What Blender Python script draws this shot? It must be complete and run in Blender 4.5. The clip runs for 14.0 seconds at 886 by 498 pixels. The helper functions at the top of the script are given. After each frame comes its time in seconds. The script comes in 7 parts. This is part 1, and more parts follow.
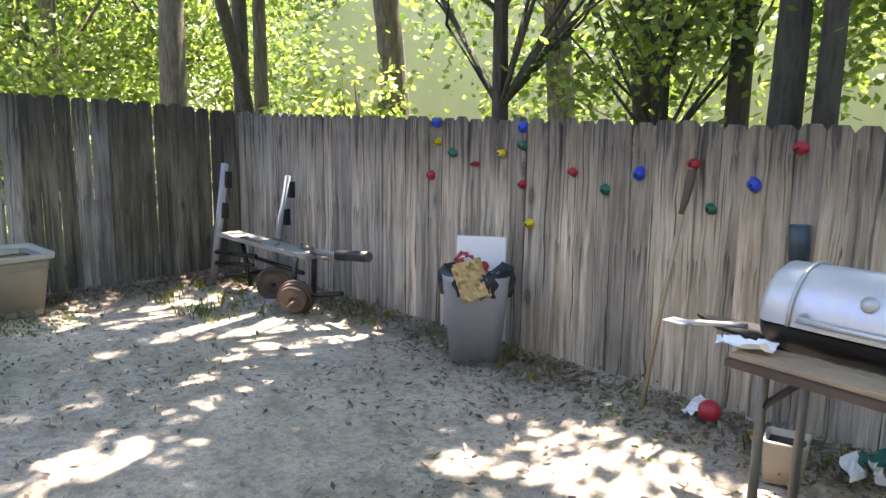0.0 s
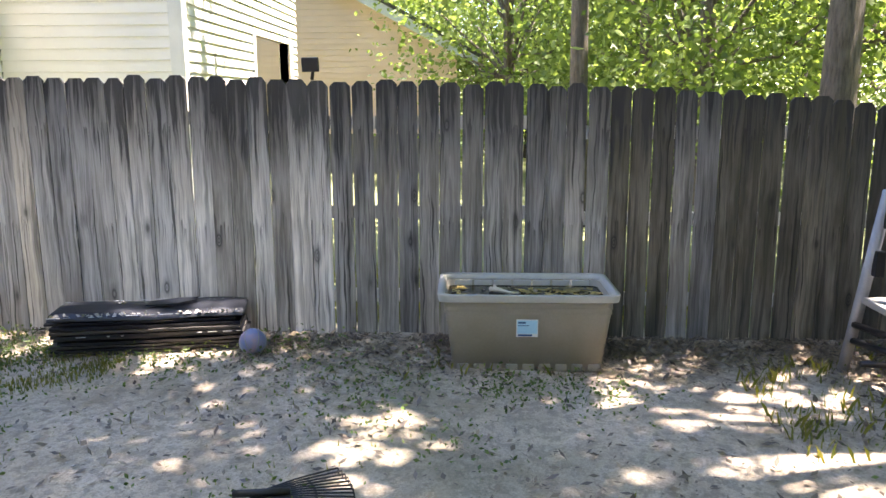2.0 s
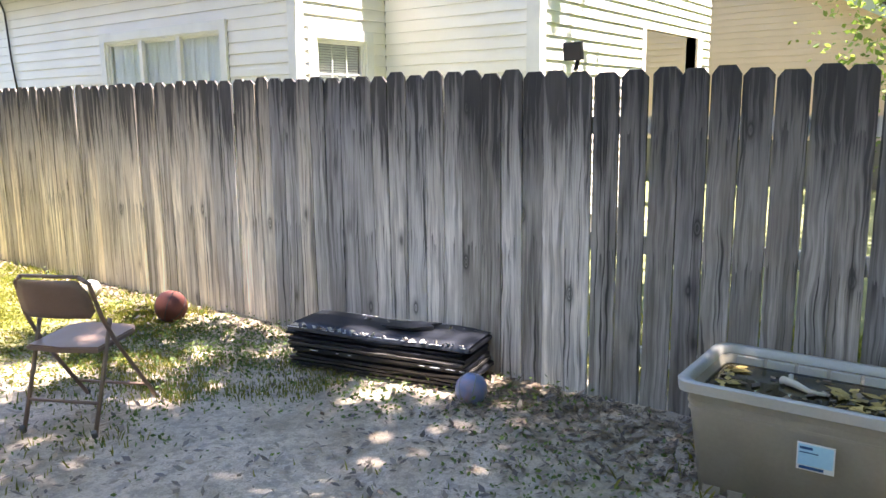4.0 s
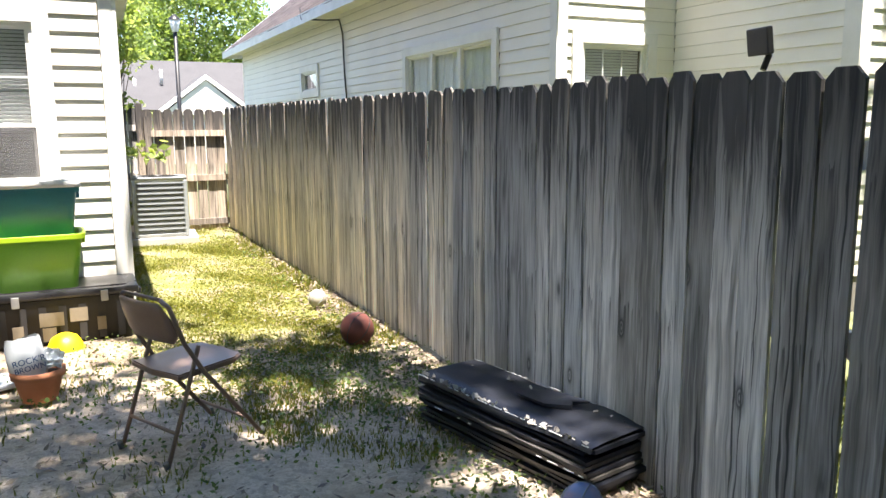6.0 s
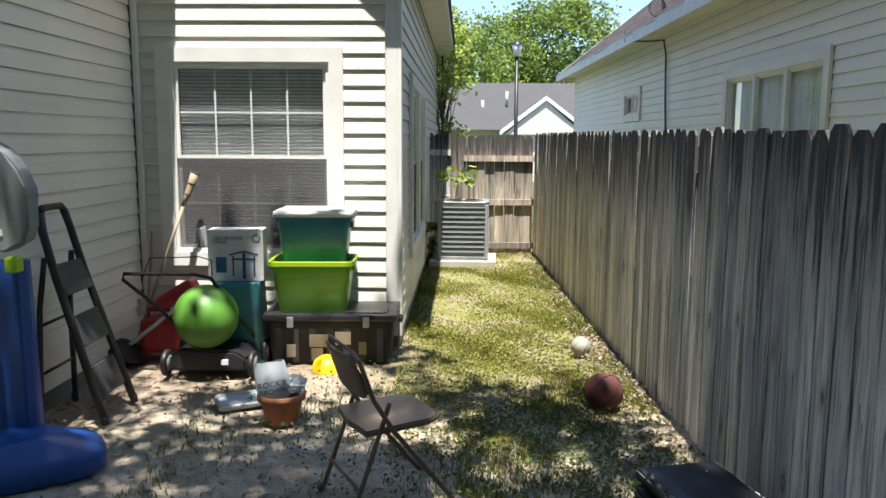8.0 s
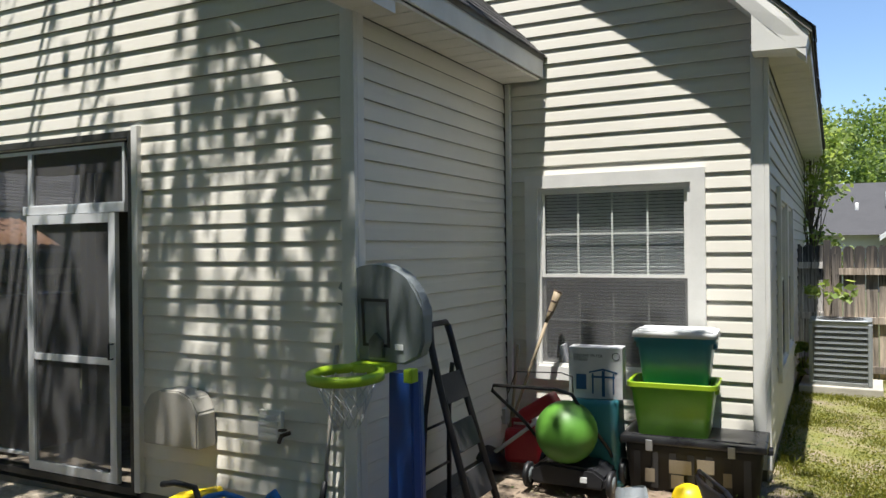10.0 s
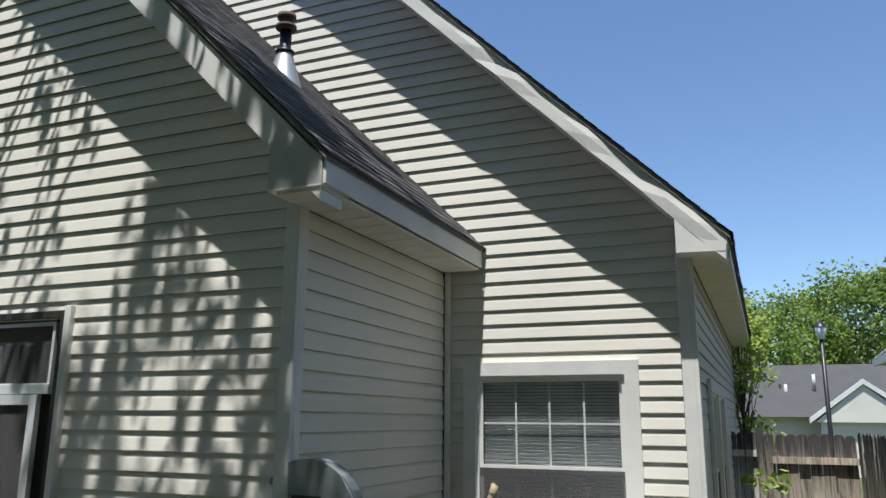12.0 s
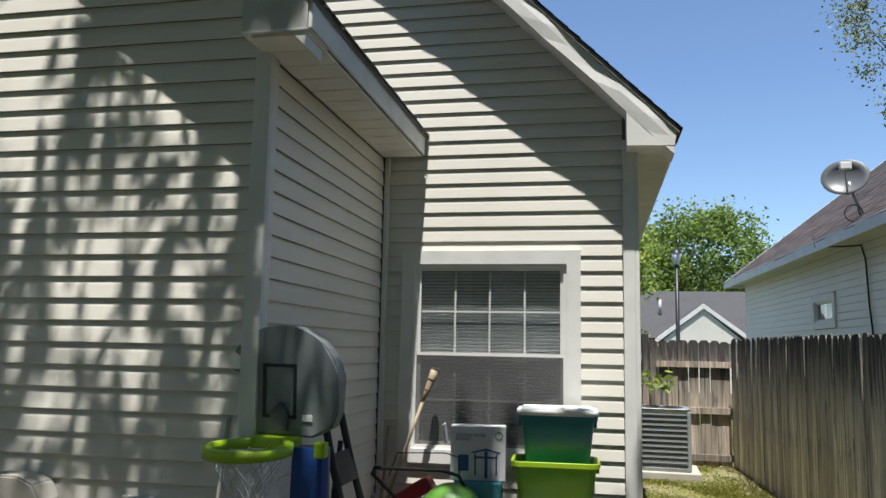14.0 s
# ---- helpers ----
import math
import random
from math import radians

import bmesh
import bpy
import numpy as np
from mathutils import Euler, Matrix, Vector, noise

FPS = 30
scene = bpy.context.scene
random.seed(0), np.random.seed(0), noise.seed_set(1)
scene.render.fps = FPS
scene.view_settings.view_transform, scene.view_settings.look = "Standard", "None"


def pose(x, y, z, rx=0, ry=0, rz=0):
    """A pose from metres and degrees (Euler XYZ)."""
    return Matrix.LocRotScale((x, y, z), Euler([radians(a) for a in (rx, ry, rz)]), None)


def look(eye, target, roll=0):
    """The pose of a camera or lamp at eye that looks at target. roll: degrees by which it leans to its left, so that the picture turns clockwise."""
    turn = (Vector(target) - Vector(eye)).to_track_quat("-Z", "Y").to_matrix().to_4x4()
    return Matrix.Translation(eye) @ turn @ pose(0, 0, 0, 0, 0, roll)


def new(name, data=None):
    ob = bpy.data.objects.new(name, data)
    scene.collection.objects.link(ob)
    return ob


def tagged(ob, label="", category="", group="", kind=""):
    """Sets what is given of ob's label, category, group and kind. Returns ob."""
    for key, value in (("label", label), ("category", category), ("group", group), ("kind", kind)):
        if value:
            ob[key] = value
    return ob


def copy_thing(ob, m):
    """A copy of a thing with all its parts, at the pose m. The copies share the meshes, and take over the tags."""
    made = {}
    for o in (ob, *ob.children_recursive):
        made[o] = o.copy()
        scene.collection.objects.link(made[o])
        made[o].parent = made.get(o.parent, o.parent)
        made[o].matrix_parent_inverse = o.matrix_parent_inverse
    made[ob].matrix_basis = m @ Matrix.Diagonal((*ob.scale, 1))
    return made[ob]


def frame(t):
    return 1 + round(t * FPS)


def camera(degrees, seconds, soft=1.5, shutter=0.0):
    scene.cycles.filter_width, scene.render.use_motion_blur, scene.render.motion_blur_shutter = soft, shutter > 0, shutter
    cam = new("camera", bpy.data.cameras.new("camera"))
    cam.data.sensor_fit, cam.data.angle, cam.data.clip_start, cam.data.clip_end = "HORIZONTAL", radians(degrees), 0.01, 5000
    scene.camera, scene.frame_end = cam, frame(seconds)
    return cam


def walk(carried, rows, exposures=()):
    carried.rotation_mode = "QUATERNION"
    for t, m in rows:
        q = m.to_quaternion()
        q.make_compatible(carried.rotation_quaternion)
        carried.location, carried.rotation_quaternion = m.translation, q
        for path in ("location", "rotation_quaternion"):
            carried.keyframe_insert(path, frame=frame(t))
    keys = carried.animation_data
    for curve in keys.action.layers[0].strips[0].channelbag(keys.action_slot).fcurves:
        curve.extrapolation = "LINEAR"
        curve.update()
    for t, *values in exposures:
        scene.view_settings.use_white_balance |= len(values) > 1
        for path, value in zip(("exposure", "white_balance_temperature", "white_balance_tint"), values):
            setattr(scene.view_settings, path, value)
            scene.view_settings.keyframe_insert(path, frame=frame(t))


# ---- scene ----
cam = camera(60, 14.0)
PATH = [
    (0.0, pose(0.000, -0.000, 1.628, 79.70, -0.70, -133.90)),
    (0.5, pose(0.455, -0.342, 1.609, 79.40, -0.50, -122.40)),
    (1.0, pose(0.956, -0.571, 1.590, 79.20, -0.20, -109.70)),
    (1.5, pose(1.463, -0.813, 1.609, 79.20, 0.00, -97.90)),
    (2.0, pose(1.899, -1.111, 1.615, 79.20, 0.10, -86.90)),
    (2.5, pose(2.321, -1.377, 1.603, 79.20, 0.30, -77.80)),
    (3.0, pose(2.662, -1.636, 1.571, 79.40, 0.30, -69.90)),
    (3.5, pose(3.015, -1.800, 1.571, 79.50, 0.40, -61.30)),
    (6.0, pose(4.928, -1.964, 1.590, 80.70, 0.30, -25.40)),
    (6.5, pose(5.217, -1.818, 1.613, 80.58, -0.05, -19.25)),
    (7.0, pose(5.442, -1.690, 1.663, 81.02, -0.10, -12.59)),
    (7.5, pose(5.595, -1.637, 1.727, 81.42, -0.25, -6.27)),
    (8.0, pose(5.627, -1.622, 1.735, 81.94, -0.31, 0.05)),
    (8.5, pose(5.632, -1.645, 1.734, 82.51, -0.39, 6.05)),
    (9.0, pose(5.598, -1.653, 1.717, 83.67, -0.30, 12.69)),
    (9.2, pose(5.584, -1.665, 1.733, 84.37, -0.13, 15.47)),
    (11.3, look((5.518, -1.809, 1.949), (4.451, -0.157, 2.314), 0.2)),
    (11.5, look((5.528, -1.807, 1.951), (4.524, -0.123, 2.345), 0.2)),
    (12.0, look((5.572, -1.795, 1.972), (4.876, 0.029, 2.408), 0.4)),
    (12.5, look((5.600, -1.775, 1.908), (5.174, 0.123, 2.373), 0.4)),
    (13.0, look((5.505, -1.725, 1.802), (5.244, 0.206, 2.253), 0.4)),
    (13.5, look((5.225, -1.725, 1.692), (4.989, 0.225, 2.069), 0.8)),
    (14.0, look((4.771, -1.742, 1.649), (4.430, 0.212, 1.902), 1.1)),
]
walk(cam, PATH, [(0.0, 3.3, 6900, 20), (1.5, 3.25, 6950, 22), (3.5, 3.25, 6700, 23), (6.0, 2.45, 6600, 16), (7.5, 1.7, 6350, 13), (9.0, 1.3, 6250, 11), (11.5, 0.8, 6050, 11), (12.5, 0.78, 5950, 10), (13.2, 0.78, 5950, 10), (14.0, 0.86, 6150, 11)])

# ---- light ----
world = bpy.data.worlds.new("sky")
scene.world = world
world.use_nodes = True
SUN = Vector((0.03, -0.262, 0.965)).normalized()
nt = world.node_tree
sky = nt.nodes.new("ShaderNodeTexSky")
sky.sky_type = "NISHITA"
sky.sun_disc = False
sky.dust_density, sky.ozone_density = 0.0, 3.0
sky.sun_elevation = math.asin(SUN.z)
sky.sun_rotation = math.atan2(SUN.x, SUN.y)
nt.links.new(sky.outputs[0], nt.nodes["Background"].inputs[0])
nt.nodes["Background"].inputs[1].default_value = 0.09
sun = new("sun", bpy.data.lights.new("sun", "SUN"))
sun.data.energy, sun.data.angle, sun.data.color = 5.0, radians(0.53), (1.0, 0.95, 0.86)
sun.matrix_world = look(SUN * 50, (0, 0, 0))


# ---- materials ----
def material(name, rough=0.6, metal=0.0):
    m = bpy.data.materials.new(name)
    m.use_nodes = True
    b = m.node_tree.nodes["Principled BSDF"]
    b.inputs["Roughness"].default_value = rough
    b.inputs["Metallic"].default_value = metal
    return m, m.node_tree, b


def coords(t, scale=(1, 1, 1), kind="Object"):
    c, mp = t.nodes.new("ShaderNodeTexCoord"), t.nodes.new("ShaderNodeMapping")
    mp.inputs["Scale"].default_value = scale
    t.links.new(c.outputs[kind], mp.inputs[0])
    return mp.outputs[0]


def noise_tex(t, vec, scale, detail=4.0, rough=0.55):
    n = t.nodes.new("ShaderNodeTexNoise")
    n.inputs["Scale"].default_value, n.inputs["Detail"].default_value, n.inputs["Roughness"].default_value = scale, detail, rough
    if vec is not None:
        t.links.new(vec, n.inputs["Vector"])
    return n.outputs[0]


def ramp(t, fac, stops):
    r = t.nodes.new("ShaderNodeValToRGB")
    while len(r.color_ramp.elements) < len(stops):
        r.color_ramp.elements.new(0.5)
    for e, (p, c) in zip(r.color_ramp.elements, stops):
        e.position, e.color = p, (*c, 1) if len(c) == 3 else c
    t.links.new(fac, r.inputs[0])
    return r.outputs[0]


def mix(t, fac, a, b, blend="MIX"):
    n = t.nodes.new("ShaderNodeMix")
    n.data_type, n.blend_type = "RGBA", blend
    for s, v in ((n.inputs[0], fac), (n.inputs[6], a), (n.inputs[7], b)):
        if isinstance(v, (int, float)):
            s.default_value = v
        elif isinstance(v, tuple):
            s.default_value = (*v, 1)
        else:
            t.links.new(v, s)
    return n.outputs[2]


def bump(t, b, height, strength=0.3, dist=0.01):
    n = t.nodes.new("ShaderNodeBump")
    n.inputs["Strength"].default_value, n.inputs["Distance"].default_value = strength, dist
    t.links.new(height, n.inputs["Height"])
    t.links.new(n.outputs[0], b.inputs["Normal"])


def plain(name, color, rough=0.5, metal=0.0, dirt=0.25, scale=3.0, bumps=0.1, dark=None):
    """Paint, plastic or metal with stains at a coarse scale and grain at a fine one."""
    m, t, b = material(name, rough, metal)
    v = coords(t)
    coarse, fine = noise_tex(t, v, scale, 5), noise_tex(t, v, scale * 22, 3)
    low = dark or tuple(c * 0.55 for c in color)
    stain = ramp(t, coarse, [(0.35, (0, 0, 0)), (0.75, (dirt, dirt, dirt))])
    c = mix(t, stain, color, low)
    c = mix(t, 0.18, c, ramp(t, fine, [(0.3, (0.4, 0.4, 0.4)), (0.7, (0.62, 0.62, 0.62))]), "OVERLAY")
    t.links.new(c, b.inputs["Base Color"])
    t.links.new(ramp(t, coarse, [(0.3, (rough * 0.85,) * 3), (0.7, (min(1, rough * 1.25),) * 3)]), b.inputs["Roughness"])
    bump(t, b, fine, bumps, 0.004)
    return m


def fence_wood(name, tone, warm):
    """Weathered board: wavy streaks, cracks, ringed knots, black damp top and a tone for each board."""
    m, t, b = material(name, 0.92)
    oi = t.nodes.new("ShaderNodeObjectInfo")
    c = t.nodes.new("ShaderNodeTexCoord")

    def vmath(op, a, d):
        n = t.nodes.new("ShaderNodeVectorMath")
        n.operation = op
        for k, v in ((0, a), (1, d)):
            if isinstance(v, tuple):
                n.inputs[k].default_value = v
            else:
                t.links.new(v, n.inputs[k])
        return n.outputs[0]

    def grey(fac, stops):
        return ramp(t, fac, [(p, (v, v, v)) for p, v in stops])
    off = t.nodes.new("ShaderNodeVectorMath")
    off.operation = "SCALE"
    off.inputs[0].default_value = (37, 91, 53)
    t.links.new(oi.outputs["Random"], off.inputs["Scale"])
    own = vmath("ADD", c.outputs["Object"], off.outputs[0])
    wave = t.nodes.new("ShaderNodeTexNoise")
    wave.inputs["Scale"].default_value, wave.inputs["Detail"].default_value = 1.0, 2.0
    t.links.new(vmath("MULTIPLY", own, (9, 9, 3.2)), wave.inputs["Vector"])
    bent = vmath("ADD", own, vmath("MULTIPLY", vmath("SUBTRACT", wave.outputs["Color"], (0.5, 0.5, 0.5)), (0.05, 0.0, 0.0)))
    streak = noise_tex(t, vmath("MULTIPLY", bent, (26, 26, 0.9)), 1.0, 5, 0.62)
    fibre = noise_tex(t, vmath("MULTIPLY", bent, (110, 110, 2.0)), 1.0, 3, 0.6)
    crack = noise_tex(t, vmath("MULTIPLY", bent, (52, 52, 0.7)), 1.0, 2, 0.5)
    blotch = noise_tex(t, vmath("MULTIPLY", own, (7, 7, 1.6)), 1.0, 4, 0.6)
    base = ramp(t, streak, [(0.33, tuple(x * 0.26 for x in tone)), (0.43, tuple(x * 0.62 for x in tone)), (0.53, tone), (0.67, tuple(min(1, x * 1.3) for x in tone))])
    base = mix(t, grey(blotch, [(0.42, 0.0), (0.66, 0.75)]), base, warm)
    base = mix(t, 0.38, base, grey(fibre, [(0.34, 0.22), (0.5, 0.5), (0.68, 0.72)]), "OVERLAY")
    base = mix(t, grey(crack, [(0.325, 0.9), (0.36, 0.0)]), base, tuple(x * 0.12 for x in tone))
    # knots, in a few of the cells only
    k = t.nodes.new("ShaderNodeTexVoronoi")
    k.inputs["Scale"].default_value = 1.0
    t.links.new(vmath("MULTIPLY", own, (6.5, 6.5, 2.7)), k.inputs["Vector"])
    sel = t.nodes.new("ShaderNodeSeparateColor")
    t.links.new(k.outputs["Color"], sel.inputs[0])
    some = grey(sel.outputs[0], [(0.60, 0.0), (0.64, 1.0)])
    ring = grey(k.outputs["Distance"], [(0.02, 0.3), (0.045, 0.95), (0.075, 0.25), (0.10, 0.9), (0.15, 0.35), (0.27, 0.0)])
    base = mix(t, mix(t, 1.0, ring, some, "MULTIPLY"), base, tuple(x * 0.13 for x in tone))
    sep = t.nodes.new("ShaderNodeSeparateXYZ")
    t.links.new(c.outputs["Object"], sep.inputs[0])
    # rust and damp runs below the nail lines
    run = noise_tex(t, vmath("MULTIPLY", own, (70, 70, 0.6)), 1.0, 2, 0.5)
    low_z = t.nodes.new("ShaderNodeMath")
    low_z.operation = "MULTIPLY_ADD"
    low_z.inputs[1].default_value = 0.5
    t.links.new(streak, low_z.inputs[0])
    t.links.new(sep.outputs["Z"], low_z.inputs[2])
    for nail in (1.05, 1.67):
        near = t.nodes.new("ShaderNodeMapRange")
        near.inputs[1].default_value, near.inputs[2].default_value = nail - 0.16, nail
        t.links.new(low_z.outputs[0], near.inputs[0])
        under = t.nodes.new("ShaderNodeMath")
        under.operation = "LESS_THAN"
        under.inputs[1].default_value = nail + 0.03
        t.links.new(low_z.outputs[0], under.inputs[0])
        amount = mix(t, 1.0, mix(t, 1.0, near.outputs[0], under.outputs[0], "MULTIPLY"), grey(run, [(0.54, 0.0), (0.62, 0.7)]), "MULTIPLY")
        base = mix(t, amount, base, tuple(x * 0.12 for x in tone))
    # black weathering from the top down
    wob, own_top = t.nodes.new("ShaderNodeMath"), t.nodes.new("ShaderNodeMath")
    wob.operation = own_top.operation = "MULTIPLY_ADD"
    t.links.new(oi.outputs["Random"], own_top.inputs[0])
    own_top.inputs[1].default_value = 0.35
    t.links.new(sep.outputs["Z"], own_top.inputs[2])
    t.links.new(streak, wob.inputs[0])
    wob.inputs[1].default_value = 2.6
    t.links.new(own_top.outputs[0], wob.inputs[2])
    mr = t.nodes.new("ShaderNodeMapRange")
    mr.inputs[1].default_value, mr.inputs[2].default_value, mr.inputs[4].default_value = 2.62, 3.22, 0.95
    t.links.new(wob.outputs[0], mr.inputs[0])
    base = mix(t, mr.outputs[0], base, (0.03, 0.029, 0.03))
    rnd = ramp(t, oi.outputs["Random"], [(0.0, (0.62, 0.62, 0.64)), (0.5, (1.0, 0.99, 0.97)), (1.0, (1.4, 1.35, 1.28))])
    base = mix(t, 1.0, base, rnd, "MULTIPLY")
    t.links.new(base, b.inputs["Base Color"])
    bump(t, b, streak, 0.6, 0.006)
    return m


def siding_mat(name, color):
    m, t, b = material(name, 0.45)
    v = coords(t, (1, 1, 1), "Object")
    long_grain = noise_tex(t, coords(t, (2.5, 2.5, 60)), 1.0, 4)
    coarse = noise_tex(t, v, 1.3, 5)
    c = mix(t, ramp(t, coarse, [(0.4, (0, 0, 0)), (0.8, (0.35, 0.35, 0.35))]), color, tuple(x * 0.72 for x in color))
    c = mix(t, 0.12, c, ramp(t, long_grain, [(0.3, (0.4, 0.4, 0.4)), (0.7, (0.6, 0.6, 0.6))]), "OVERLAY")
    t.links.new(c, b.inputs["Base Color"])
    bump(t, b, long_grain, 0.12, 0.003)
    return m


def shingle_mat(name, color):
    m, t, b = material(name, 0.95)
    oi = t.nodes.new("ShaderNodeNewGeometry")
    v = coords(t)
    g = noise_tex(t, v, 140, 3)
    w = noise_tex(t, v, 1.4, 4)
    c = ramp(t, oi.outputs["Random Per Island"], [(0, tuple(x * 0.6 for x in color)), (1, tuple(x * 1.35 for x in color))])
    c = mix(t, 0.5, c, ramp(t, g, [(0.3, (0.3, 0.3, 0.3)), (0.7, (0.68, 0.68, 0.68))]), "OVERLAY")
    c = mix(t, ramp(t, w, [(0.45, (0, 0, 0)), (0.75, (0.35, 0.35, 0.35))]), c, tuple(x * 0.5 for x in color))
    t.links.new(c, b.inputs["Base Color"])
    bump(t, b, g, 0.4, 0.004)
    return m


def leaf_mat(name, dark, light, glow=0.35):
    m, t, b = material(name, 0.5)
    g = t.nodes.new("ShaderNodeNewGeometry")
    c = ramp(t, g.outputs["Random Per Island"], [(0, dark), (0.6, tuple((x + y) / 2 for x, y in zip(dark, light))), (1, light)])
    t.links.new(c, b.inputs["Base Color"])
    tr, mx = t.nodes.new("ShaderNodeBsdfTranslucent"), t.nodes.new("ShaderNodeMixShader")
    t.links.new(mix(t, 1.0, c, (1.5, 1.45, 0.85), "MULTIPLY"), tr.inputs[0])
    mx.inputs[0].default_value = glow
    t.links.new(b.outputs[0], mx.inputs[1])
    t.links.new(tr.outputs[0], mx.inputs[2])
    t.links.new(mx.outputs[0], t.nodes["Material Output"].inputs[0])
    return m


def bark_mat(name, color):
    m, t, b = material(name, 0.95)
    n = noise_tex(t, coords(t, (9, 9, 1.6)), 3.0, 6, 0.65)
    w = noise_tex(t, coords(t), 1.1, 4)
    c = ramp(t, n, [(0.3, tuple(x * 0.35 for x in color)), (0.55, color), (0.8, tuple(x * 1.5 for x in color))])
    c = mix(t, ramp(t, w, [(0.45, (0, 0, 0)), (0.7, (0.5, 0.5, 0.5))]), c, (0.09, 0.10, 0.06))
    t.links.new(c, b.inputs["Base Color"])
    bump(t, b, n, 0.9, 0.03)
    return m


def ground_mat():
    m, t, b = material("sandy_soil", 0.97)
    v = coords(t)
    big, mid, fine, grit = noise_tex(t, v, 0.55, 5), noise_tex(t, v, 2.6, 6, 0.65), noise_tex(t, v, 17, 6, 0.7), noise_tex(t, v, 95, 3)
    sand = ramp(t, mid, [(0.32, (0.35, 0.285, 0.21)), (0.5, (0.56, 0.468, 0.362)), (0.72, (0.64, 0.54, 0.42))])
    crumb = noise_tex(t, v, 42, 5, 0.75)
    sand = mix(t, ramp(t, crumb, [(0.5, (0, 0, 0)), (0.6, (0.45, 0.45, 0.45))]), sand, (0.29, 0.236, 0.18))
    litter = ramp(t, fine, [(0.35, (0.10, 0.08, 0.065)), (0.55, (0.23, 0.195, 0.16)), (0.75, (0.38, 0.325, 0.26))])
    c = mix(t, ramp(t, fine, [(0.5, (0, 0, 0)), (0.58, (0.6, 0.6, 0.6))]), sand, litter)
    moss = ramp(t, big, [(0.5, (0, 0, 0)), (0.66, (0.35, 0.35, 0.35))])
    c = mix(t, moss, c, mix(t, fine, (0.06, 0.075, 0.03), (0.2, 0.2, 0.1)))
    sep = t.nodes.new("ShaderNodeSeparateXYZ")
    t.links.new(v, sep.inputs[0])

    def band(sock, lo, hi):
        mr = t.nodes.new("ShaderNodeMapRange")
        mr.interpolation_type = "SMOOTHSTEP"
        mr.inputs[1].default_value, mr.inputs[2].default_value = lo, hi
        t.links.new(sock, mr.inputs[0])
        return mr.outputs[0]
    brown = mix(t, crumb, (0.10, 0.07, 0.045), (0.30, 0.215, 0.14))
    bed = mix(t, 1.0, band(sep.outputs["Y"], 2.9, 3.6), ramp(t, mid, [(0.36, (0.35, 0.35, 0.35)), (0.6, (0.9, 0.9, 0.9))]), "MULTIPLY")
    c = mix(t, bed, c, brown)
    lawn = mix(t, fine, (0.085, 0.12, 0.014), (0.27, 0.265, 0.055))
    fac = mix(t, 1.0, band(sep.outputs["Y"], 2.2, 4.2), band(sep.outputs["X"], 4.9, 5.7), "MULTIPLY")
    fac = mix(t, 1.0, fac, ramp(t, mid, [(0.36, (0.05, 0.05, 0.05)), (0.56, (0.85, 0.85, 0.85))]), "MULTIPLY")
    c = mix(t, fac, c, lawn)
    far = mix(t, 1.0, band(sep.outputs["X"], 7.2, 7.6), (0.9, 0.9, 0.9), "MULTIPLY")
    c = mix(t, far, c, mix(t, fine, (0.07, 0.1, 0.025), (0.2, 0.22, 0.08)))
    # outer ground kept dark so that it bounces little light
    low_bounce_grass = mix(t, fine, (0.04, 0.055, 0.02), (0.10, 0.11, 0.045))
    c = mix(t, band(sep.outputs["Y"], -4.4, -4.1), low_bounce_grass, c)
    c = mix(t, band(sep.outputs["X"], -2.6, -0.8), low_bounce_grass, c)
    c = mix(t, band(sep.outputs["Y"], 10.4, 11.0), c, low_bounce_grass)
    c = mix(t, 0.35, c, ramp(t, grit, [(0.3, (0.32, 0.32, 0.32)), (0.7, (0.66, 0.66, 0.66))]), "OVERLAY")
    t.links.new(c, b.inputs["Base Color"])
    bump(t, b, mix(t, 0.45, fine, crumb), 0.9, 0.035)
    return m


def glass_mat(name="window_glass", tint=(0.93, 0.95, 0.95), least=0.06):
    m, t, b = material(name, 0.03)
    gl, tp, mx = t.nodes.new("ShaderNodeBsdfGlossy"), t.nodes.new("ShaderNodeBsdfTransparent"), t.nodes.new("ShaderNodeMixShader")
    gl.inputs["Roughness"].default_value = 0.02
    tp.inputs[0].default_value = (*tint, 1)
    lw, pw, fr = t.nodes.new("ShaderNodeLayerWeight"), t.nodes.new("ShaderNodeMath"), t.nodes.new("ShaderNodeMath")
    pw.operation, fr.operation = "POWER", "MULTIPLY_ADD"
    lw.inputs[0].default_value, pw.inputs[1].default_value = 0.5, 4.0
    fr.inputs[1].default_value, fr.inputs[2].default_value = 0.8, least
    t.links.new(lw.outputs["Facing"], pw.inputs[0])
    t.links.new(pw.outputs[0], fr.inputs[0])
    t.links.new(fr.outputs[0], mx.inputs[0])
    t.links.new(tp.outputs[0], mx.inputs[1])
    t.links.new(gl.outputs[0], mx.inputs[2])
    t.links.new(mx.outputs[0], t.nodes["Material Output"].inputs[0])
    return m


def screen_mat():
    """Insect mesh: mostly open, with dark threads."""
    m, t, b = material("insect_screen", 0.8)
    b.inputs["Base Color"].default_value = (0.12, 0.12, 0.12, 1)
    tp, mx = t.nodes.new("ShaderNodeBsdfTransparent"), t.nodes.new("ShaderNodeMixShader")
    mx.inputs[0].default_value = 0.4
    t.links.new(tp.outputs[0], mx.inputs[1])
    t.links.new(b.outputs[0], mx.inputs[2])
    t.links.new(mx.outputs[0], t.nodes["Material Output"].inputs[0])
    return m


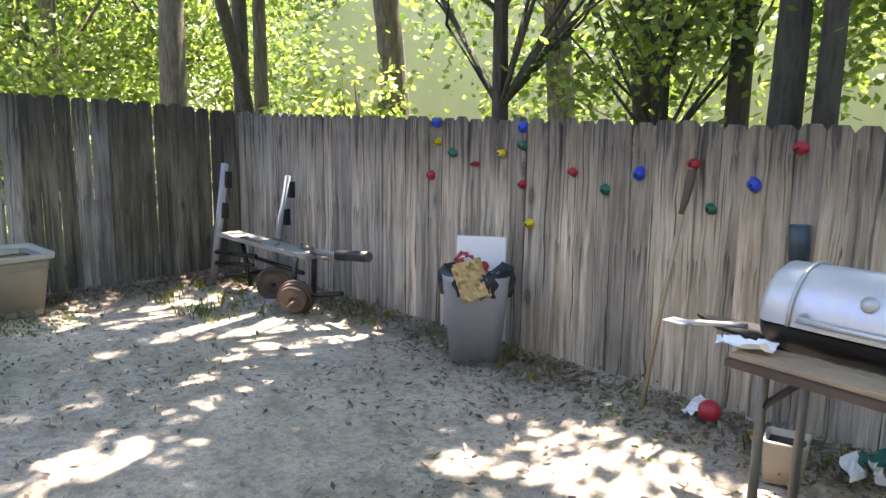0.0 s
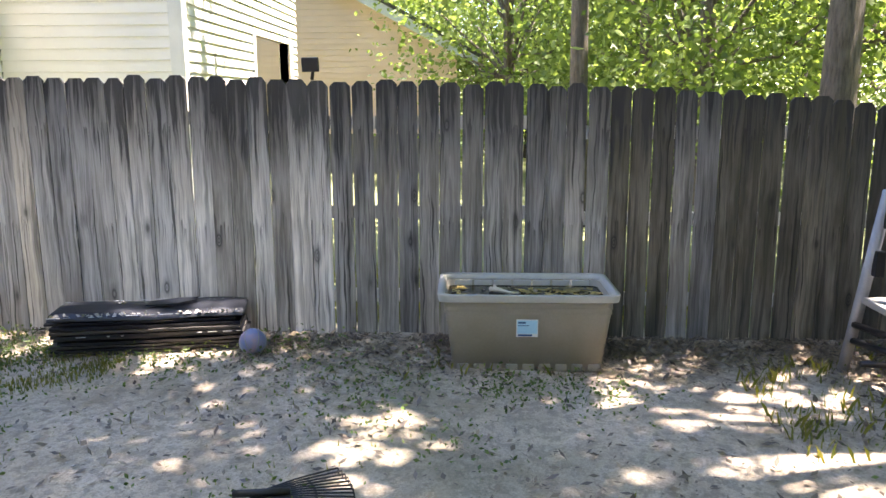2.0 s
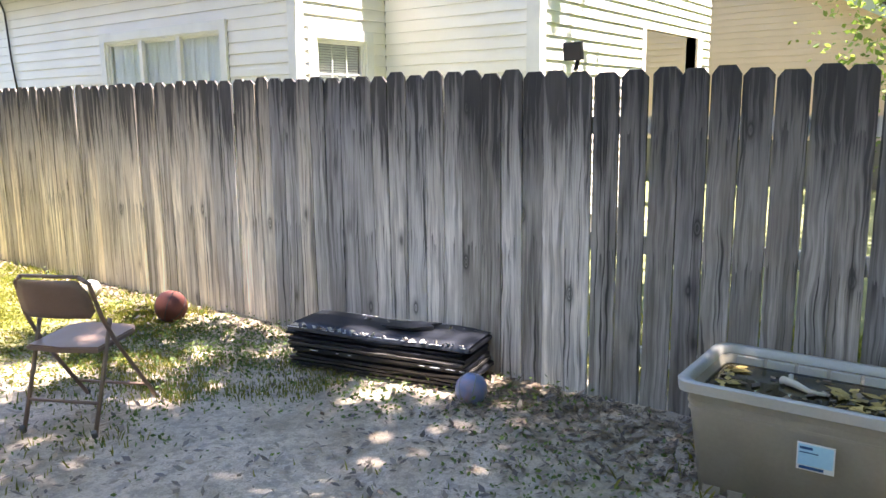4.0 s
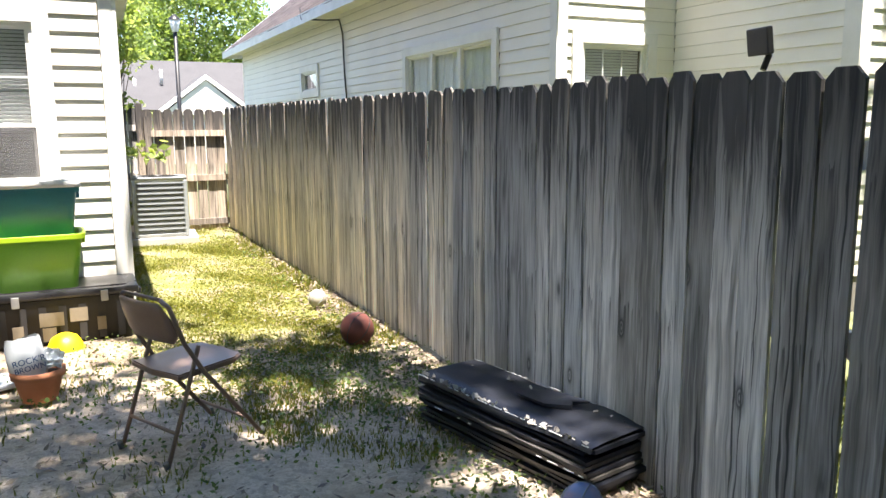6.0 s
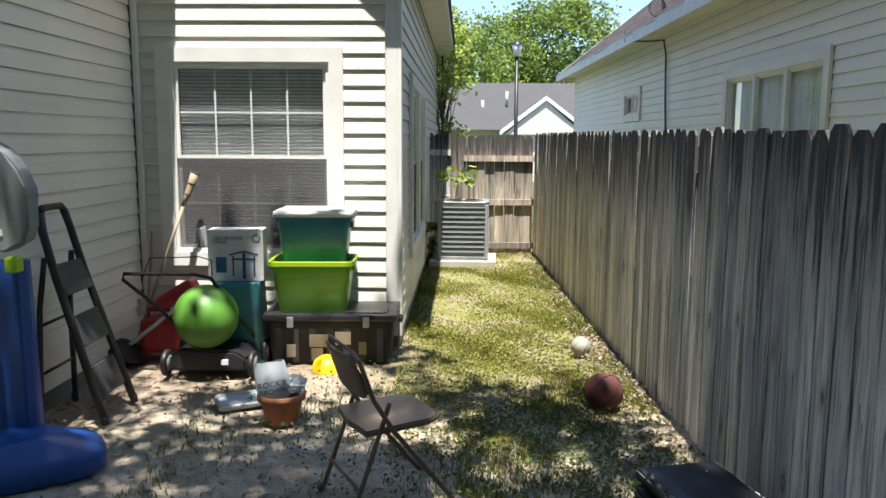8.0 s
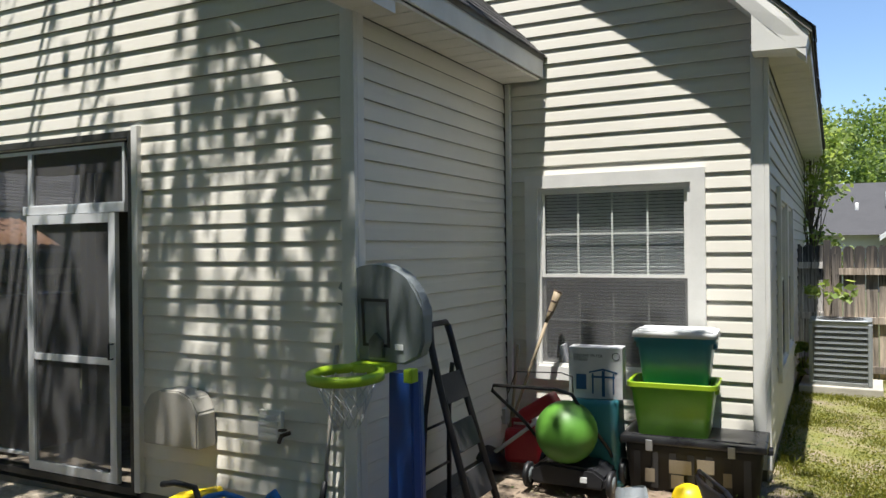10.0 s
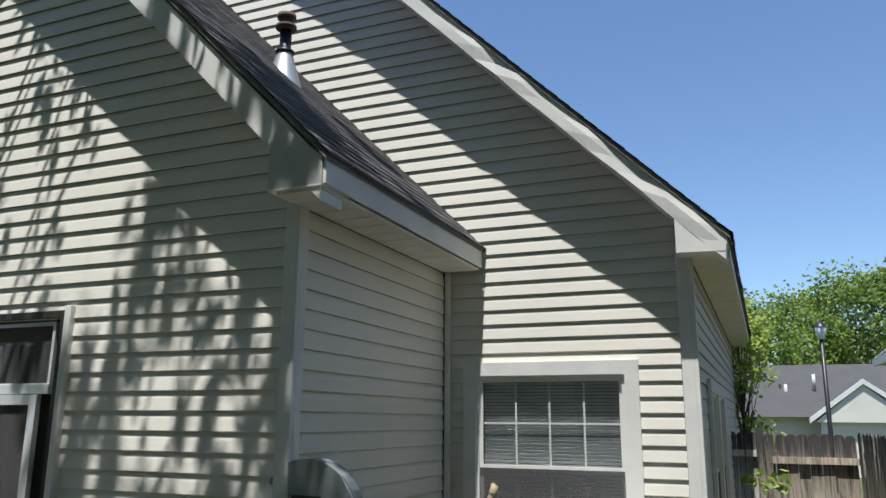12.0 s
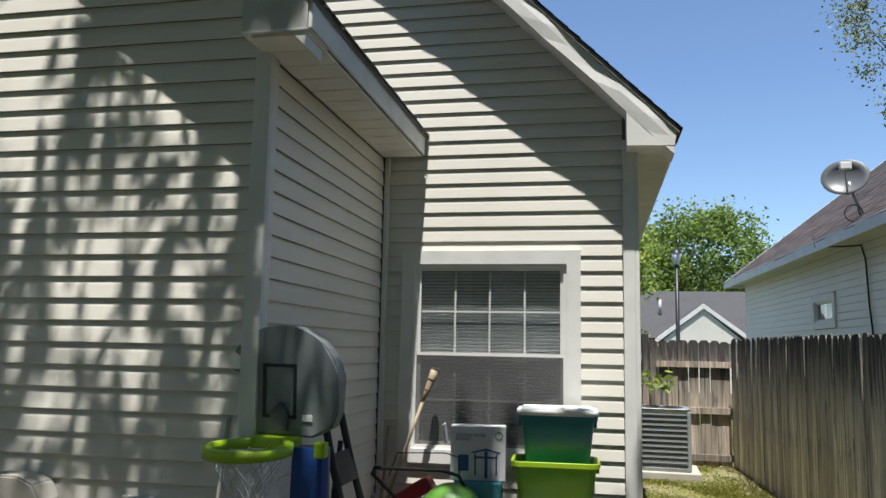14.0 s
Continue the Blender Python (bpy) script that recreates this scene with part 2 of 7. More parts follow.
# A, P, M and C grade the long fence; corner shade and alley light are in the tones
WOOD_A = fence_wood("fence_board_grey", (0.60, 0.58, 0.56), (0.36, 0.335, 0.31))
WOOD_P = fence_wood("fence_board_lit_pale", (0.80, 0.735, 0.65), (0.52, 0.45, 0.37))
WOOD_B = fence_wood("fence_board_brown", (0.43, 0.375, 0.30), (0.24, 0.20, 0.145))
WOOD_G = fence_wood("gate_board", (0.40, 0.345, 0.29), (0.27, 0.225, 0.18))
WOOD_M = fence_wood("fence_board_shade", (0.35, 0.33, 0.31), (0.17, 0.155, 0.135))
WOOD_C = fence_wood("fence_board_stain_shade", (0.17, 0.15, 0.12), (0.06, 0.055, 0.035))
SIDING = siding_mat("cream_vinyl", (0.72, 0.69, 0.61))
SIDING_N = siding_mat("pale_yellow_vinyl", (0.84, 0.81, 0.73))
SIDING_P = siding_mat("peach_vinyl", (0.73, 0.56, 0.45))
TRIM = plain("white_trim", (0.76, 0.75, 0.71), 0.4, dirt=0.35)
TRIM_G = plain("grey_trim", (0.52, 0.52, 0.49), 0.45, dirt=0.4)
SOFFIT = plain("soffit_vinyl", (0.74, 0.70, 0.61), 0.5, dirt=0.3)
SHINGLE = shingle_mat("dark_shingle", (0.125, 0.118, 0.118))
SHINGLE_N = shingle_mat("brown_shingle", (0.16, 0.13, 0.125))
SHINGLE_F = shingle_mat("grey_shingle", (0.075, 0.073, 0.074))
CORE = plain("sheathing", (0.18, 0.17, 0.15), 0.9)
DARK_FR = plain("dark_bronze_frame", (0.05, 0.047, 0.042), 0.5, 0.2)
MILL = plain("mill_aluminium", (0.66, 0.67, 0.68), 0.42, 0.15, dirt=0.35)
DARKROOM = plain("unlit_room_dark", (0.07, 0.07, 0.07), 0.9)
BLIND = plain("blind_slat", (0.62, 0.63, 0.64), 0.6, dirt=0.2)
GLARE = plain("sky_glare_white", (0.86, 0.87, 0.86), 0.9, dirt=0.1)
GLASS = glass_mat()
BLACK = plain("black_plastic", (0.016, 0.016, 0.018), 0.45)
BLACK_M = plain("black_metal", (0.022, 0.021, 0.021), 0.4, 0.4)
GREY_P = plain("grey_plastic", (0.21, 0.235, 0.24), 0.4)
TOTE = plain("taupe_plastic", (0.30, 0.275, 0.225), 0.5, dirt=0.5, dark=(0.2, 0.17, 0.12))
TOTE_L = plain("grey_rim", (0.42, 0.42, 0.38), 0.45, dirt=0.4)
TEAL = plain("teal_plastic", (0.03, 0.18, 0.25), 0.35, dirt=0.2)
TEAL_L = plain("aqua_plastic", (0.05, 0.22, 0.26), 0.35, dirt=0.3)
LIME = plain("lime_plastic", (0.15, 0.42, 0.02), 0.35, dirt=0.25)
LIME_R = plain("lime_rim_plastic", (0.36, 0.55, 0.02), 0.4, dirt=0.3)
BALL_G = plain("green_rubber", (0.095, 0.25, 0.03), 0.45, dirt=0.3)
WHITE_P = plain("white_plastic", (0.72, 0.73, 0.72), 0.45, dirt=0.35)
BLUE = plain("blue_plastic", (0.014, 0.065, 0.27), 0.35, dirt=0.3)
BLUE_L = plain("bright_blue_plastic", (0.02, 0.17, 0.5), 0.4, dirt=0.3)
YELLOW = plain("yellow_plastic", (0.8, 0.58, 0.01), 0.4, dirt=0.15)
RED = plain("red_plastic", (0.38, 0.02, 0.03), 0.4, dirt=0.3)
GREEN_D = plain("dark_green_plastic", (0.01, 0.12, 0.08), 0.4)
CHAIR = plain("brown_enamel", (0.25, 0.17, 0.13), 0.42, 0.3, dirt=0.5, dark=(0.2, 0.11, 0.06))
TERRA = plain("terracotta", (0.42, 0.17, 0.085), 0.8, dirt=0.4)
BASKET = plain("basketball_rubber", (0.11, 0.03, 0.022), 0.7, dirt=0.4)
CONCRETE = plain("concrete", (0.46, 0.43, 0.37), 0.9, dirt=0.6, bumps=0.4)
AC_M = plain("ac_grey_enamel", (0.31, 0.335, 0.345), 0.45, 0.2, dirt=0.35)
AC_D = plain("ac_fin_dark", (0.25, 0.265, 0.27), 0.6, 0.4)
STEEL = plain("galvanised_steel", (0.5, 0.5, 0.5), 0.4, 0.7, dirt=0.4)
SILVER = plain("silver_paint", (0.62, 0.62, 0.66), 0.32, 0.35, dirt=0.3)
RUST = plain("rusty_metal", (0.12, 0.085, 0.066), 0.8, 0.2, dirt=0.6)
ALU = plain("aluminium", (0.55, 0.56, 0.58), 0.45, 0.6, dirt=0.3)
BAMBOO = plain("bamboo", (0.34, 0.265, 0.17), 0.6, dirt=0.5)
KRAFT = plain("kraft_paper", (0.47, 0.34, 0.16), 0.85, dirt=0.2)
FOAM = plain("white_board", (0.8, 0.81, 0.82), 0.6, dirt=0.15)
CARD = plain("printed_card", (0.6, 0.6, 0.62), 0.55, dirt=0.3)
INK = plain("ink_dark", (0.03, 0.035, 0.05), 0.6)
INK_B = plain("ink_blue", (0.02, 0.08, 0.2), 0.6)
LABEL = plain("blue_label", (0.35, 0.62, 0.78), 0.5, dirt=0.1)
MULCH_BAG = plain("white_bag", (0.62, 0.66, 0.68), 0.4, dirt=0.3)
TARP = plain("black_plastic_sheet", (0.008, 0.010, 0.016), 0.42, dirt=0.15, dark=(0.05, 0.05, 0.052), bumps=0.3)
RUSTY_ROOF = plain("rusty_sheet", (0.30, 0.17, 0.10), 0.8, 0.1, dirt=0.7, scale=1.2, dark=(0.14, 0.075, 0.045))
WATER = plain("murky_water", (0.018, 0.014, 0.007), 0.07, dirt=0.8, dark=(0.05, 0.045, 0.015), bumps=0.02)
NETTING = plain("white_cord", (0.6, 0.6, 0.6), 0.7)
GALAXY = plain("blue_marbled_ball", (0.12, 0.19, 0.36), 0.35, dirt=0.9, scale=14, dark=(0.32, 0.2, 0.22))
LEAF_WOOD = leaf_mat("woodland_leaf", (0.075, 0.125, 0.03), (0.25, 0.33, 0.10), 0.55)
LEAF_BRIGHT = leaf_mat("sunny_leaf", (0.15, 0.23, 0.05), (0.38, 0.45, 0.16), 0.5)
LEAF_DARK = leaf_mat("oak_leaf", (0.055, 0.09, 0.03), (0.16, 0.21, 0.075), 0.45)
LEAF_PALE = leaf_mat("sparse_leaf", (0.10, 0.13, 0.05), (0.22, 0.23, 0.10), 0.4)
WEED = leaf_mat("weed_leaf", (0.05, 0.09, 0.02), (0.14, 0.2, 0.05), 0.35)
SCREEN = screen_mat()
LITTER = leaf_mat("leaf_litter", (0.06, 0.043, 0.03), (0.31, 0.245, 0.175), 0.05)
LEAF_GOLD = leaf_mat("yellowed_leaf", (0.16, 0.12, 0.03), (0.6, 0.46, 0.16), 0.1)
GRASS = leaf_mat("grass_blade", (0.085, 0.11, 0.014), (0.24, 0.225, 0.035), 0.35)
BARK = bark_mat("grey_bark", (0.15, 0.125, 0.10))
BARK_D = bark_mat("dark_bark", (0.055, 0.048, 0.04))
SOIL = ground_mat()
OLIVE = siding_mat("pale_olive_wall", (0.70, 0.64, 0.40))


# ---- mesh helpers ----
def box(bm, x0, x1, y0, y1, z0, z1, m=None, bev=0.0):
    vs = [bm.verts.new((x, y, z)) for x in (x0, x1) for y in (y0, y1) for z in (z0, z1)]
    fs = [bm.faces.new([vs[i] for i in f]) for f in ((0, 1, 3, 2), (4, 6, 7, 5), (0, 4, 5, 1), (2, 3, 7, 6), (0, 2, 6, 4), (1, 5, 7, 3))]
    if m is not None:
        bmesh.ops.transform(bm, matrix=m, verts=vs)
    if bev:
        es = list({e for f in fs for e in f.edges})
        bmesh.ops.bevel(bm, geom=es, offset=bev, segments=2, affect="EDGES", profile=0.6)


def prism(bm, pts, y0, y1, m=None):
    """Outline in x and z, drawn out along y."""
    a = [bm.verts.new((x, y0, z)) for x, z in pts]
    b = [bm.verts.new((x, y1, z)) for x, z in pts]
    bm.faces.new(a)
    bm.faces.new(b[::-1])
    for i in range(len(pts)):
        j = (i + 1) % len(pts)
        bm.faces.new((a[j], a[i], b[i], b[j]))
    if m is not None:
        bmesh.ops.transform(bm, matrix=m, verts=a + b)


def tube(bm, path, radii, sides=8, cap=True):
    path = [Vector(p) for p in path]
    if isinstance(radii, (int, float)):
        radii = [radii] * len(path)
    rings = []
    ref = Vector((0.13, 0.31, 0.94))
    for i, p in enumerate(path):
        d = (path[min(i + 1, len(path) - 1)] - path[max(i - 1, 0)]).normalized()
        if abs(d.dot(ref)) > 0.95:
            ref = Vector((1, 0.1, 0))
        a = d.cross(ref).normalized()
        c = d.cross(a)
        rings.append([bm.verts.new(p + (a * math.cos(k * math.tau / sides) + c * math.sin(k * math.tau / sides)) * radii[i]) for k in range(sides)])
    for r, s in zip(rings, rings[1:]):
        for k in range(sides):
            f = bm.faces.new((r[k], r[(k + 1) % sides], s[(k + 1) % sides], s[k]))
            f.smooth = True
    if cap:
        bm.faces.new(rings[0][::-1])
        bm.faces.new(rings[-1])


def lathe(bm, profile, sides=24, m=None, sx=1.0, sy=1.0):
    """Profile of (radius, z), turned round z."""
    rings, made = [], []
    for r, z in profile:
        if r < 1e-5:
            ring = [bm.verts.new((0, 0, z))]
        else:
            ring = [bm.verts.new((r * sx * math.cos(k * math.tau / sides), r * sy * math.sin(k * math.tau / sides), z)) for k in range(sides)]
        rings.append(ring)
        made += ring
    for a, b in zip(rings, rings[1:]):
        for k in range(sides):
            j = (k + 1) % sides
            quad = [a[k % len(a)], a[j % len(a)], b[j % len(b)], b[k % len(b)]]
            quad = list(dict.fromkeys(quad))
            if len(quad) > 2:
                bm.faces.new(quad).smooth = True
    if m is not None:
        bmesh.ops.transform(bm, matrix=m, verts=made)


def ball(bm, r, m=None, sides=24):
    n = sides // 2
    lathe(bm, [(r * math.sin(math.pi * i / n), -r * math.cos(math.pi * i / n)) for i in range(n + 1)], sides, m)


def tub(bm, wx, wy, h, taper=0.88, r=0.06, wall=0.008, z0=0.0, seg=5):
    """Open tub with rounded corners, narrower at the foot."""
    def ring(sx, sy, rad, z):
        out = []
        for cx, cy, a0 in ((1, 1, 0), (-1, 1, 90), (-1, -1, 180), (1, -1, 270)):
            for i in range(seg + 1):
                a = radians(a0 + 90 * i / seg)
                out.append(bm.verts.new((cx * (sx / 2 - rad) + rad * math.cos(a), cy * (sy / 2 - rad) + rad * math.sin(a), z)))
        return out
    rings = [ring(wx * taper, wy * taper, r * 0.8, z0), ring(wx * (taper + (1 - taper) * 0.94), wy * (taper + (1 - taper) * 0.94), r, z0 + h * 0.94), ring(wx, wy, r, z0 + h),
             ring(wx - 2 * wall, wy - 2 * wall, r, z0 + h), ring(wx * taper - 2 * wall, wy * taper - 2 * wall, r * 0.7, z0 + min(wall * 2, h * 0.2))]
    for a, b in zip(rings, rings[1:]):
        for k in range(len(a)):
            j = (k + 1) % len(a)
            bm.faces.new((a[k], a[j], b[j], b[k])).smooth = True
    bm.faces.new(rings[0][::-1])
    bm.faces.new(rings[-1])


def part(name, bm, mat, parent=None, label="", m=None, smooth=False):
    me = bpy.data.meshes.new(name)
    bmesh.ops.recalc_face_normals(bm, faces=bm.faces)
    bm.to_mesh(me)
    bm.free()
    me.materials.append(mat)
    if smooth:
        for p in me.polygons:
            p.use_smooth = True
    ob = new(name, me)
    if parent is not None:
        ob.parent = parent
    if m is not None:
        ob.matrix_basis = m
    if label:
        ob["label"] = label
    return ob


def thing(name, label, category, m=None, group="", kind=""):
    ob = new(name)
    ob.empty_display_size = 0.1
    if m is not None:
        ob.matrix_basis = m
    return tagged(ob, label, category, group, kind)


def cloud(name, verts, faces, mat, parent=None):
    me = bpy.data.meshes.new(name)
    nv, nf, k = len(verts), len(faces), faces.shape[1]
    me.vertices.add(nv)
    me.vertices.foreach_set("co", np.asarray(verts, dtype=np.float32).ravel())
    me.loops.add(nf * k)
    me.loops.foreach_set("vertex_index", np.asarray(faces, dtype=np.int32).ravel())
    me.polygons.add(nf)
    me.polygons.foreach_set("loop_start", np.arange(0, nf * k, k, dtype=np.int32))
    me.update(calc_edges=True)
    me.materials.append(mat)
    ob = new(name, me)
    if parent is not None:
        ob.parent = parent
    return ob


def leaves(rng, centers, size, droop=0.3):
    """A folded, pointed leaf at every centre, turned at random."""
    n = len(centers)
    a = rng.normal(size=(n, 3))
    a[:, 2] *= 1 - droop
    a /= np.linalg.norm(a, axis=1)[:, None]
    b = np.cross(a, rng.normal(size=(n, 3)))
    b /= np.linalg.norm(b, axis=1)[:, None]
    s = size * rng.uniform(0.6, 1.3, (n, 1))
    v = np.stack([centers - a * s * 0.5, centers + b * s * 0.3, centers + a * s * 0.55, centers - b * s * 0.3], 1).reshape(-1, 3)
    return v, np.arange(n * 4).reshape(-1, 4)


def crown_points(rng, n, radii, clumps=60, spread=0.16, hollow=0.35, lift=0.0):
    d = rng.normal(size=(clumps, 3))
    d /= np.linalg.norm(d, axis=1)[:, None]
    c = d * (hollow + (1 - hollow) * rng.uniform(0, 1, (clumps, 1)) ** 0.5) * np.array(radii)
    c += rng.normal(size=c.shape) * 0.08 * np.array(radii)
    w = rng.uniform(0.3, 1.0, clumps)
    pick = rng.choice(clumps, n, p=w / w.sum())
    p = c[pick] + rng.normal(size=(n, 3)) * spread * min(radii) * rng.uniform(0.6, 1.3, clumps)[pick][:, None]
    p[:, 2] += lift
    return p, c


# ---- ground ----
def build_ground():
    def axis(lo, hi, step):
        near = np.arange(lo, hi, step)
        far = np.array([3, 8, 16, 30, 60, 120, 260])
        return np.concatenate([lo - far[::-1], near, hi + far])
    xs, ys = axis(-3.0, 9.0, 0.12), axis(-5.0, 12.0, 0.12)
    X, Y = np.meshgrid(xs, ys, indexing="ij")
    Z = 0.018 * np.sin(X * 1.7 + Y * 0.6) * np.cos(Y * 1.3 - X * 0.4) + 0.012 * np.sin(X * 4.1 + 1) * np.sin(Y * 3.7)
    Z *= (np.abs(X) < 12) & (np.abs(Y) < 14)
    nx, ny = X.shape
    i = np.arange(nx * ny).reshape(nx, ny)
    f = np.stack([i[:-1, :-1], i[1:, :-1], i[1:, 1:], i[:-1, 1:]], -1).reshape(-1, 4)
    g = cloud("ground", np.stack([X, Y, Z - 0.012], -1).reshape(-1, 3), f, SOIL)
    for p in g.data.polygons:
        p.use_smooth = True
    tagged(g, "bare sandy soil with leaf litter and thin grass", "ground", kind="structure")


build_ground()


# ---- our house, in its own frame: u along the back wall, v away from the yard ----
HOUSE = pose(5.186, 4.709, 0, 0, 0, -1.56)
house = thing("house", "cream vinyl-sided house with dark shingle roof", "house", HOUSE)
COURSE = 0.128


def siding(parent, spans, z0, z1, m, mat, depth=0.016):
    """Lap boards, one object each. spans(z) gives the stretches along x at that height."""
    z = z0
    while z < z1 - 0.02:
        za, zb = z, min(z + COURSE, z1)
        zm = (za + zb) / 2
        lows, highs = spans(za, zm), spans(zb, zm)
        for (a0, a1), (b0, b1) in zip(lows, highs):
            if a1 - a0 < 0.03:
                continue
            if b1 - b0 < 0.01:
                b0 = b1 = (b0 + b1) / 2
                b1 += 0.005
            bm = bmesh.new()
            h = zb - za
            rows = [(a0, a1, 0.0, za + h * 0.10), (a0, a1, -depth * 0.3, za + h * 0.10), (a0, a1, -depth * 0.85, za)]
            for q, y in ((0.03, -depth * 1.05), (0.62, -depth * 0.55), (1.0, -depth * 0.02)):
                rows.append((a0 + (b0 - a0) * q, a1 + (b1 - a1) * q, y, za + h * q))
            rows.append((b0, b1, 0.004, zb))
            vs = [(bm.verts.new((p, y, q)), bm.verts.new((r, y, q))) for p, r, y, q in rows]
            for (p, q), (r, s) in zip(vs, vs[1:]):
                bm.faces.new((p, q, s, r))
            bm.faces.new([p for p, _ in vs][::-1])
            bm.faces.new([q for _, q in vs])
            part("siding_board", bm, mat, parent, m=m)
        z += COURSE


def wall_box(name, parent, pts, holes, thick, m, mat=CORE):
    """A wall as upright slabs round its openings; pts is the outline in x and z, closed over the top."""
    bm = bmesh.new()
    xs = sorted({p[0] for p in pts} | {h for o in holes for h in o[:2]})

    def top(x):
        ups = [p for p in pts if p[1] > min(q[1] for q in pts) + 1e-6]
        ups.sort()
        for (x0, z0), (x1, z1) in zip(ups, ups[1:]):
            if x0 - 1e-6 <= x <= x1 + 1e-6:
                return z0 + (z1 - z0) * (x - x0) / max(1e-6, x1 - x0)
        return ups[0][1]
    zlow = min(p[1] for p in pts)
    for x0, x1 in zip(xs, xs[1:]):
        xm = (x0 + x1) / 2
        inside = [o for o in holes if o[0] < xm < o[1]]
        cuts = [(zlow, zlow)] + sorted((o[2], o[3]) for o in inside)
        for (_, lo), nxt in zip(cuts, cuts[1:] + [None]):
            if nxt is None:
                prism(bm, [(x0, lo), (x1, lo), (x1, top(x1)), (x0, top(x0))], 0.0, thick)
            elif nxt[0] - lo > 0.01:
                prism(bm, [(x0, lo), (x1, lo), (x1, nxt[0]), (x0, nxt[0])], 0.0, thick)
    bmesh.ops.remove_doubles(bm, verts=bm.verts[:], dist=1e-4)
    return part(name, bm, mat, parent, m=m)


def window_unit(parent, x0, x1, z0, z1, m, cols=4, rows=2, trim=0.115, double=True, mat_trim=TRIM, blinds=True):
    """A vinyl window: casing, sashes, panes, bars and blind. Outer casing runs trim beyond the opening."""
    w = part("window", frame_bm(x0, x1, z0, z1, trim, -0.034, 0.0), mat_trim, parent, m=m)
    part("window_frame", frame_bm(x0 + 0.028, x1 - 0.028, z0 + 0.028, z1 - 0.028, 0.028, -0.012, 0.075), mat_trim, w)
    zm = (z0 + z1) / 2
    sashes = [(zm, z1 - 0.028, 0.02), (z0 + 0.028, zm, 0.042)] if double else [(z0 + 0.028, z1 - 0.028, 0.03)]
    for k, (a, b, y) in enumerate(sashes):
        s = part("sash", frame_bm(x0 + 0.055, x1 - 0.055, a + 0.026, b - 0.026, 0.026, y - 0.012, y + 0.012), mat_trim, w)
        g = bmesh.new()
        box(g, x0 + 0.05, x1 - 0.05, y + 0.001, y + 0.005, a + 0.02, b - 0.02)
        p = part("pane", g, GLASS, s)
        p.visible_shadow = False
        for c in range(1, cols):
            g = bmesh.new()
            x = x0 + 0.055 + (x1 - x0 - 0.11) * c / cols
            box(g, x - 0.008, x + 0.008, y + 0.007, y + 0.013, a + 0.02, b - 0.02 if k == 0 else b - 0.12)
            part("glazing_bar", g, mat_trim, s)
        for r in range(1, rows):
            g = bmesh.new()
            z = a + (b - a) * r / rows
            box(g, x0 + 0.055, x1 - 0.055, y + 0.0135, y + 0.019, z - 0.008, z + 0.008)
            part("glazing_bar", g, mat_trim, s)
    if double:
        g = bmesh.new()
        box(g, x0 + 0.03, x1 - 0.03, 0.004, 0.0055, z0 + 0.03, zm)
        part("insect_screen", g, SCREEN, w)
    if blinds:
        g = bmesh.new()
        z = z1 - 0.04
        while z > z0 + 0.04:
            box(g, x0 + 0.05, x1 - 0.05, -0.0007, 0.0007, -0.0125, 0.0125, Matrix.Translation((0, 0.07, z)) @ Matrix.Rotation(radians(28), 4, "X"))
            z -= 0.0285
        part("blind", g, BLIND, w)
    # board behind the glass, the room's lack of light put into its colour
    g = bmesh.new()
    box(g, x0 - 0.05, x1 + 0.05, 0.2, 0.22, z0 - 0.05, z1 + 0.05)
    part("dark_backing", g, DARKROOM, w)
    return w


def frame_bm(x0, x1, z0, z1, w, y0, y1):
    """Four mitred rails round an opening."""
    bm = bmesh.new()
    o, i = ((x0 - w, z0 - w), (x1 + w, z0 - w), (x1 + w, z1 + w), (x0 - w, z1 + w)), ((x0, z0), (x1, z0), (x1, z1), (x0, z1))
    ring = [[bm.verts.new((x, y, z)) for x, z in q] for q, y in ((o, y0), (i, y0), (i, y1), (o, y1))]
    for a, b in zip(ring, ring[1:] + ring[:1]):
        for k in range(4):
            j = (k + 1) % 4
            bm.faces.new((a[k], a[j], b[j], b[k]))
    return bm


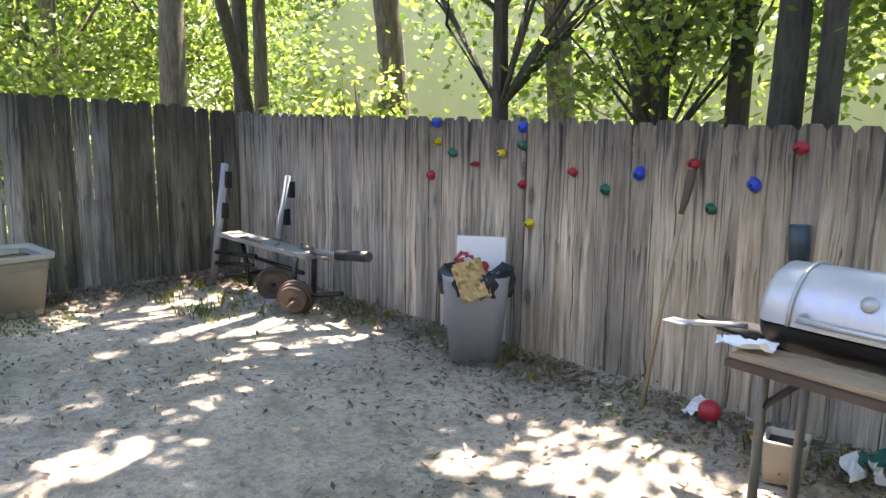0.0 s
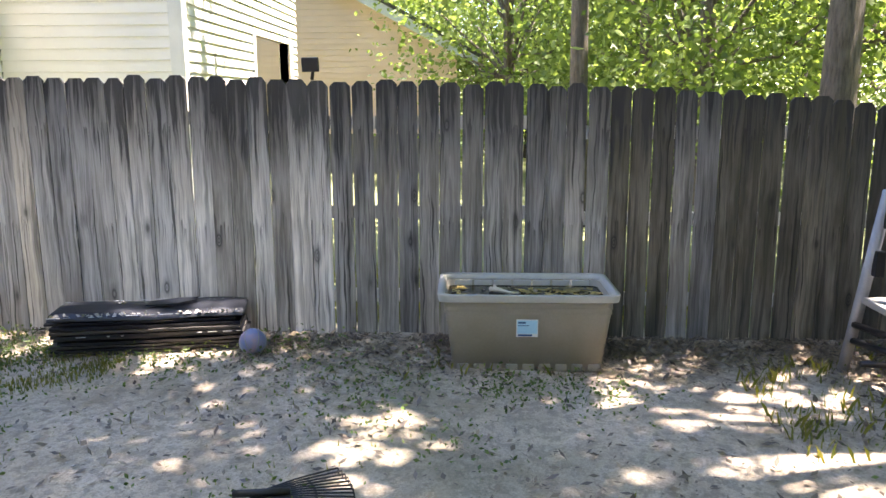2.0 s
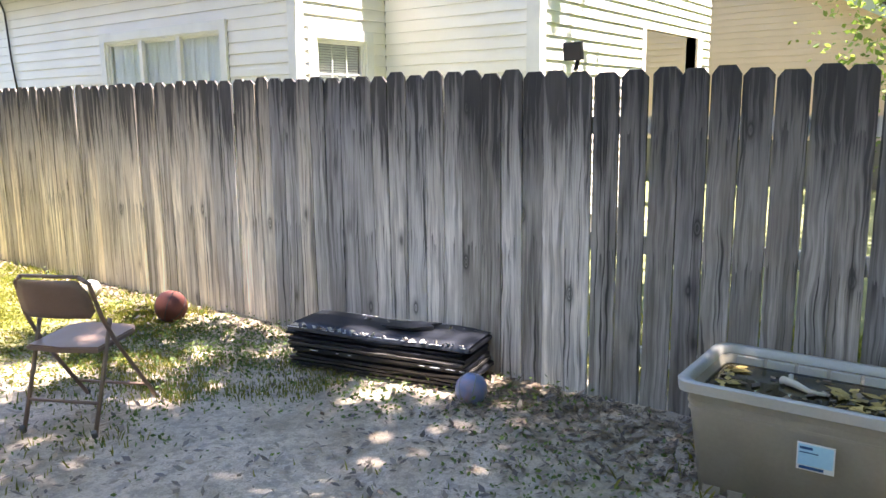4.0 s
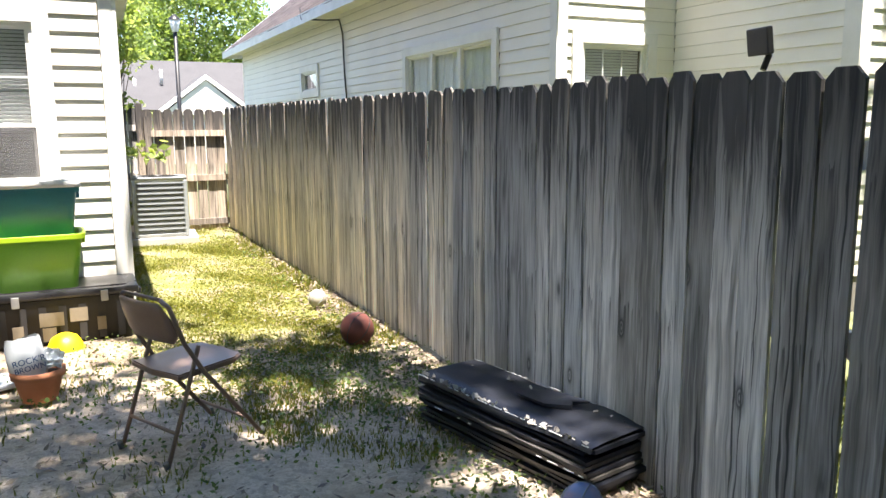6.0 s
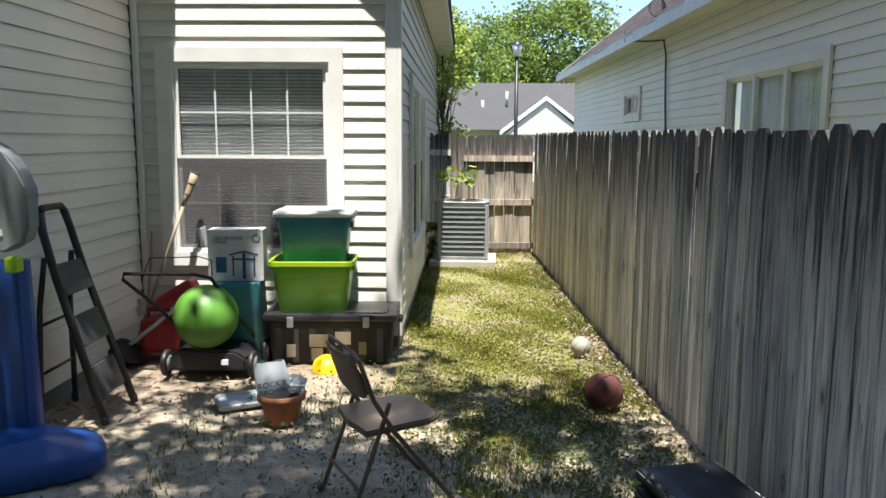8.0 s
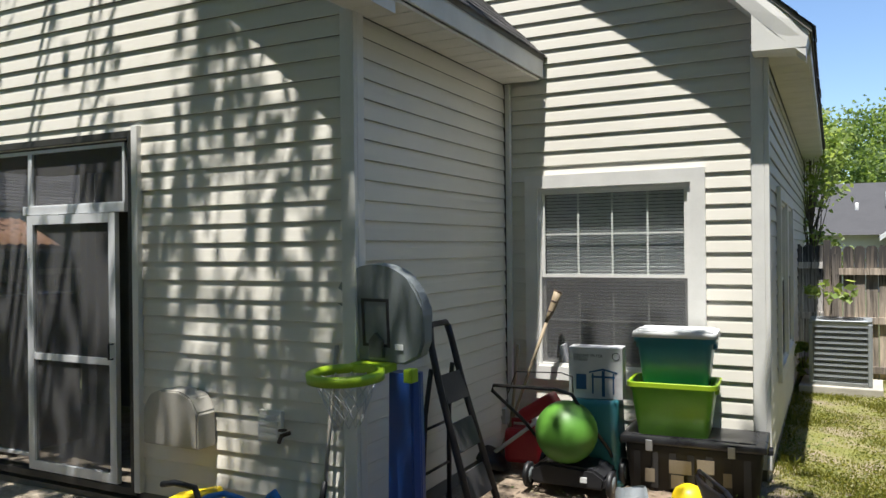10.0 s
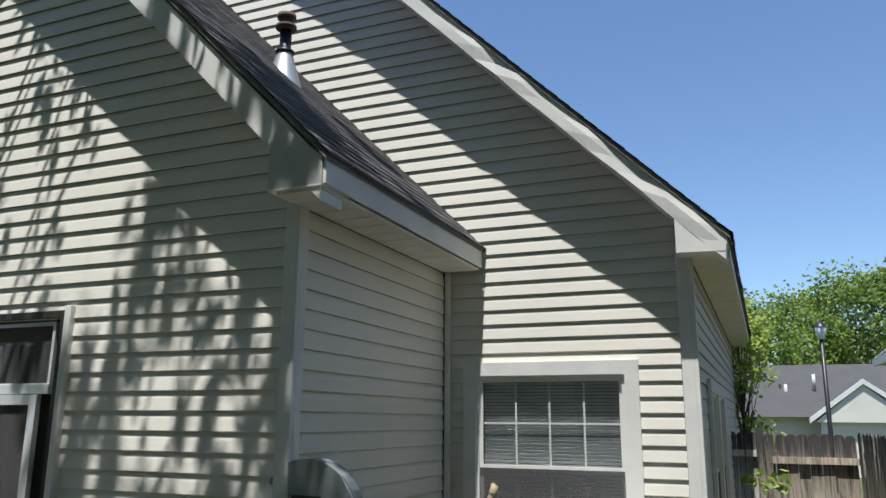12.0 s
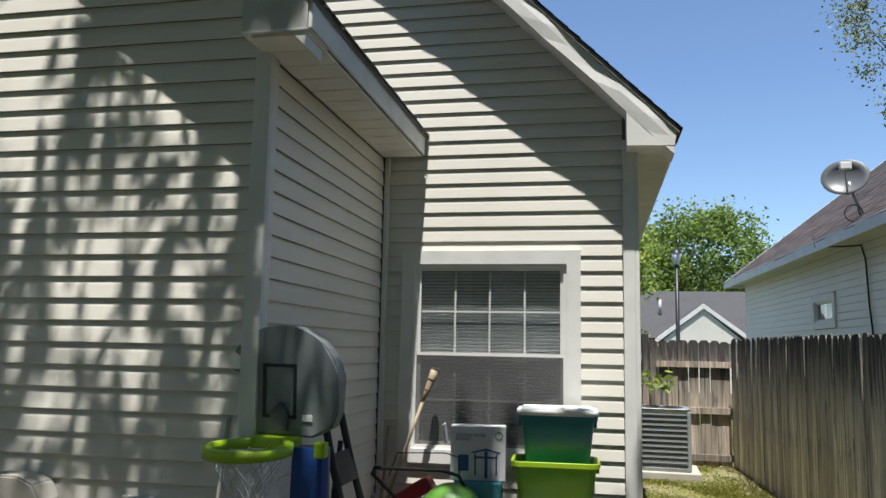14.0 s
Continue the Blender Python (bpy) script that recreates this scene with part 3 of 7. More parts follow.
def slab_roof(parent, eave, ridge, y0, y1, mat, thick=0.03, name="roof", course=0.14, tab=0.3, m=None, rng=None):
    """Shingled slope from the eave (x, z) to the ridge (x, z), between y0 and y1, laid in lapped tabs."""
    (ex, ez), (rx, rz) = eave, ridge
    d = Vector((rx - ex, 0, rz - ez))
    length = d.length
    d.normalize()
    n = Vector((-d.z, 0, d.x))
    if n.z < 0:
        n = -n
    bm = bmesh.new()
    base = [(ex, ez), (rx, rz), (rx, rz - thick * 1.5), (ex, ez - thick * 1.5)]
    prism(bm, base, y0, y1)
    ob = part(name, bm, CORE, parent, m=m)
    rng = rng or np.random.default_rng(5)
    verts, faces = [], []
    rows = int(length / course)
    for r in range(rows + 1):
        s0, s1 = r * course - 0.02, min((r + 1) * course + 0.05, length)
        y = y0 - 0.012 - (tab * 0.5 if r % 2 else 0)
        while y < y1:
            ya, yb = max(y, y0 - 0.012), min(y + tab - 0.006, y1 + 0.012)
            if yb - ya > 0.02:
                lift = 0.011 + rng.uniform(0, 0.004)
                s0j = s0 + rng.uniform(-0.008, 0.008)
                k = len(verts)
                for yy in (ya, yb):
                    for s, hgt in ((s0j, lift), (s1, 0.004), (s0j, 0.001)):
                        p = Vector((ex, 0, ez)) + d * s + n * hgt
                        verts.append((p.x, yy, p.z))
                faces += [(k, k + 3, k + 4, k + 1), (k, k + 2, k + 5, k + 3)]
            y += tab
    c = cloud("shingles", np.array(verts), np.array(faces), mat, ob)
    c["kind"] = "stuff"
    return ob


# main gable wall with the window
LOW = 0.12
WX0, WX1, WZ0, WZ1 = -1.79, -0.49, 0.80, 2.355
MAIN_TOP = 8.3
RIDGE_U = -5.05
back = wall_box("wall", house, [(-7.5, LOW - 0.3), (0.06, LOW - 0.3), (0.06, 3.58), (RIDGE_U, 3.58 + 0.06 - RIDGE_U), (-7.5, 6.2)], [(WX0, WX1, WZ0, WZ1)], 0.14, pose(0, 0.02, 0))


def back_spans(z, zm):
    right = min(-0.03, 3.70 - z)
    left = -2.08 if zm < 3.3 else -7.5
    if WZ0 - 0.08 < zm < WZ1 + 0.08:
        return [(left, WX0 - 0.1), (WX1 + 0.1, right)]
    return [(left, right)]


siding(back, back_spans, LOW, MAIN_TOP, Matrix.Identity(4), SIDING)
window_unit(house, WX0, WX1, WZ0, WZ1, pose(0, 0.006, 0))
bm = bmesh.new()
box(bm, -0.03, 0.065, -0.034, 0.0, LOW - 0.02, 3.40, bev=0.006)
box(bm, 0.065, 0.1, -0.034, 0.09, LOW - 0.02, 3.40, bev=0.006)
part("corner_trim", bm, TRIM, house, "white vinyl corner post")
bm = bmesh.new()
box(bm, -2.08, -2.035, -0.045, 0.002, LOW - 0.02, 3.30, bev=0.008)
part("corner_trim", bm, TRIM, house)

# side wall along the alley
side = wall_box("wall", house, [(0.16, LOW - 0.3), (12.5, LOW - 0.3), (12.5, 3.35), (0.16, 3.35)], [(1.15, 2.15, 0.72, 2.25), (2.35, 3.35, 0.72, 2.25)], 0.14, pose(0.072, 0, 0, 0, 0, 90))


def side_spans(z, zm):
    if 0.66 < zm < 2.32:
        return [(0.09, 1.06), (3.44, 12.5)]
    return [(0.09, 12.5)]


siding(side, side_spans, LOW, 3.3, Matrix.Identity(4), SIDING)
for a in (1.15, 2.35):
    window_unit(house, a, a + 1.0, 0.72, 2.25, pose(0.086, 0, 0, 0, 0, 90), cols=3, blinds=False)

# wing: side wall, front gable wall with the screened porch opening
wing_side = wall_box("wall", house, [(-2.44, LOW - 0.3), (0.0, LOW - 0.3), (0.0, 3.31), (-2.44, 3.31)], [], 0.14, pose(-2.10, 0, 0, 0, 0, 90))
siding(wing_side, lambda z, zm: [(-2.42, -0.045)], 0.10, 3.3, Matrix.Identity(4), SIDING)
PX0, PX1, PZ1 = -8.1, -3.98, 2.72
WING_R = -5.05
front = wall_box("wall", house, [(-8.25, LOW - 0.3), (-2.14, LOW - 0.3), (-2.14, 3.74), (WING_R, 1.62 - WING_R), (-8.25, 3.4)], [(PX0, PX1, LOW - 0.1, PZ1)], 0.12, pose(0, -2.46, 0))


def front_spans(z, zm):
    right = min(-2.15, 1.66 - z)
    left = max(-8.2, z - 11.72)
    if zm < PZ1:
        return [(PX1 + 0.055, right)]
    return [(left, right)] if right > left else [(right, right)]


siding(front, front_spans, 0.10, 6.6, Matrix.Identity(4), SIDING)
bm = bmesh.new()
box(bm, -2.17, -2.068, -2.498, -2.462, 0.06, 3.33, bev=0.008)
box(bm, -2.098, -2.068, -2.462, -2.38, 0.06, 3.33, bev=0.008)
part("corner_trim", bm, TRIM, house, "white vinyl corner post, dented low down")

# wing roof, soffits, fascia and rake
E_U, E_Z, F_V = -1.75, 3.46, -2.76
slab_roof(house, (E_U + 0.03, E_Z + 0.06), (WING_R, E_Z + 0.06 + E_U + 0.03 - WING_R), F_V - 0.02, 0.0, SHINGLE)
slab_roof(house, (-8.38, E_Z + 0.03), (WING_R, E_Z + 0.06 + E_U + 0.03 - WING_R), F_V - 0.02, 0.0, SHINGLE, rng=np.random.default_rng(8))
bm = bmesh.new()
box(bm, E_U, E_U + 0.022, F_V, -0.004, 3.33, 3.50, bev=0.004)
part("fascia", bm, TRIM, house, "white metal fascia board")
bm = bmesh.new()
box(bm, -2.08, E_U - 0.002, F_V + 0.01, -0.02, 3.312, 3.322)
soffit = part("soffit", bm, SOFFIT, house)
for k in range(12):
    v = F_V + 0.015 + k * 0.224
    bm = bmesh.new()
    box(bm, -2.08, E_U - 0.002, v, v + 0.214, 3.30, 3.3115)
    part("soffit_panel", bm, SOFFIT, soffit)


def rake(name, u0, z0, u1, z1, v0, v1, deep, mat, dents=0.0, label=""):
    """Sloping board from (u0, z0) to (u1, z1), its top edge given, deep tall."""
    bm = bmesh.new()
    n = 26
    rng = np.random.default_rng(3)
    prev = None
    for k in range(n + 1):
        s = k / n
        u, z = u0 + (u1 - u0) * s, z0 + (z1 - z0) * s
        wob = dents * (rng.uniform(-1, 1) if 0 < k < n else 0)
        ring = [bm.verts.new(p) for p in ((u, v0 + wob * 0.4, z), (u, v0 + wob, z - deep * 0.5), (u, v0 + 0.3 * wob, z - deep + wob * 0.8), (u, v1, z - deep), (u, v1, z))]
        if prev:
            for i in range(5):
                j = (i + 1) % 5
                bm.faces.new((prev[i], prev[j], ring[j], ring[i]))
        else:
            bm.faces.new(ring)
        prev = ring
    bm.faces.new(prev[::-1])
    return part(name, bm, mat, house, label)


rake("rake_board", -1.76, 3.49, WING_R, 3.49 - 1.76 - WING_R, F_V - 0.004, F_V + 0.25, 0.26, TRIM)
rake("rake_board", -8.36, 3.45, WING_R, 3.49 - 1.76 - WING_R, F_V - 0.004, F_V + 0.25, 0.26, TRIM)
bm = bmesh.new()
prism(bm, [(-2.13, 3.325), (-1.752, 3.325), (-1.752, 3.50), (-1.90, 3.62), (-2.13, 3.80)], F_V - 0.008, -2.46)
part("eave_box", bm, TRIM_G, house, "boxed eave return in bent white metal")
bm = bmesh.new()
prism(bm, [(-2.13, 3.318), (-1.745, 3.318), (-1.745, 3.33), (-2.13, 3.33)], F_V - 0.012, -2.46)
part("drip_edge", bm, TRIM, house)

# main roof
slab_roof(house, (0.41, 3.42), (RIDGE_U, 3.42 + 0.41 - RIDGE_U), -0.27, 12.6, SHINGLE, rng=np.random.default_rng(9), course=0.16, tab=0.5)
slab_roof(house, (-10.5, 3.42), (RIDGE_U, 3.42 + 0.41 - RIDGE_U), -0.27, 12.6, SHINGLE, rng=np.random.default_rng(10), course=0.4, tab=1.2)
rake("rake_board", 0.37, 3.44, RIDGE_U, 3.44 + 0.37 - RIDGE_U, -0.255, 0.03, 0.23, TRIM, dents=0.02, label="crumpled white metal rake trim")
bm = bmesh.new()
prism(bm, [(0.0, 3.29), (0.37, 3.28), (0.40, 3.43), (0.0, 3.78)], -0.258, 0.03)
part("eave_box", bm, TRIM, house, "boxed eave return in white metal")
bm = bmesh.new()
box(bm, 0.09, 0.372, 0.03, 12.5, 3.297, 3.307)
soffit = part("soffit", bm, SOFFIT, house)
for k in range(40):
    v = 0.03 + k * 0.31
    bm = bmesh.new()
    box(bm, 0.09, 0.372, v, v + 0.302, 3.285, 3.2965)
    part("soffit_panel", bm, SOFFIT, soffit)
bm = bmesh.new()
box(bm, 0.373, 0.395, 0.03, 12.5, 3.28, 3.43, bev=0.004)
part("fascia", bm, TRIM, house)
bm = bmesh.new()
box(bm, -7.5, 0.04, 0.03, 0.16, -0.3, LOW - 0.025)
box(bm, -0.06, 0.075, 0.03, 12.5, -0.3, LOW - 0.025)
box(bm, -2.2, -2.11, -2.42, 0.03, -0.3, 0.075)
part("foundation", bm, CONCRETE, house)

# vent pipe with flashing cone
VU, VV = -3.2, -1.15
VZ = E_Z - 0.03 + (E_U + 0.03 - VU)
vent = part("vent_pipe", (lambda b: (tube(b, [(VU, VV, VZ - 0.2), (VU, VV, VZ + 0.62)], 0.052, 14), b)[1])(bmesh.new()), BLACK_M, house, "dark flue pipe with cap")
bm = bmesh.new()
lathe(bm, [(0.19, -0.14), (0.15, 0.0), (0.075, 0.26), (0.062, 0.3)], 18, pose(VU, VV, VZ))
part("flashing", bm, STEEL, vent, "grey sheet-metal flashing cone")
bm = bmesh.new()
lathe(bm, [(0.0, 0.68), (0.085, 0.66), (0.085, 0.62), (0.06, 0.6), (0.06, 0.56), (0.095, 0.55), (0.095, 0.52), (0.055, 0.5)], 18, pose(VU, VV, VZ))
part("cap", bm, RUST, vent)
bm = bmesh.new()
lathe(bm, [(0.055, 0.27), (0.085, 0.28), (0.085, 0.30), (0.055, 0.31)], 18, pose(VU, VV, VZ))
part("collar", bm, BLACK_M, vent)

# screened porch: frames, insect mesh, inside coloured dark, open to the far side
porch = part("porch_screen", frame_bm(PX0 + 0.05, PX1 - 0.05, 0.12, PZ1 - 0.05, 0.05, -2.50, -2.40), DARK_FR, house, "dark framed porch opening")
bm = bmesh.new()
box(bm, PX1 + 0.001, PX1 + 0.06, -2.515, -2.44, 0.1, PZ1 + 0.03, bev=0.006)
part("jamb_trim", bm, TRIM, house, "white vinyl trim beside the porch opening")
for x0, x1, z0, z1 in ((-8.0, -5.16, 0.2, 2.64), (-5.16, -4.09, 2.17, 2.64)):
    fr = part("screen_frame", frame_bm(x0 + 0.025, x1 - 0.025, z0 + 0.04, z1 - 0.02, 0.025, -2.475, -2.44), MILL, porch, "bright aluminium screen frame")
    bm = bmesh.new()
    box(bm, x0 + 0.02, x1 - 0.02, -2.457, -2.455, z0 + 0.03, z1 - 0.01)
    part("insect_mesh", bm, SCREEN, fr)
bm = bmesh.new()
box(bm, -5.24, -4.09, -2.485, -2.435, 2.135, 2.205, bev=0.004)
part("transom_rail", bm, MILL, porch)
door = part("screen_door", frame_bm(-5.10, -4.24, 0.2, 2.06, 0.07, -2.50, -2.46), MILL, porch, "aluminium storm door")
bm = bmesh.new()
box(bm, -5.10, -4.24, -2.482, -2.480, 0.2, 2.06)
part("insect_mesh", bm, SCREEN, door)
bm = bmesh.new()
box(bm, -5.10, -4.24, -2.495, -2.47, 1.0, 1.05)
part("door_rail", bm, MILL, door)
bm = bmesh.new()
tube(bm, [(-4.20, -2.50, 1.05), (-4.20, -2.54, 1.05), (-4.20, -2.54, 1.16), (-4.20, -2.50, 1.16)], 0.008, 6)
part("handle", bm, BLACK_M, door)
# lining: the porch's shade is painted on as a near-black colour
bm = bmesh.new()
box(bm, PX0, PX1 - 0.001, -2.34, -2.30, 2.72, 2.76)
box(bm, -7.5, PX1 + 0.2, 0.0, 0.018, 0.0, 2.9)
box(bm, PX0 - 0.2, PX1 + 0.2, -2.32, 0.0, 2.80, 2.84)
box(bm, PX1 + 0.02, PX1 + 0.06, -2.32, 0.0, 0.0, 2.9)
part("porch_lining", bm, plain("porch_shade_black", (0.045, 0.042, 0.038), 0.9), house)
bm = bmesh.new()
box(bm, -7.62, -7.505, -0.12, 0.0, 0.0, 2.8, bev=0.006)
part("porch_post", bm, DARK_FR, house)

# fittings on the wing
bm = bmesh.new()
box(bm, -2.83, -2.64, -2.515, -2.48, 0.60, 0.80, bev=0.006)
for k in range(4):
    box(bm, -2.81, -2.66, -2.525, -2.513, 0.625 + k * 0.042, 0.65 + k * 0.042)
part("wall_vent", bm, TRIM, house, "white louvred dryer vent")
bm = bmesh.new()
tube(bm, [(-2.60, -2.48, 0.66), (-2.60, -2.56, 0.66), (-2.60, -2.59, 0.62)], 0.014, 8)
lathe(bm, [(0.0, 0.0), (0.028, 0.003), (0.028, 0.012), (0.0, 0.014)], 10, pose(-2.60, -2.55, 0.685))
part("spigot", bm, RUST, house, "brass garden tap")
bm = bmesh.new()
prism(bm, [(-3.72, 0.52), (-3.22, 0.52), (-3.22, 0.76), (-3.28, 0.86), (-3.38, 0.90), (-3.56, 0.90), (-3.66, 0.86), (-3.72, 0.76)], -2.66, -2.48)
bmesh.ops.bevel(bm, geom=bm.edges[:], offset=0.012, segments=2, affect="EDGES")
part("hose_reel_box", bm, plain("beige_plastic", (0.42, 0.4, 0.35), 0.5), house, "beige moulded box on the wall")
bm = bmesh.new()
box(bm, -2.10, -2.055, -0.16, -0.03, 0.28, 0.42, bev=0.006)
part("outlet_box", bm, TRIM_G, house, "grey outdoor socket cover")


# ---- fences ----
def picket(bm_rng, w, h, thick=0.017):
    bm = bmesh.new()
    c = w * bm_rng.uniform(0.2, 0.27)
    d = bm_rng.uniform(0.028, 0.042)
    x = w / 2
    cup = bm_rng.uniform(-0.002, 0.002)
    prism(bm, [(-x, 0), (x, 0), (x, h - d), (x - c, h), (-x + c, h), (-x, h - d)], -thick / 2 + cup, thick / 2 + cup)
    return bm


def fence_run(name, label, start, end, top, mat, rng, gap, rails_side, group, rails=(0.28, 0.88, 1.5)):
    """Boards from start to end; their fronts face the yard, rails_side (+1 or -1) says on which side the rails lie."""
    a, b = Vector((*start, 0)), Vector((*end, 0))
    length = (b - a).length
    ang = math.degrees(math.atan2(b.y - a.y, b.x - a.x))
    f = thing(name, label, "fence", pose(a.x, a.y, 0, 0, 0, ang), group)
    x = 0.0
    while x < length - 0.05:
        w = rng.uniform(0.128, 0.143)
        g = gap(x) * rng.uniform(0.4, 1.4)
        h = top(x + w / 2) + rng.uniform(-0.013, 0.013)
        yoff = rng.uniform(-0.007, 0.007)
        # boards step from dark at the corner to pale: weathering plus painted light
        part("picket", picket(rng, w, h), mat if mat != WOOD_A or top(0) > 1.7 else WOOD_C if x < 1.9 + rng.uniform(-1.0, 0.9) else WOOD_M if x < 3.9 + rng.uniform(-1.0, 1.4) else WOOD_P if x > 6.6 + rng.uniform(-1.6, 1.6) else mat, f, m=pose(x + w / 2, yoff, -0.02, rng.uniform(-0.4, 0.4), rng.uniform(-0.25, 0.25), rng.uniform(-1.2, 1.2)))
        x += w + g
    for z in rails:
        for k in range(int(length / 2.4) + 1):
            x0, x1 = k * 2.4, min(length, k * 2.4 + 2.396)
            if x1 - x0 < 0.1:
                continue
            bm = bmesh.new()
            box(bm, x0, x1, 0, 0.04, -0.045, 0.045)
            y = 0.014 if rails_side > 0 else -0.052
            part("rail", bm, mat, f, m=pose(0, y, z * top((x0 + x1) / 2) / 1.8))
    for k in range(int(length / 2.4) + 1):
        bm = bmesh.new()
        box(bm, -0.045, 0.045, 0, 0.09, -0.05, top(k * 2.4) - 0.12)
        part("post", bm, mat, f, m=pose(k * 2.4 + 0.05, 0.054 if rails_side > 0 else -0.144, 0))
    return f


def top_a(x):
    # x runs from the corner at the low end towards the alley gate
    pts = ((0, 1.60), (0.8, 1.68), (2.2, 1.75), (5.0, 1.81), (9.0, 1.84), (14.2, 1.86))
    for (p, q), (r, s) in zip(pts, pts[1:]):
        if x <= r:
            return q + (s - q) * (x - p) / (r - p)
    return 1.86


RNG = np.random.default_rng(21)
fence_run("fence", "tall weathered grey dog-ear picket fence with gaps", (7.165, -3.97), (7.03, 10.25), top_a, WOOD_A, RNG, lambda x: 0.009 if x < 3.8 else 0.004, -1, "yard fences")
fence_run("fence", "weathered brown-grey board fence hung with climbing holds", (7.15, -3.99), (-5.0, -3.99), lambda x: 1.595, WOOD_B, RNG, lambda x: 0.0018, 1, "yard fences")
fence_run("fence", "weathered board fence closing the yard", (-5.0, -3.99), (-5.0, 8.6), lambda x: 1.86, WOOD_G, RNG, lambda x: 0.004, -1, "yard fences")
fence_run("fence", "unpainted board fence with rails on the near side", (5.84, 10.24), (7.02, 10.24), lambda x: 1.83, WOOD_G, RNG, lambda x: 0.011, -1, "yard fences", rails=(0.12, 0.78, 1.44))
fence_run("fence", "short dark board fence between house and gate post", (5.06, 10.24), (5.74, 10.24), lambda x: 1.86, WOOD_A, RNG, lambda x: 0.006, -1, "yard fences", rails=(0.82, 1.5))
bm = bmesh.new()
box(bm, -0.045, 0.045, -0.06, 0.04, -0.05, 1.9, bev=0.004)
tagged(part("fence_post", bm, WOOD_G, m=pose(5.79, 10.2, 0)), "square weathered timber gate post", "post")


# ---- neighbours ----
def neighbour_house():
    h = thing("house", "pale yellow vinyl-sided neighbouring house with brown roof", "house")
    # long wall along the fence
    x = 9.18
    w = wall_box("wall", h, [(-19.6, -0.2), (-4.5, -0.2), (-4.5, 3.55), (-19.6, 3.55)], [(-8.1, -5.65, 1.55, 2.5), (-13.55, -12.5, 2.22, 2.6)], 0.15, pose(x, 0, 0, 0, 0, -90))
    siding(w, lambda z, zm: [(-19.55, -8.22), (-5.53, -4.5)] if 1.5 < zm < 2.15 else [(-19.55, -13.62), (-12.43, -8.22), (-5.53, -4.5)] if 2.15 < zm < 2.55 else [(-19.55, -4.5)], 0.3, 3.5, Matrix.Identity(4), SIDING_N)
    window_unit(h, -8.1, -5.65, 1.55, 2.5, pose(x - 0.012, 0, 0, 0, 0, -90), cols=9, rows=1, double=False, blinds=False)
    # added wavy white sheet; its colour gives the panes their reflected sky
    bm = bmesh.new()
    wavy = [(bm.verts.new((-8.1 + 2.45 * k / 90, 0.075 + 0.012 * math.sin(k * 1.3), 1.58)), bm.verts.new((-8.1 + 2.45 * k / 90, 0.075 + 0.012 * math.sin(k * 1.3), 2.48))) for k in range(91)]
    for (p, q), (r, v) in zip(wavy, wavy[1:]):
        bm.faces.new((p, r, v, q)).smooth = True
    part("glare_sheet", bm, GLARE, h, "white sheet standing in for sky reflected in the glass", m=pose(x - 0.012, 0, 0, 0, 0, -90))
    for u in (-7.28, -6.47):
        bm = bmesh.new()
        box(bm, u - 0.035, u + 0.035, -0.02, 0.03, 1.56, 2.49, bev=0.004)
        part("mullion", bm, TRIM, h, m=pose(x - 0.012, 0, 0, 0, 0, -90))
    window_unit(h, -13.55, -12.5, 2.22, 2.6, pose(x - 0.012, 0, 0, 0, 0, -90), cols=2, rows=1, double=False, blinds=False)
    # bay return with window, facing the yard
    w2 = wall_box("wall", h, [(9.18, -0.2), (10.62, -0.2), (10.62, 4.6), (9.18, 4.6)], [(9.45, 10.25, 0.9, 2.36)], 0.15, pose(0, 4.42, 0))
    siding(w2, lambda z, zm: [(9.27, 9.36), (10.34, 10.62)] if 0.85 < zm < 2.42 else [(9.27, 10.62)], 0.3, 4.6, Matrix.Identity(4), SIDING_N)
    window_unit(h, 9.45, 10.25, 0.9, 2.36, pose(0, 4.41, 0), cols=3)
    bm = bmesh.new()
    box(bm, 9.145, 9.27, 4.383, 4.42, 0.2, 4.6)
    box(bm, 9.145, 9.178, 4.42, 4.5, 0.2, 4.6)
    part("corner_trim", bm, TRIM, h)
    # next wall, stepping out
    w3 = wall_box("wall", h, [(-4.42, -0.2), (-2.3, -0.2), (-2.3, 5.2), (-4.42, 5.2)], [], 0.15, pose(10.62, 0, 0, 0, 0, -90))
    siding(w3, lambda z, zm: [(-4.40, -2.4)], 0.3, 5.2, Matrix.Identity(4), SIDING_N)
    w4 = wall_box("wall", h, [(10.62, -0.2), (16.0, -0.2), (16.0, 5.2), (10.62, 5.2)], [(13.4, 15.4, 0.0, 2.62)], 0.15, pose(0, 2.3, 0))
    siding(w4, lambda z, zm: [(10.72, 13.32), (15.48, 16.0)] if zm < 2.62 else [(10.72, 16.0)], 0.3, 5.2, Matrix.Identity(4), SIDING_N)
    bm = bmesh.new()
    box(bm, 10.585, 10.72, 2.263, 2.3, 0.2, 5.2)
    box(bm, 10.585, 10.618, 2.3, 2.42, 0.2, 5.2)
    part("corner_trim", bm, TRIM, h)
    for a, b in ((13.3, 13.4), (15.4, 15.6)):
        bm = bmesh.new()
        box(bm, a, b, 2.265, 2.46, 0.0, 2.66)
        part("porch_post", bm, TRIM, h)
    bm = bmesh.new()
    box(bm, 13.2, 15.8, 3.6, 3.7, -0.1, 3.0)
    box(bm, 13.2, 13.3, 2.46, 3.6, -0.1, 3.0)
    part("porch_back", bm, SIDING_P, h, "peach porch wall in shade")
    # roof
    slab_roof(h, (8.72, 3.50), (15.2, 8.6), 4.1, 19.9, SHINGLE_N, course=0.16, tab=0.45, rng=np.random.default_rng(31))
    bm = bmesh.new()
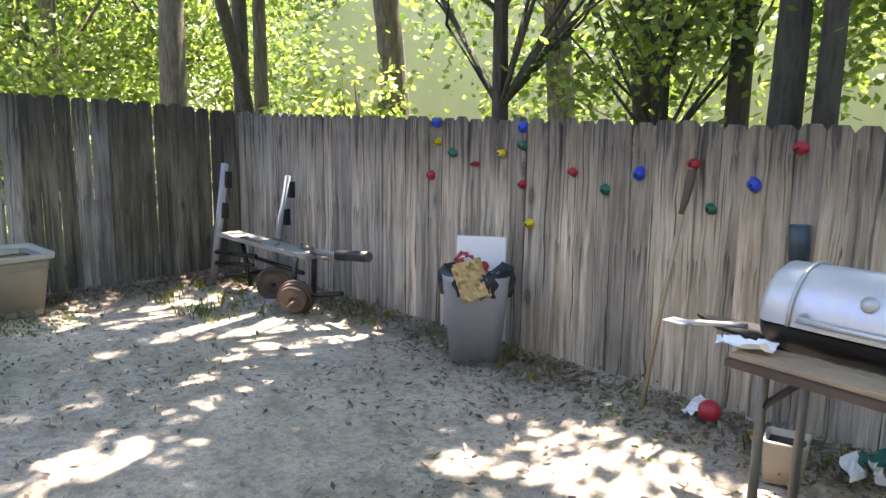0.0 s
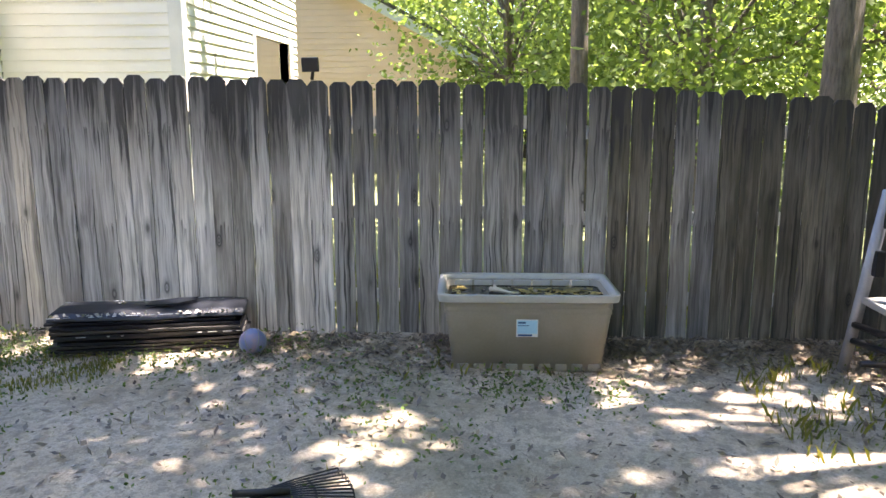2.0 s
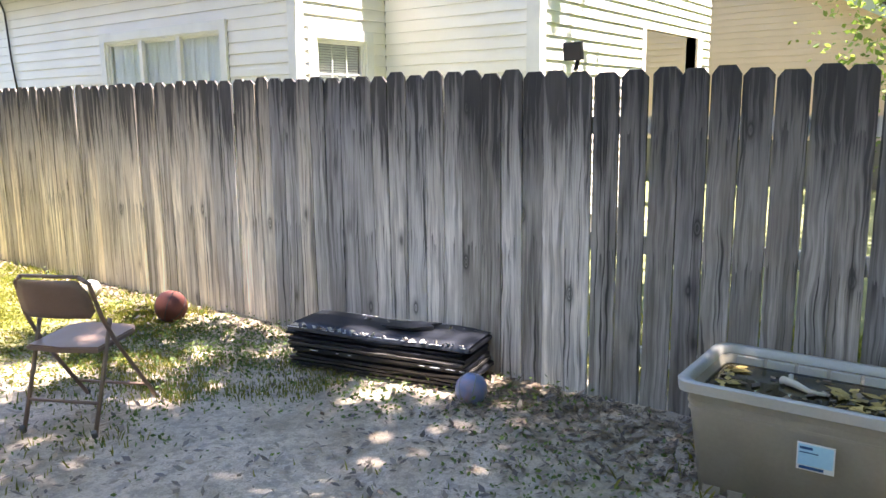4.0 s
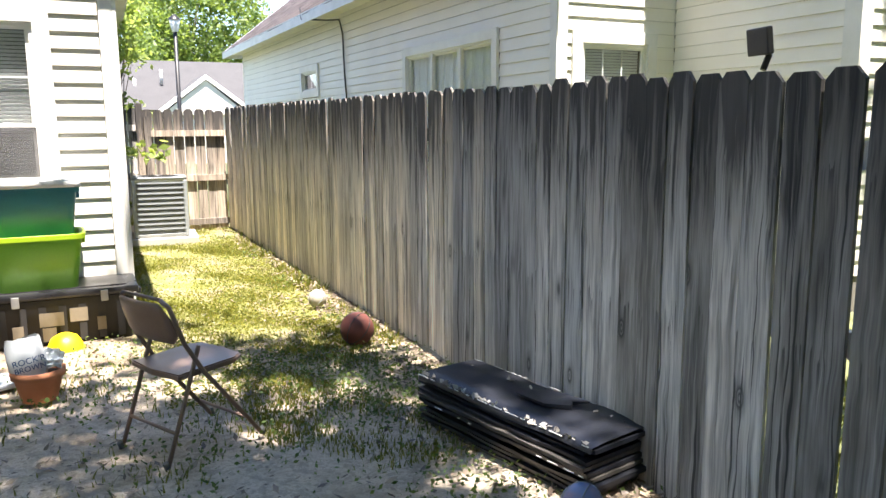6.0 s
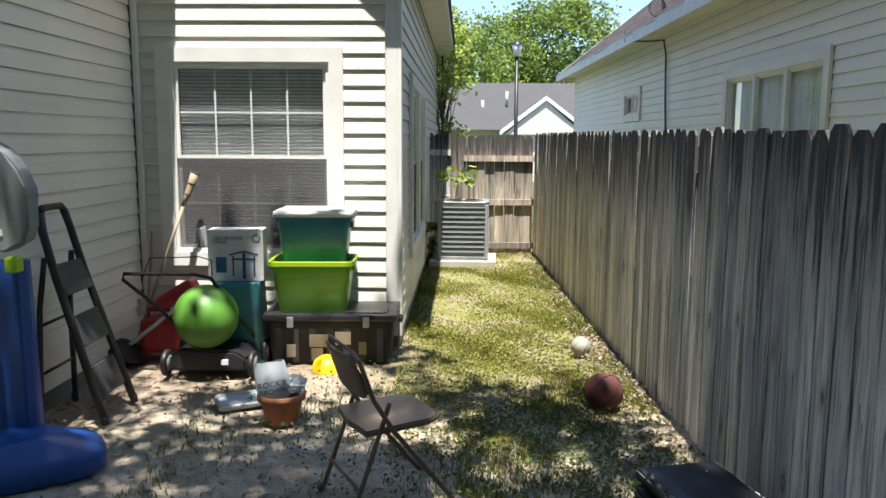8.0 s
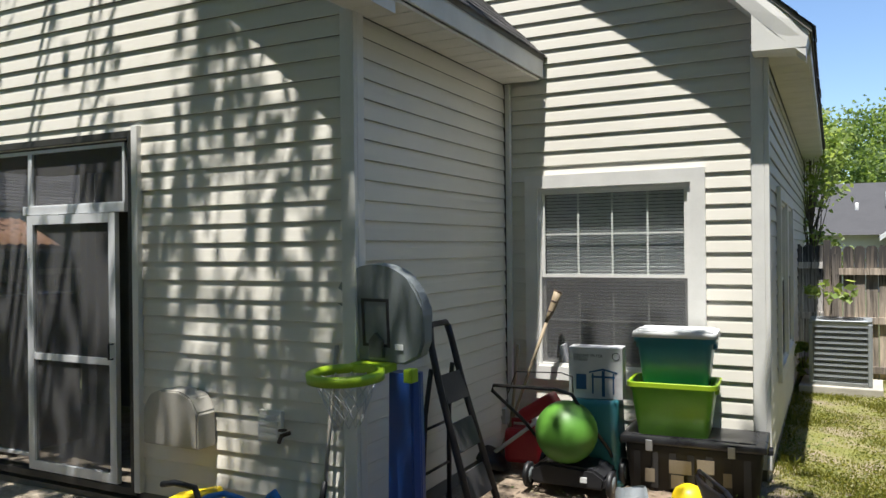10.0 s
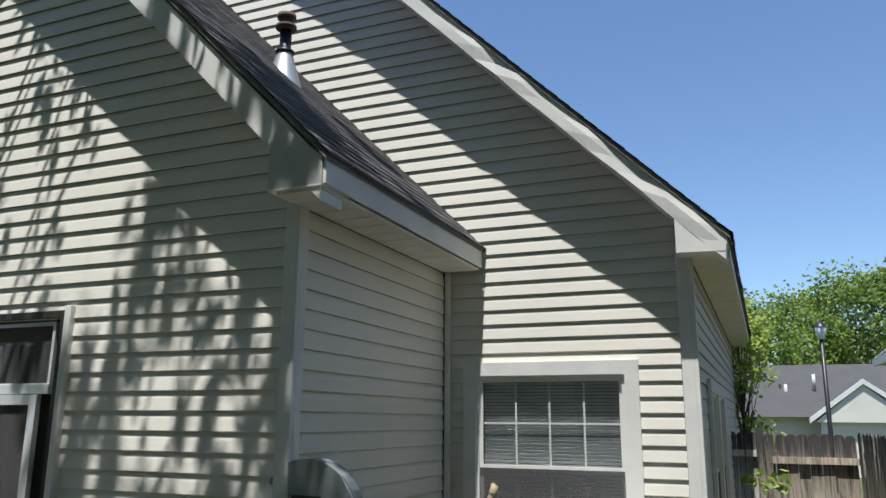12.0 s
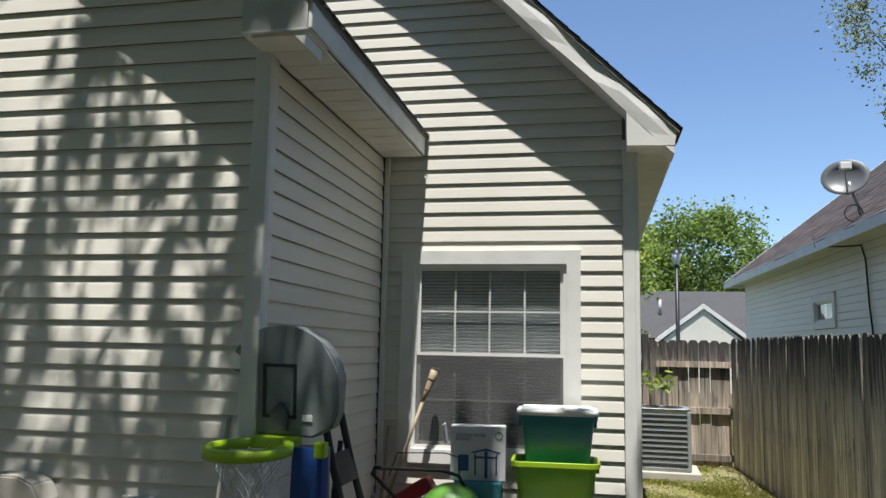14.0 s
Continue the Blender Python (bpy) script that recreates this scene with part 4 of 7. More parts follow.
    box(bm, 8.70, 8.725, 4.1, 19.9, 3.34, 3.52)
    part("fascia", bm, TRIM, h)
    bm = bmesh.new()
    box(bm, 8.72, 9.19, 4.1, 19.9, 3.44, 3.455)
    part("soffit", bm, SOFFIT, h)
    bm = bmesh.new()
    prism(bm, [(8.72, 3.36), (9.2, 3.36), (15.2, 8.4), (15.2, 8.62), (8.72, 3.52)], 19.85, 19.93)
    part("rake_board", bm, TRIM, h)
    slab_roof(h, (10.3, 5.1), (14.0, 8.0), 1.95, 4.3, SHINGLE_N, course=0.2, tab=0.6, rng=np.random.default_rng(32))
    # cable down the wall
    bm = bmesh.new()
    tube(bm, [(8.72, 11.95, 3.62), (8.70, 11.8, 3.42), (9.0, 11.3, 3.36), (9.14, 11.0, 3.34), (9.14, 10.85, 3.1), (9.145, 10.8, 2.4), (9.145, 10.7, 1.9)], 0.014, 6)
    part("cable", bm, BLACK, h, "black cable sagging down the wall")
    for y in (9.3, 8.9):
        bm = bmesh.new()
        lathe(bm, [(0.05, -0.2), (0.05, 0.3), (0.075, 0.3), (0.075, 0.4), (0.0, 0.42)], 10, pose(10.2 + (y - 8.9), y, 4.75))
        part("roof_vent", bm, BLACK_M, h)
    return h


neighbour_house()


def satellite_dish():
    d = thing("satellite_dish", "grey satellite dish on a bent mast", "satellite dish", pose(8.95, 10.42, 3.72))
    bm = bmesh.new()
    tube(bm, [(0, 0, 0), (-0.02, 0, 0.12), (-0.12, 0.0, 0.42), (-0.14, 0, 0.5)], 0.025, 8)
    part("mast", bm, STEEL, d)
    bm = bmesh.new()
    lathe(bm, [(0.0, 0.0), (0.12, 0.012), (0.24, 0.05), (0.33, 0.10), (0.335, 0.092), (0.24, 0.04), (0.0, -0.01)], 24, pose(-0.16, 0.05, 0.55, 76, 0, -25), sx=1.0, sy=0.86)
    part("reflector", bm, plain("dish_grey", (0.1, 0.105, 0.11), 0.4), d)
    bm = bmesh.new()
    tube(bm, [(-0.16, 0.0, 0.3), (-0.3, -0.35, 0.62)], 0.014, 6)
    part("arm", bm, STEEL, d)
    bm = bmesh.new()
    box(bm, -0.38, -0.22, -0.42, -0.32, 0.6, 0.72, bev=0.02)
    part("receiver", bm, WHITE_P, d)
    bm = bmesh.new()
    tube(bm, [(-0.1 + 0.13 * math.cos(k * 0.6), -0.03, 0.02 + 0.13 * math.sin(k * 0.6)) for k in range(11)], 0.008, 6)
    part("cable", bm, BLACK, d)


satellite_dish()


def far_house():
    h = thing("house", "distant low house with grey roof and white gable", "house")
    bm = bmesh.new()
    box(bm, 4.0, 16.0, 32.6, 40, -0.2, 2.4)
    part("wall", bm, SIDING, h)
    bm = bmesh.new()
    prism(bm, [(32.0, 2.2), (40.6, 2.2), (36.3, 4.5)], -3.0, -16.5, pose(0, 0, 0, 0, 0, 90))
    part("roof", bm, SHINGLE_F, h)
    bm = bmesh.new()
    prism(bm, [(8.0, 2.1), (11.8, 2.1), (9.95, 3.62)], 31.4, 36)
    part("gable", bm, SHINGLE_F, h)
    bm = bmesh.new()
    prism(bm, [(8.2, 2.0), (11.6, 2.0), (9.95, 3.4)], 31.3, 31.42)
    g = part("gable_wall", bm, SIDING, h)
    for s in (-1, 1):
        bm = bmesh.new()
        prism(bm, [(9.95, 3.62), (9.95, 3.42), (9.95 + s * 1.95, 1.95), (9.95 + s * 1.95, 2.15)], 31.22, 31.38)
        part("rake_board", bm, TRIM, h)
    bm = bmesh.new()
    box(bm, 8.4, 11.4, 31.5, 31.6, -0.2, 2.05)
    part("wall", bm, SIDING, h)
    for x, z in ((8.5, 3.6), (7.4, 3.2)):
        bm = bmesh.new()
        tube(bm, [(x, 34.0, z - 0.3), (x, 34.0, z + 0.35)], 0.07, 8)
        part("roof_vent", bm, TRIM_G, h)


far_house()


def street_lamp():
    s = thing("street_lamp", "black street lamp post with frosted lantern", "street lamp", pose(8.0, 24, 0))
    bm = bmesh.new()
    tube(bm, [(0, 0, -0.1), (0, 0, 0.4), (0, 0, 4.45)], [0.11, 0.075, 0.06], 10)
    part("post", bm, BLACK_M, s)
    bm = bmesh.new()
    lathe(bm, [(0.07, 4.45), (0.1, 4.5), (0.17, 4.82), (0.16, 4.83), (0.0, 4.83)], 8)
    part("lantern", bm, WHITE_P, s)
    bm = bmesh.new()
    lathe(bm, [(0.2, 4.82), (0.18, 4.86), (0.08, 4.95), (0.0, 5.0)], 8)
    part("cap", bm, BLACK_M, s)


street_lamp()


def peach_house():
    h = thing("house", "peach-sided house beyond the fence with pale eave", "house", pose(0, -1.2, 0))
    w = wall_box("wall", h, [(-9.0, -0.2), (-0.75, -0.2), (-0.75, 2.75), (-4.9, 5.0), (-9.0, 2.9)], [], 0.2, pose(20.0, 0, 0, 0, 0, -90))
    siding(w, lambda z, zm: [(-9.0, -0.75)] if z < 2.75 else [(-8.9 + (z - 2.75) * 1.8, -0.75 - (z - 2.75) * 1.84)], 0.9, 4.8, Matrix.Identity(4), SIDING_P)
    bm = bmesh.new()
    prism(bm, [(-0.25, 2.42), (-0.25, 2.62), (-4.9, 5.16), (-4.9, 4.9)], -0.35, 0.0, pose(20.0, 0, 0, 0, 0, -90))
    part("fascia", bm, plain("pale_blue_trim", (0.5, 0.56, 0.64), 0.5), h)
    bm = bmesh.new()
    prism(bm, [(-0.15, 2.58), (-0.15, 2.66), (-4.9, 5.26), (-9.6, 2.7), (-9.6, 2.6), (-4.9, 5.17)], -0.4, 9.0, pose(20.0, 0, 0, 0, 0, -90))
    part("roof", bm, SHINGLE_F, h)


peach_house()


def olive_house():
    h = thing("house", "pale olive house wall behind the trees", "house")
    bm = bmesh.new()
    box(bm, -9, 31, -19, -16.5, -0.2, 8.0)
    part("wall", bm, OLIVE, h)
    bm = bmesh.new()
    prism(bm, [(-19.6, 7.9), (-15.9, 7.9), (-17.7, 9.6)], 9.3, -31.5, pose(0, 0, 0, 0, 0, 90))
    part("roof", bm, SHINGLE_F, h)


olive_house()


def corrugated_shed():
    h = thing("shed", "low shed with rusty brown corrugated roof", "shed")
    bm = bmesh.new()
    n = 120
    rows = []
    for k in range(n + 1):
        f = k / n
        w = 0.014 * math.sin(k * math.pi / 2 * 1.0)
        rows.append([bm.verts.new((-5.1, 1.5 + 5.2 * f, 1.90 + w)), bm.verts.new((-6.2, 1.2 + 5.9 * f, 2.18 + w)), bm.verts.new((-7.3, 0.9 + 6.6 * f, 2.46 + w))])
    for a, b in zip(rows, rows[1:]):
        for i in range(2):
            bm.faces.new((a[i], b[i], b[i + 1], a[i + 1])).smooth = True
    ob = part("roof", bm, RUSTY_ROOF, h, "rusty brown corrugated sheet")
    ob.modifiers.new("thick", "SOLIDIFY").thickness = 0.006
    bm = bmesh.new()
    box(bm, -7.2, -5.3, 1.5, 6.5, -0.1, 1.86)
    part("wall", bm, WOOD_M, h)


corrugated_shed()


def west_house():
    h = thing("house", "grey-roofed house beyond the shed", "house")
    # dark brown holds the shade below the eave in the wall's colour
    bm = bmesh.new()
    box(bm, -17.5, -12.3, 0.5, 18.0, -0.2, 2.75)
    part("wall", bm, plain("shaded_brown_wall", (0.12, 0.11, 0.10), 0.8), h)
    bm = bmesh.new()
    box(bm, -11.98, -11.9, 0.2, 18.3, 2.58, 2.84)
    part("fascia", bm, TRIM_G, h)
    slab_roof(h, (-11.9, 2.86), (-15.5, 4.9), 0.2, 18.3, SHINGLE_F, course=0.2, tab=0.6, rng=np.random.default_rng(33))


west_house()


def covered_furniture():
    t = thing("covered_furniture", "dark covered furniture standing on the porch", "covered furniture", pose(-1.75, 3.3, 0, 0, 0, -4))
    bm = bmesh.new()
    tub(bm, 1.5, 0.7, 1.42, 1.04, 0.08, 0.01)
    box(bm, -0.74, 0.74, -0.34, 0.34, 1.36, 1.45, bev=0.03)
    part("cover", bm, BLACK, t, "black fabric cover")
    bm = bmesh.new()
    lathe(bm, [(0.0, 0.0), (0.36, 0.0), (0.40, 0.04), (0.36, 0.09), (0.0, 0.1)], 24, pose(0.1, -0.02, 1.452), sx=1.0, sy=0.6)
    part("cushion", bm, plain("charcoal_cloth", (0.05, 0.05, 0.052), 0.9), t)


covered_furniture()


# ---- trees ----
# openings cut in the leaves to place sun patches: x, y, half widths
CANOPY_GAPS = ((4.6, -4.5, 2.0, 0.55), (7.3, -4.9, 0.9, 0.6), (1.65, -2.95, 0.9, 0.42), (2.3, -2.4, 0.25, 0.2), (3.5, -1.15, 0.25, 0.25), (5.3, -2.85, 0.55, 0.3), (4.5, -3.25, 0.4, 0.22), (5.4, -0.6, 0.4, 0.3), (6.2, 6.6, 1.3, 2.6))


def tree(label, at, height, trunk_r, crown_z, radii, n, size, mat, bark, seed, lean=(0, 0), clumps=60, spread=0.16, limbs=6):
    rng = np.random.default_rng(seed)
    t = thing("tree", label, "tree", pose(*at, 0), "yard and woodland trees")
    bm = bmesh.new()
    pts = []
    for k in range(9):
        s = k / 8
        pts.append((lean[0] * s * s + 0.05 * math.sin(3 * s + seed), lean[1] * s * s + 0.05 * math.cos(4 * s + seed), height * s - 0.1))
    tube(bm, pts, [trunk_r * (1.25 if k == 0 else 1 - 0.75 * k / 8) for k in range(9)], 10)
    cx = Vector((lean[0], lean[1], crown_z))
    p, clump = crown_points(rng, n, radii, clumps, spread)
    for c in clump[: limbs * 3]:
        end = cx + Vector(c) * 0.9
        s = min(0.95, max(0.3, (end.z - height * 0.12) / height * 0.75))
        start = Vector(pts[min(8, int(s * 8))])
        mid = start.lerp(end, 0.5) + Vector(rng.normal(size=3)) * 0.12 * min(radii)
        r = trunk_r * 0.28
        tube(bm, [start, mid, end], [r, r * 0.6, r * 0.18], 6, cap=False)
    part("trunk", bm, bark, t)
    w = p + np.array(cx) + np.array([at[0], at[1], 0])
    g = w[:, :2] - np.array(SUN)[:2] * (w[:, 2:] / SUN.z)
    keep = np.ones(len(p), bool)
    for gx, gy, rx, ry in CANOPY_GAPS:
        keep &= ((g[:, 0] - gx) / rx) ** 2 + ((g[:, 1] - gy) / ry) ** 2 > 1 + rng.normal(size=len(p)) * 0.5
    p = p[keep]
    v, f = leaves(rng, p + np.array(cx), size)
    c = cloud("crown", v, f, mat, t)
    return t


# tall trees just over the back fence; their crowns shade the yard
tree("slim dark tree with high leafy crown", (3.0, -6.4), 9.0, 0.12, 8.2, (2.6, 2.4, 2.0), 5600, 0.21, LEAF_DARK, BARK_D, 1)
tree("twin-stemmed dark tree behind the fence", (2.30, -5.6), 9.5, 0.14, 8.6, (2.6, 2.8, 1.9), 4200, 0.21, LEAF_DARK, BARK_D, 2)
tree("dark slim stem beside its twin", (2.05, -5.55), 9.0, 0.10, 9.2, (1.8, 2.0, 1.4), 1800, 0.21, LEAF_DARK, BARK_D, 3)
tree("leaning dark tree behind the fence", (1.7, -6.5), 9.0, 0.14, 8.2, (2.6, 2.4, 1.9), 3600, 0.21, LEAF_DARK, BARK_D, 4, lean=(-1.6, 0.8))
tree("forked tree with low leafy boughs over the fence", (5.1, -5.7), 7.0, 0.10, 4.3, (2.9, 1.5, 2.0), 8500, 0.11, LEAF_WOOD, BARK_D, 5, clumps=46, limbs=7, spread=0.2)
tree("tree with dense low foliage behind the fence", (3.6, -6.2), 5.5, 0.08, 3.0, (2.1, 1.2, 1.6), 6500, 0.10, LEAF_WOOD, BARK_D, 6, clumps=40, spread=0.2)
tree("tall pale-barked tree beyond the fence corner", (10.7, -5.0), 12.0, 0.22, 9.5, (3.4, 3.2, 2.4), 4500, 0.22, LEAF_WOOD, BARK, 7)
tree("grey-trunked tree beyond the fence corner", (8.85, -5.0), 10.0, 0.12, 8.8, (3.0, 3.0, 2.2), 4800, 0.21, LEAF_WOOD, BARK_D, 8, lean=(-0.3, 0.5))
tree("grey-trunked tree close to its neighbour", (9.05, -5.35), 10.0, 0.11, 8.5, (2.4, 2.4, 2.0), 2600, 0.21, LEAF_WOOD, BARK, 9)
tree("straight pine-like trunk beyond the fence", (12.2, -2.3), 13.0, 0.13, 10.5, (2.8, 2.8, 2.2), 3200, 0.22, LEAF_WOOD, BARK, 10)
tree("pair of slim trunks in the wood", (17.2, -4.2), 12.0, 0.15, 9.5, (2.8, 2.8, 2.6), 2600, 0.24, LEAF_WOOD, BARK, 11)
tree("slim grey trunk in the wood", (17.4, -5.0), 12.0, 0.17, 9.8, (2.8, 2.8, 2.6), 2600, 0.24, LEAF_WOOD, BARK, 12)
# out of view, added to throw dapples on the wing front
tree("unseen shade tree added in the yard, boughs over the house", (-2.2, -1.6), 8.6, 0.2, 7.6, (3.4, 2.2, 1.5), 1500, 0.15, LEAF_DARK, BARK_D, 13, lean=(2.6, 1.8), clumps=60)
tree("low leafy bough tree beside the porch", (-1.6, 0.3), 5.0, 0.07, 5.0, (1.15, 1.2, 0.62), 1900, 0.13, LEAF_WOOD, BARK_D, 14, lean=(1.0, 0.5), clumps=26, limbs=1)
# stands out of view, added so its crown keeps sun off the western yard
tree("unseen tall yard tree added to shade the ground", (-1.6, -5.4), 10.0, 0.22, 9.2, (4.4, 3.6, 1.8), 10000, 0.21, LEAF_DARK, BARK_D, 15, lean=(1.0, 0.6), clumps=80)
tree("bright sunlit shrub behind the fence corner", (7.2, -5.6), 1.9, 0.05, 1.5, (0.9, 0.8, 0.62), 3800, 0.11, LEAF_BRIGHT, BARK, 16, clumps=40, spread=0.22)

# next three are added; their crowns, out of view, shade the yard
tree("added tall tree, unseen wide crown shading the yard", (4.3, -7.2), 10.5, 0.2, 10.2, (3.4, 4.2, 1.3), 8200, 0.21, LEAF_DARK, BARK_D, 17, lean=(0.0, 5.6), clumps=95, spread=0.17)
tree("added tall tree, unseen wide crown shading the yard", (7.6, -6.6), 11.0, 0.2, 10.8, (2.9, 3.2, 1.3), 4600, 0.21, LEAF_DARK, BARK, 18, lean=(-0.9, 3.9), clumps=85, spread=0.17)

tree("added tall tree, unseen wide crown shading the yard", (6.0, -8.0), 11.5, 0.2, 11.5, (2.3, 2.2, 1.0), 3300, 0.21, LEAF_DARK, BARK, 19, lean=(-0.6, 4.9), clumps=150, spread=0.3)
# added south of the yard to hold back sky light; crowns are never seen
for k, (x, h) in enumerate(((-9, 13), (-3, 14))):
    tree("added tall tree, unseen high crown screening the sky", (x, -15.2), h + 4, 0.24, h, (4.2, 2.6, 5.8), 6500, 0.34, LEAF_DARK, BARK_D, 70 + k, clumps=90, spread=0.2)

# added for the shade its high bough drops on the soil by the house
tree("added leaning tree, unseen long bough shading the yard", (8.3, -4.9), 8.2, 0.09, 8.2, (1.6, 0.8, 0.7), 1100, 0.15, LEAF_DARK, BARK_D, 86, lean=(-4.1, 5.6), clumps=34, spread=0.34, limbs=4)
# a second unseen crown, added to darken the wing wall low down
tree("added slender tree, unseen boughs dappling the porch wall", (-0.9, -1.6), 8.2, 0.09, 8.0, (1.9, 0.6, 0.7), 480, 0.15, LEAF_DARK, BARK_D, 85, lean=(2.7, 1.85), clumps=20, spread=0.34, limbs=4)

# woodland beyond, three kinds repeated
WOODS = [tree("leafy woodland tree in full summer leaf", (25, -10.5), 10.0, 0.16, 4.6, (3.2, 3.2, 4.4), 12000, 0.13, LEAF_WOOD, BARK, 40, clumps=90, spread=0.15),
         tree("bright leafy woodland tree", (19, -1.6), 9.0, 0.15, 4.2, (3.0, 3.0, 4.0), 11000, 0.13, LEAF_WOOD, BARK, 41, clumps=80, spread=0.15),
         tree("dense dark woodland tree", (22, -9), 11.0, 0.2, 5.2, (3.6, 3.6, 5.0), 12000, 0.14, LEAF_WOOD, BARK_D, 42, clumps=90, spread=0.16)]
# the three beyond x = -8 are unseen, added to cut sky light
SPOTS = [(26, -7, 1), (30, -4, 1), (35, -9, 0), (38, -3, 2), (33, 3, 1), (40, 4, 2), (7.0, -11.5, 0), (16, -7.5, 1), (21, -5, 0), (25, -2.5, 2), (24, -13, 0), (28, -8, 2), (30, -1, 0), (27, 2, 1), (34, 6, 0),
         (-4, -10.5, 0), (-7, -12, 2), (14.5, -4.6, 1), (-9.5, -2.5, 0), (-10, 2.5, 2), (-9, -7, 0), (33, -6, 2), (36, 1, 2)]
for x, y, k in SPOTS:
    s = RNG.uniform(0.85, 1.25)
    copy_thing(WOODS[k], pose(x, y, -0.2, 0, 0, RNG.uniform(0, 360)) @ Matrix.Scale(s, 4))

# beyond the alley
tree("round leafy tree beyond the houses", (13.0, 58), 9.0, 0.35, 8.2, (5.4, 4.6, 4.4), 20000, 0.3, LEAF_WOOD, BARK, 50, clumps=110, spread=0.14)
tree("leafy tree behind the distant roof", (5.5, 52), 8.0, 0.3, 6.4, (4.6, 4.2, 3.6), 14000, 0.3, LEAF_WOOD, BARK, 51, clumps=90, spread=0.14)
tree("leafy tree behind the distant roof", (20.5, 60), 8.0, 0.3, 6.4, (4.4, 4.2, 3.4), 12000, 0.3, LEAF_WOOD, BARK, 52, clumps=90, spread=0.14)
tree("sparse young tree with twiggy yellow-green foliage", (5.65, 12.9), 4.2, 0.05, 2.7, (0.75, 0.8, 1.5), 2400, 0.10, LEAF_BRIGHT, BARK, 53, clumps=30, limbs=9)
tree("thinly leaved tree above the neighbour's roof", (15.5, 21.6), 12.0, 0.13, 11.6, (3.0, 2.4, 3.6), 9500, 0.12, LEAF_PALE, BARK, 54, clumps=60, limbs=7, spread=0.14)
tree("small leafy sapling by the air conditioner", (5.78, 9.6), 1.4, 0.012, 1.15, (0.28, 0.25, 0.28), 70, 0.13, LEAF_BRIGHT, BARK, 55, clumps=9, limbs=3)
tree("small leafy sapling by the house wall", (5.43, 9.2), 0.55, 0.012, 0.38, (0.2, 0.18, 0.18), 110, 0.10, LEAF_BRIGHT, BARK, 56, clumps=8, limbs=3)


# ---- grass and litter ----
def scatter_grass():
    rng = np.random.default_rng(60)
    P = []

    def patch(n, x0, x1, y0, y1, h, keep=0.5, scale=1.6):
        p = np.stack([rng.uniform(x0, x1, n), rng.uniform(y0, y1, n)], 1)
        k = np.sin(p[:, 0] * scale * 2.1 + 1) * np.cos(p[:, 1] * scale * 1.7) + np.sin(p[:, 0] * scale * 5 + p[:, 1] * scale * 4) * 0.5 + rng.normal(size=n) * 0.45
        p = p[k > keep]
        P.append(np.concatenate([p, np.full((len(p), 1), h)], 1))
    patch(75000, 5.25, 7.0, 3.2, 10.1, 0.02, 0.12)
    patch(12000, 5.7, 7.05, 1.2, 3.4, 0.022, 0.1)
    patch(900, 6.8, 7.02, 3.0, 10.0, 0.07, 0.0)
    patch(700, 5.3, 5.45, 5.0, 10.0, 0.07, 0.0)
    patch(3500, 2.5, 7.0, -3.6, 3.0, 0.026, 0.9, 1.1)
    patch(2500, 4.0, 5.8, 1.4, 3.6, 0.035, 0.3)
    patch(1500, 1.0, 6.9, -3.9, -3.5, 0.06, 0.2)
    patch(700, 5.2, 6.6, -3.3, -2.6, 0.07, 0.0)
    patch(300, 6.2, 6.75, -2.1, -0.6, 0.06, 0.4)
    patch(20000, 7.4, 9.1, -3.0, 14.0, 0.09, -0.6)
    p = np.concatenate(P)
    n = len(p)
    a = rng.uniform(0, math.tau, n)
    h = p[:, 2] * rng.uniform(0.4, 1.5, n)
    w = 0.0035 + h * 0.03
    base = np.stack([p[:, 0], p[:, 1], np.full(n, -0.015)], 1)
    side = np.stack([np.cos(a) * w, np.sin(a) * w, np.zeros(n)], 1)
    lean = np.stack([np.cos(a * 3 + 1), np.sin(a * 3 + 1), np.zeros(n)], 1) * (h * rng.uniform(0.1, 0.8, n))[:, None]
    up = np.stack([np.zeros(n), np.zeros(n), h + 0.012], 1)
    v = np.stack([base - side, base + side, base + up * 0.6 + lean * 0.4 + side * 0.7, base + up + lean], 1).reshape(-1, 3)
    g = cloud("grass", v, np.arange(n * 4).reshape(-1, 4), GRASS)
    tagged(g, "thin yellow-green grass tufts on sandy soil", "grass", kind="stuff")


scatter_grass()


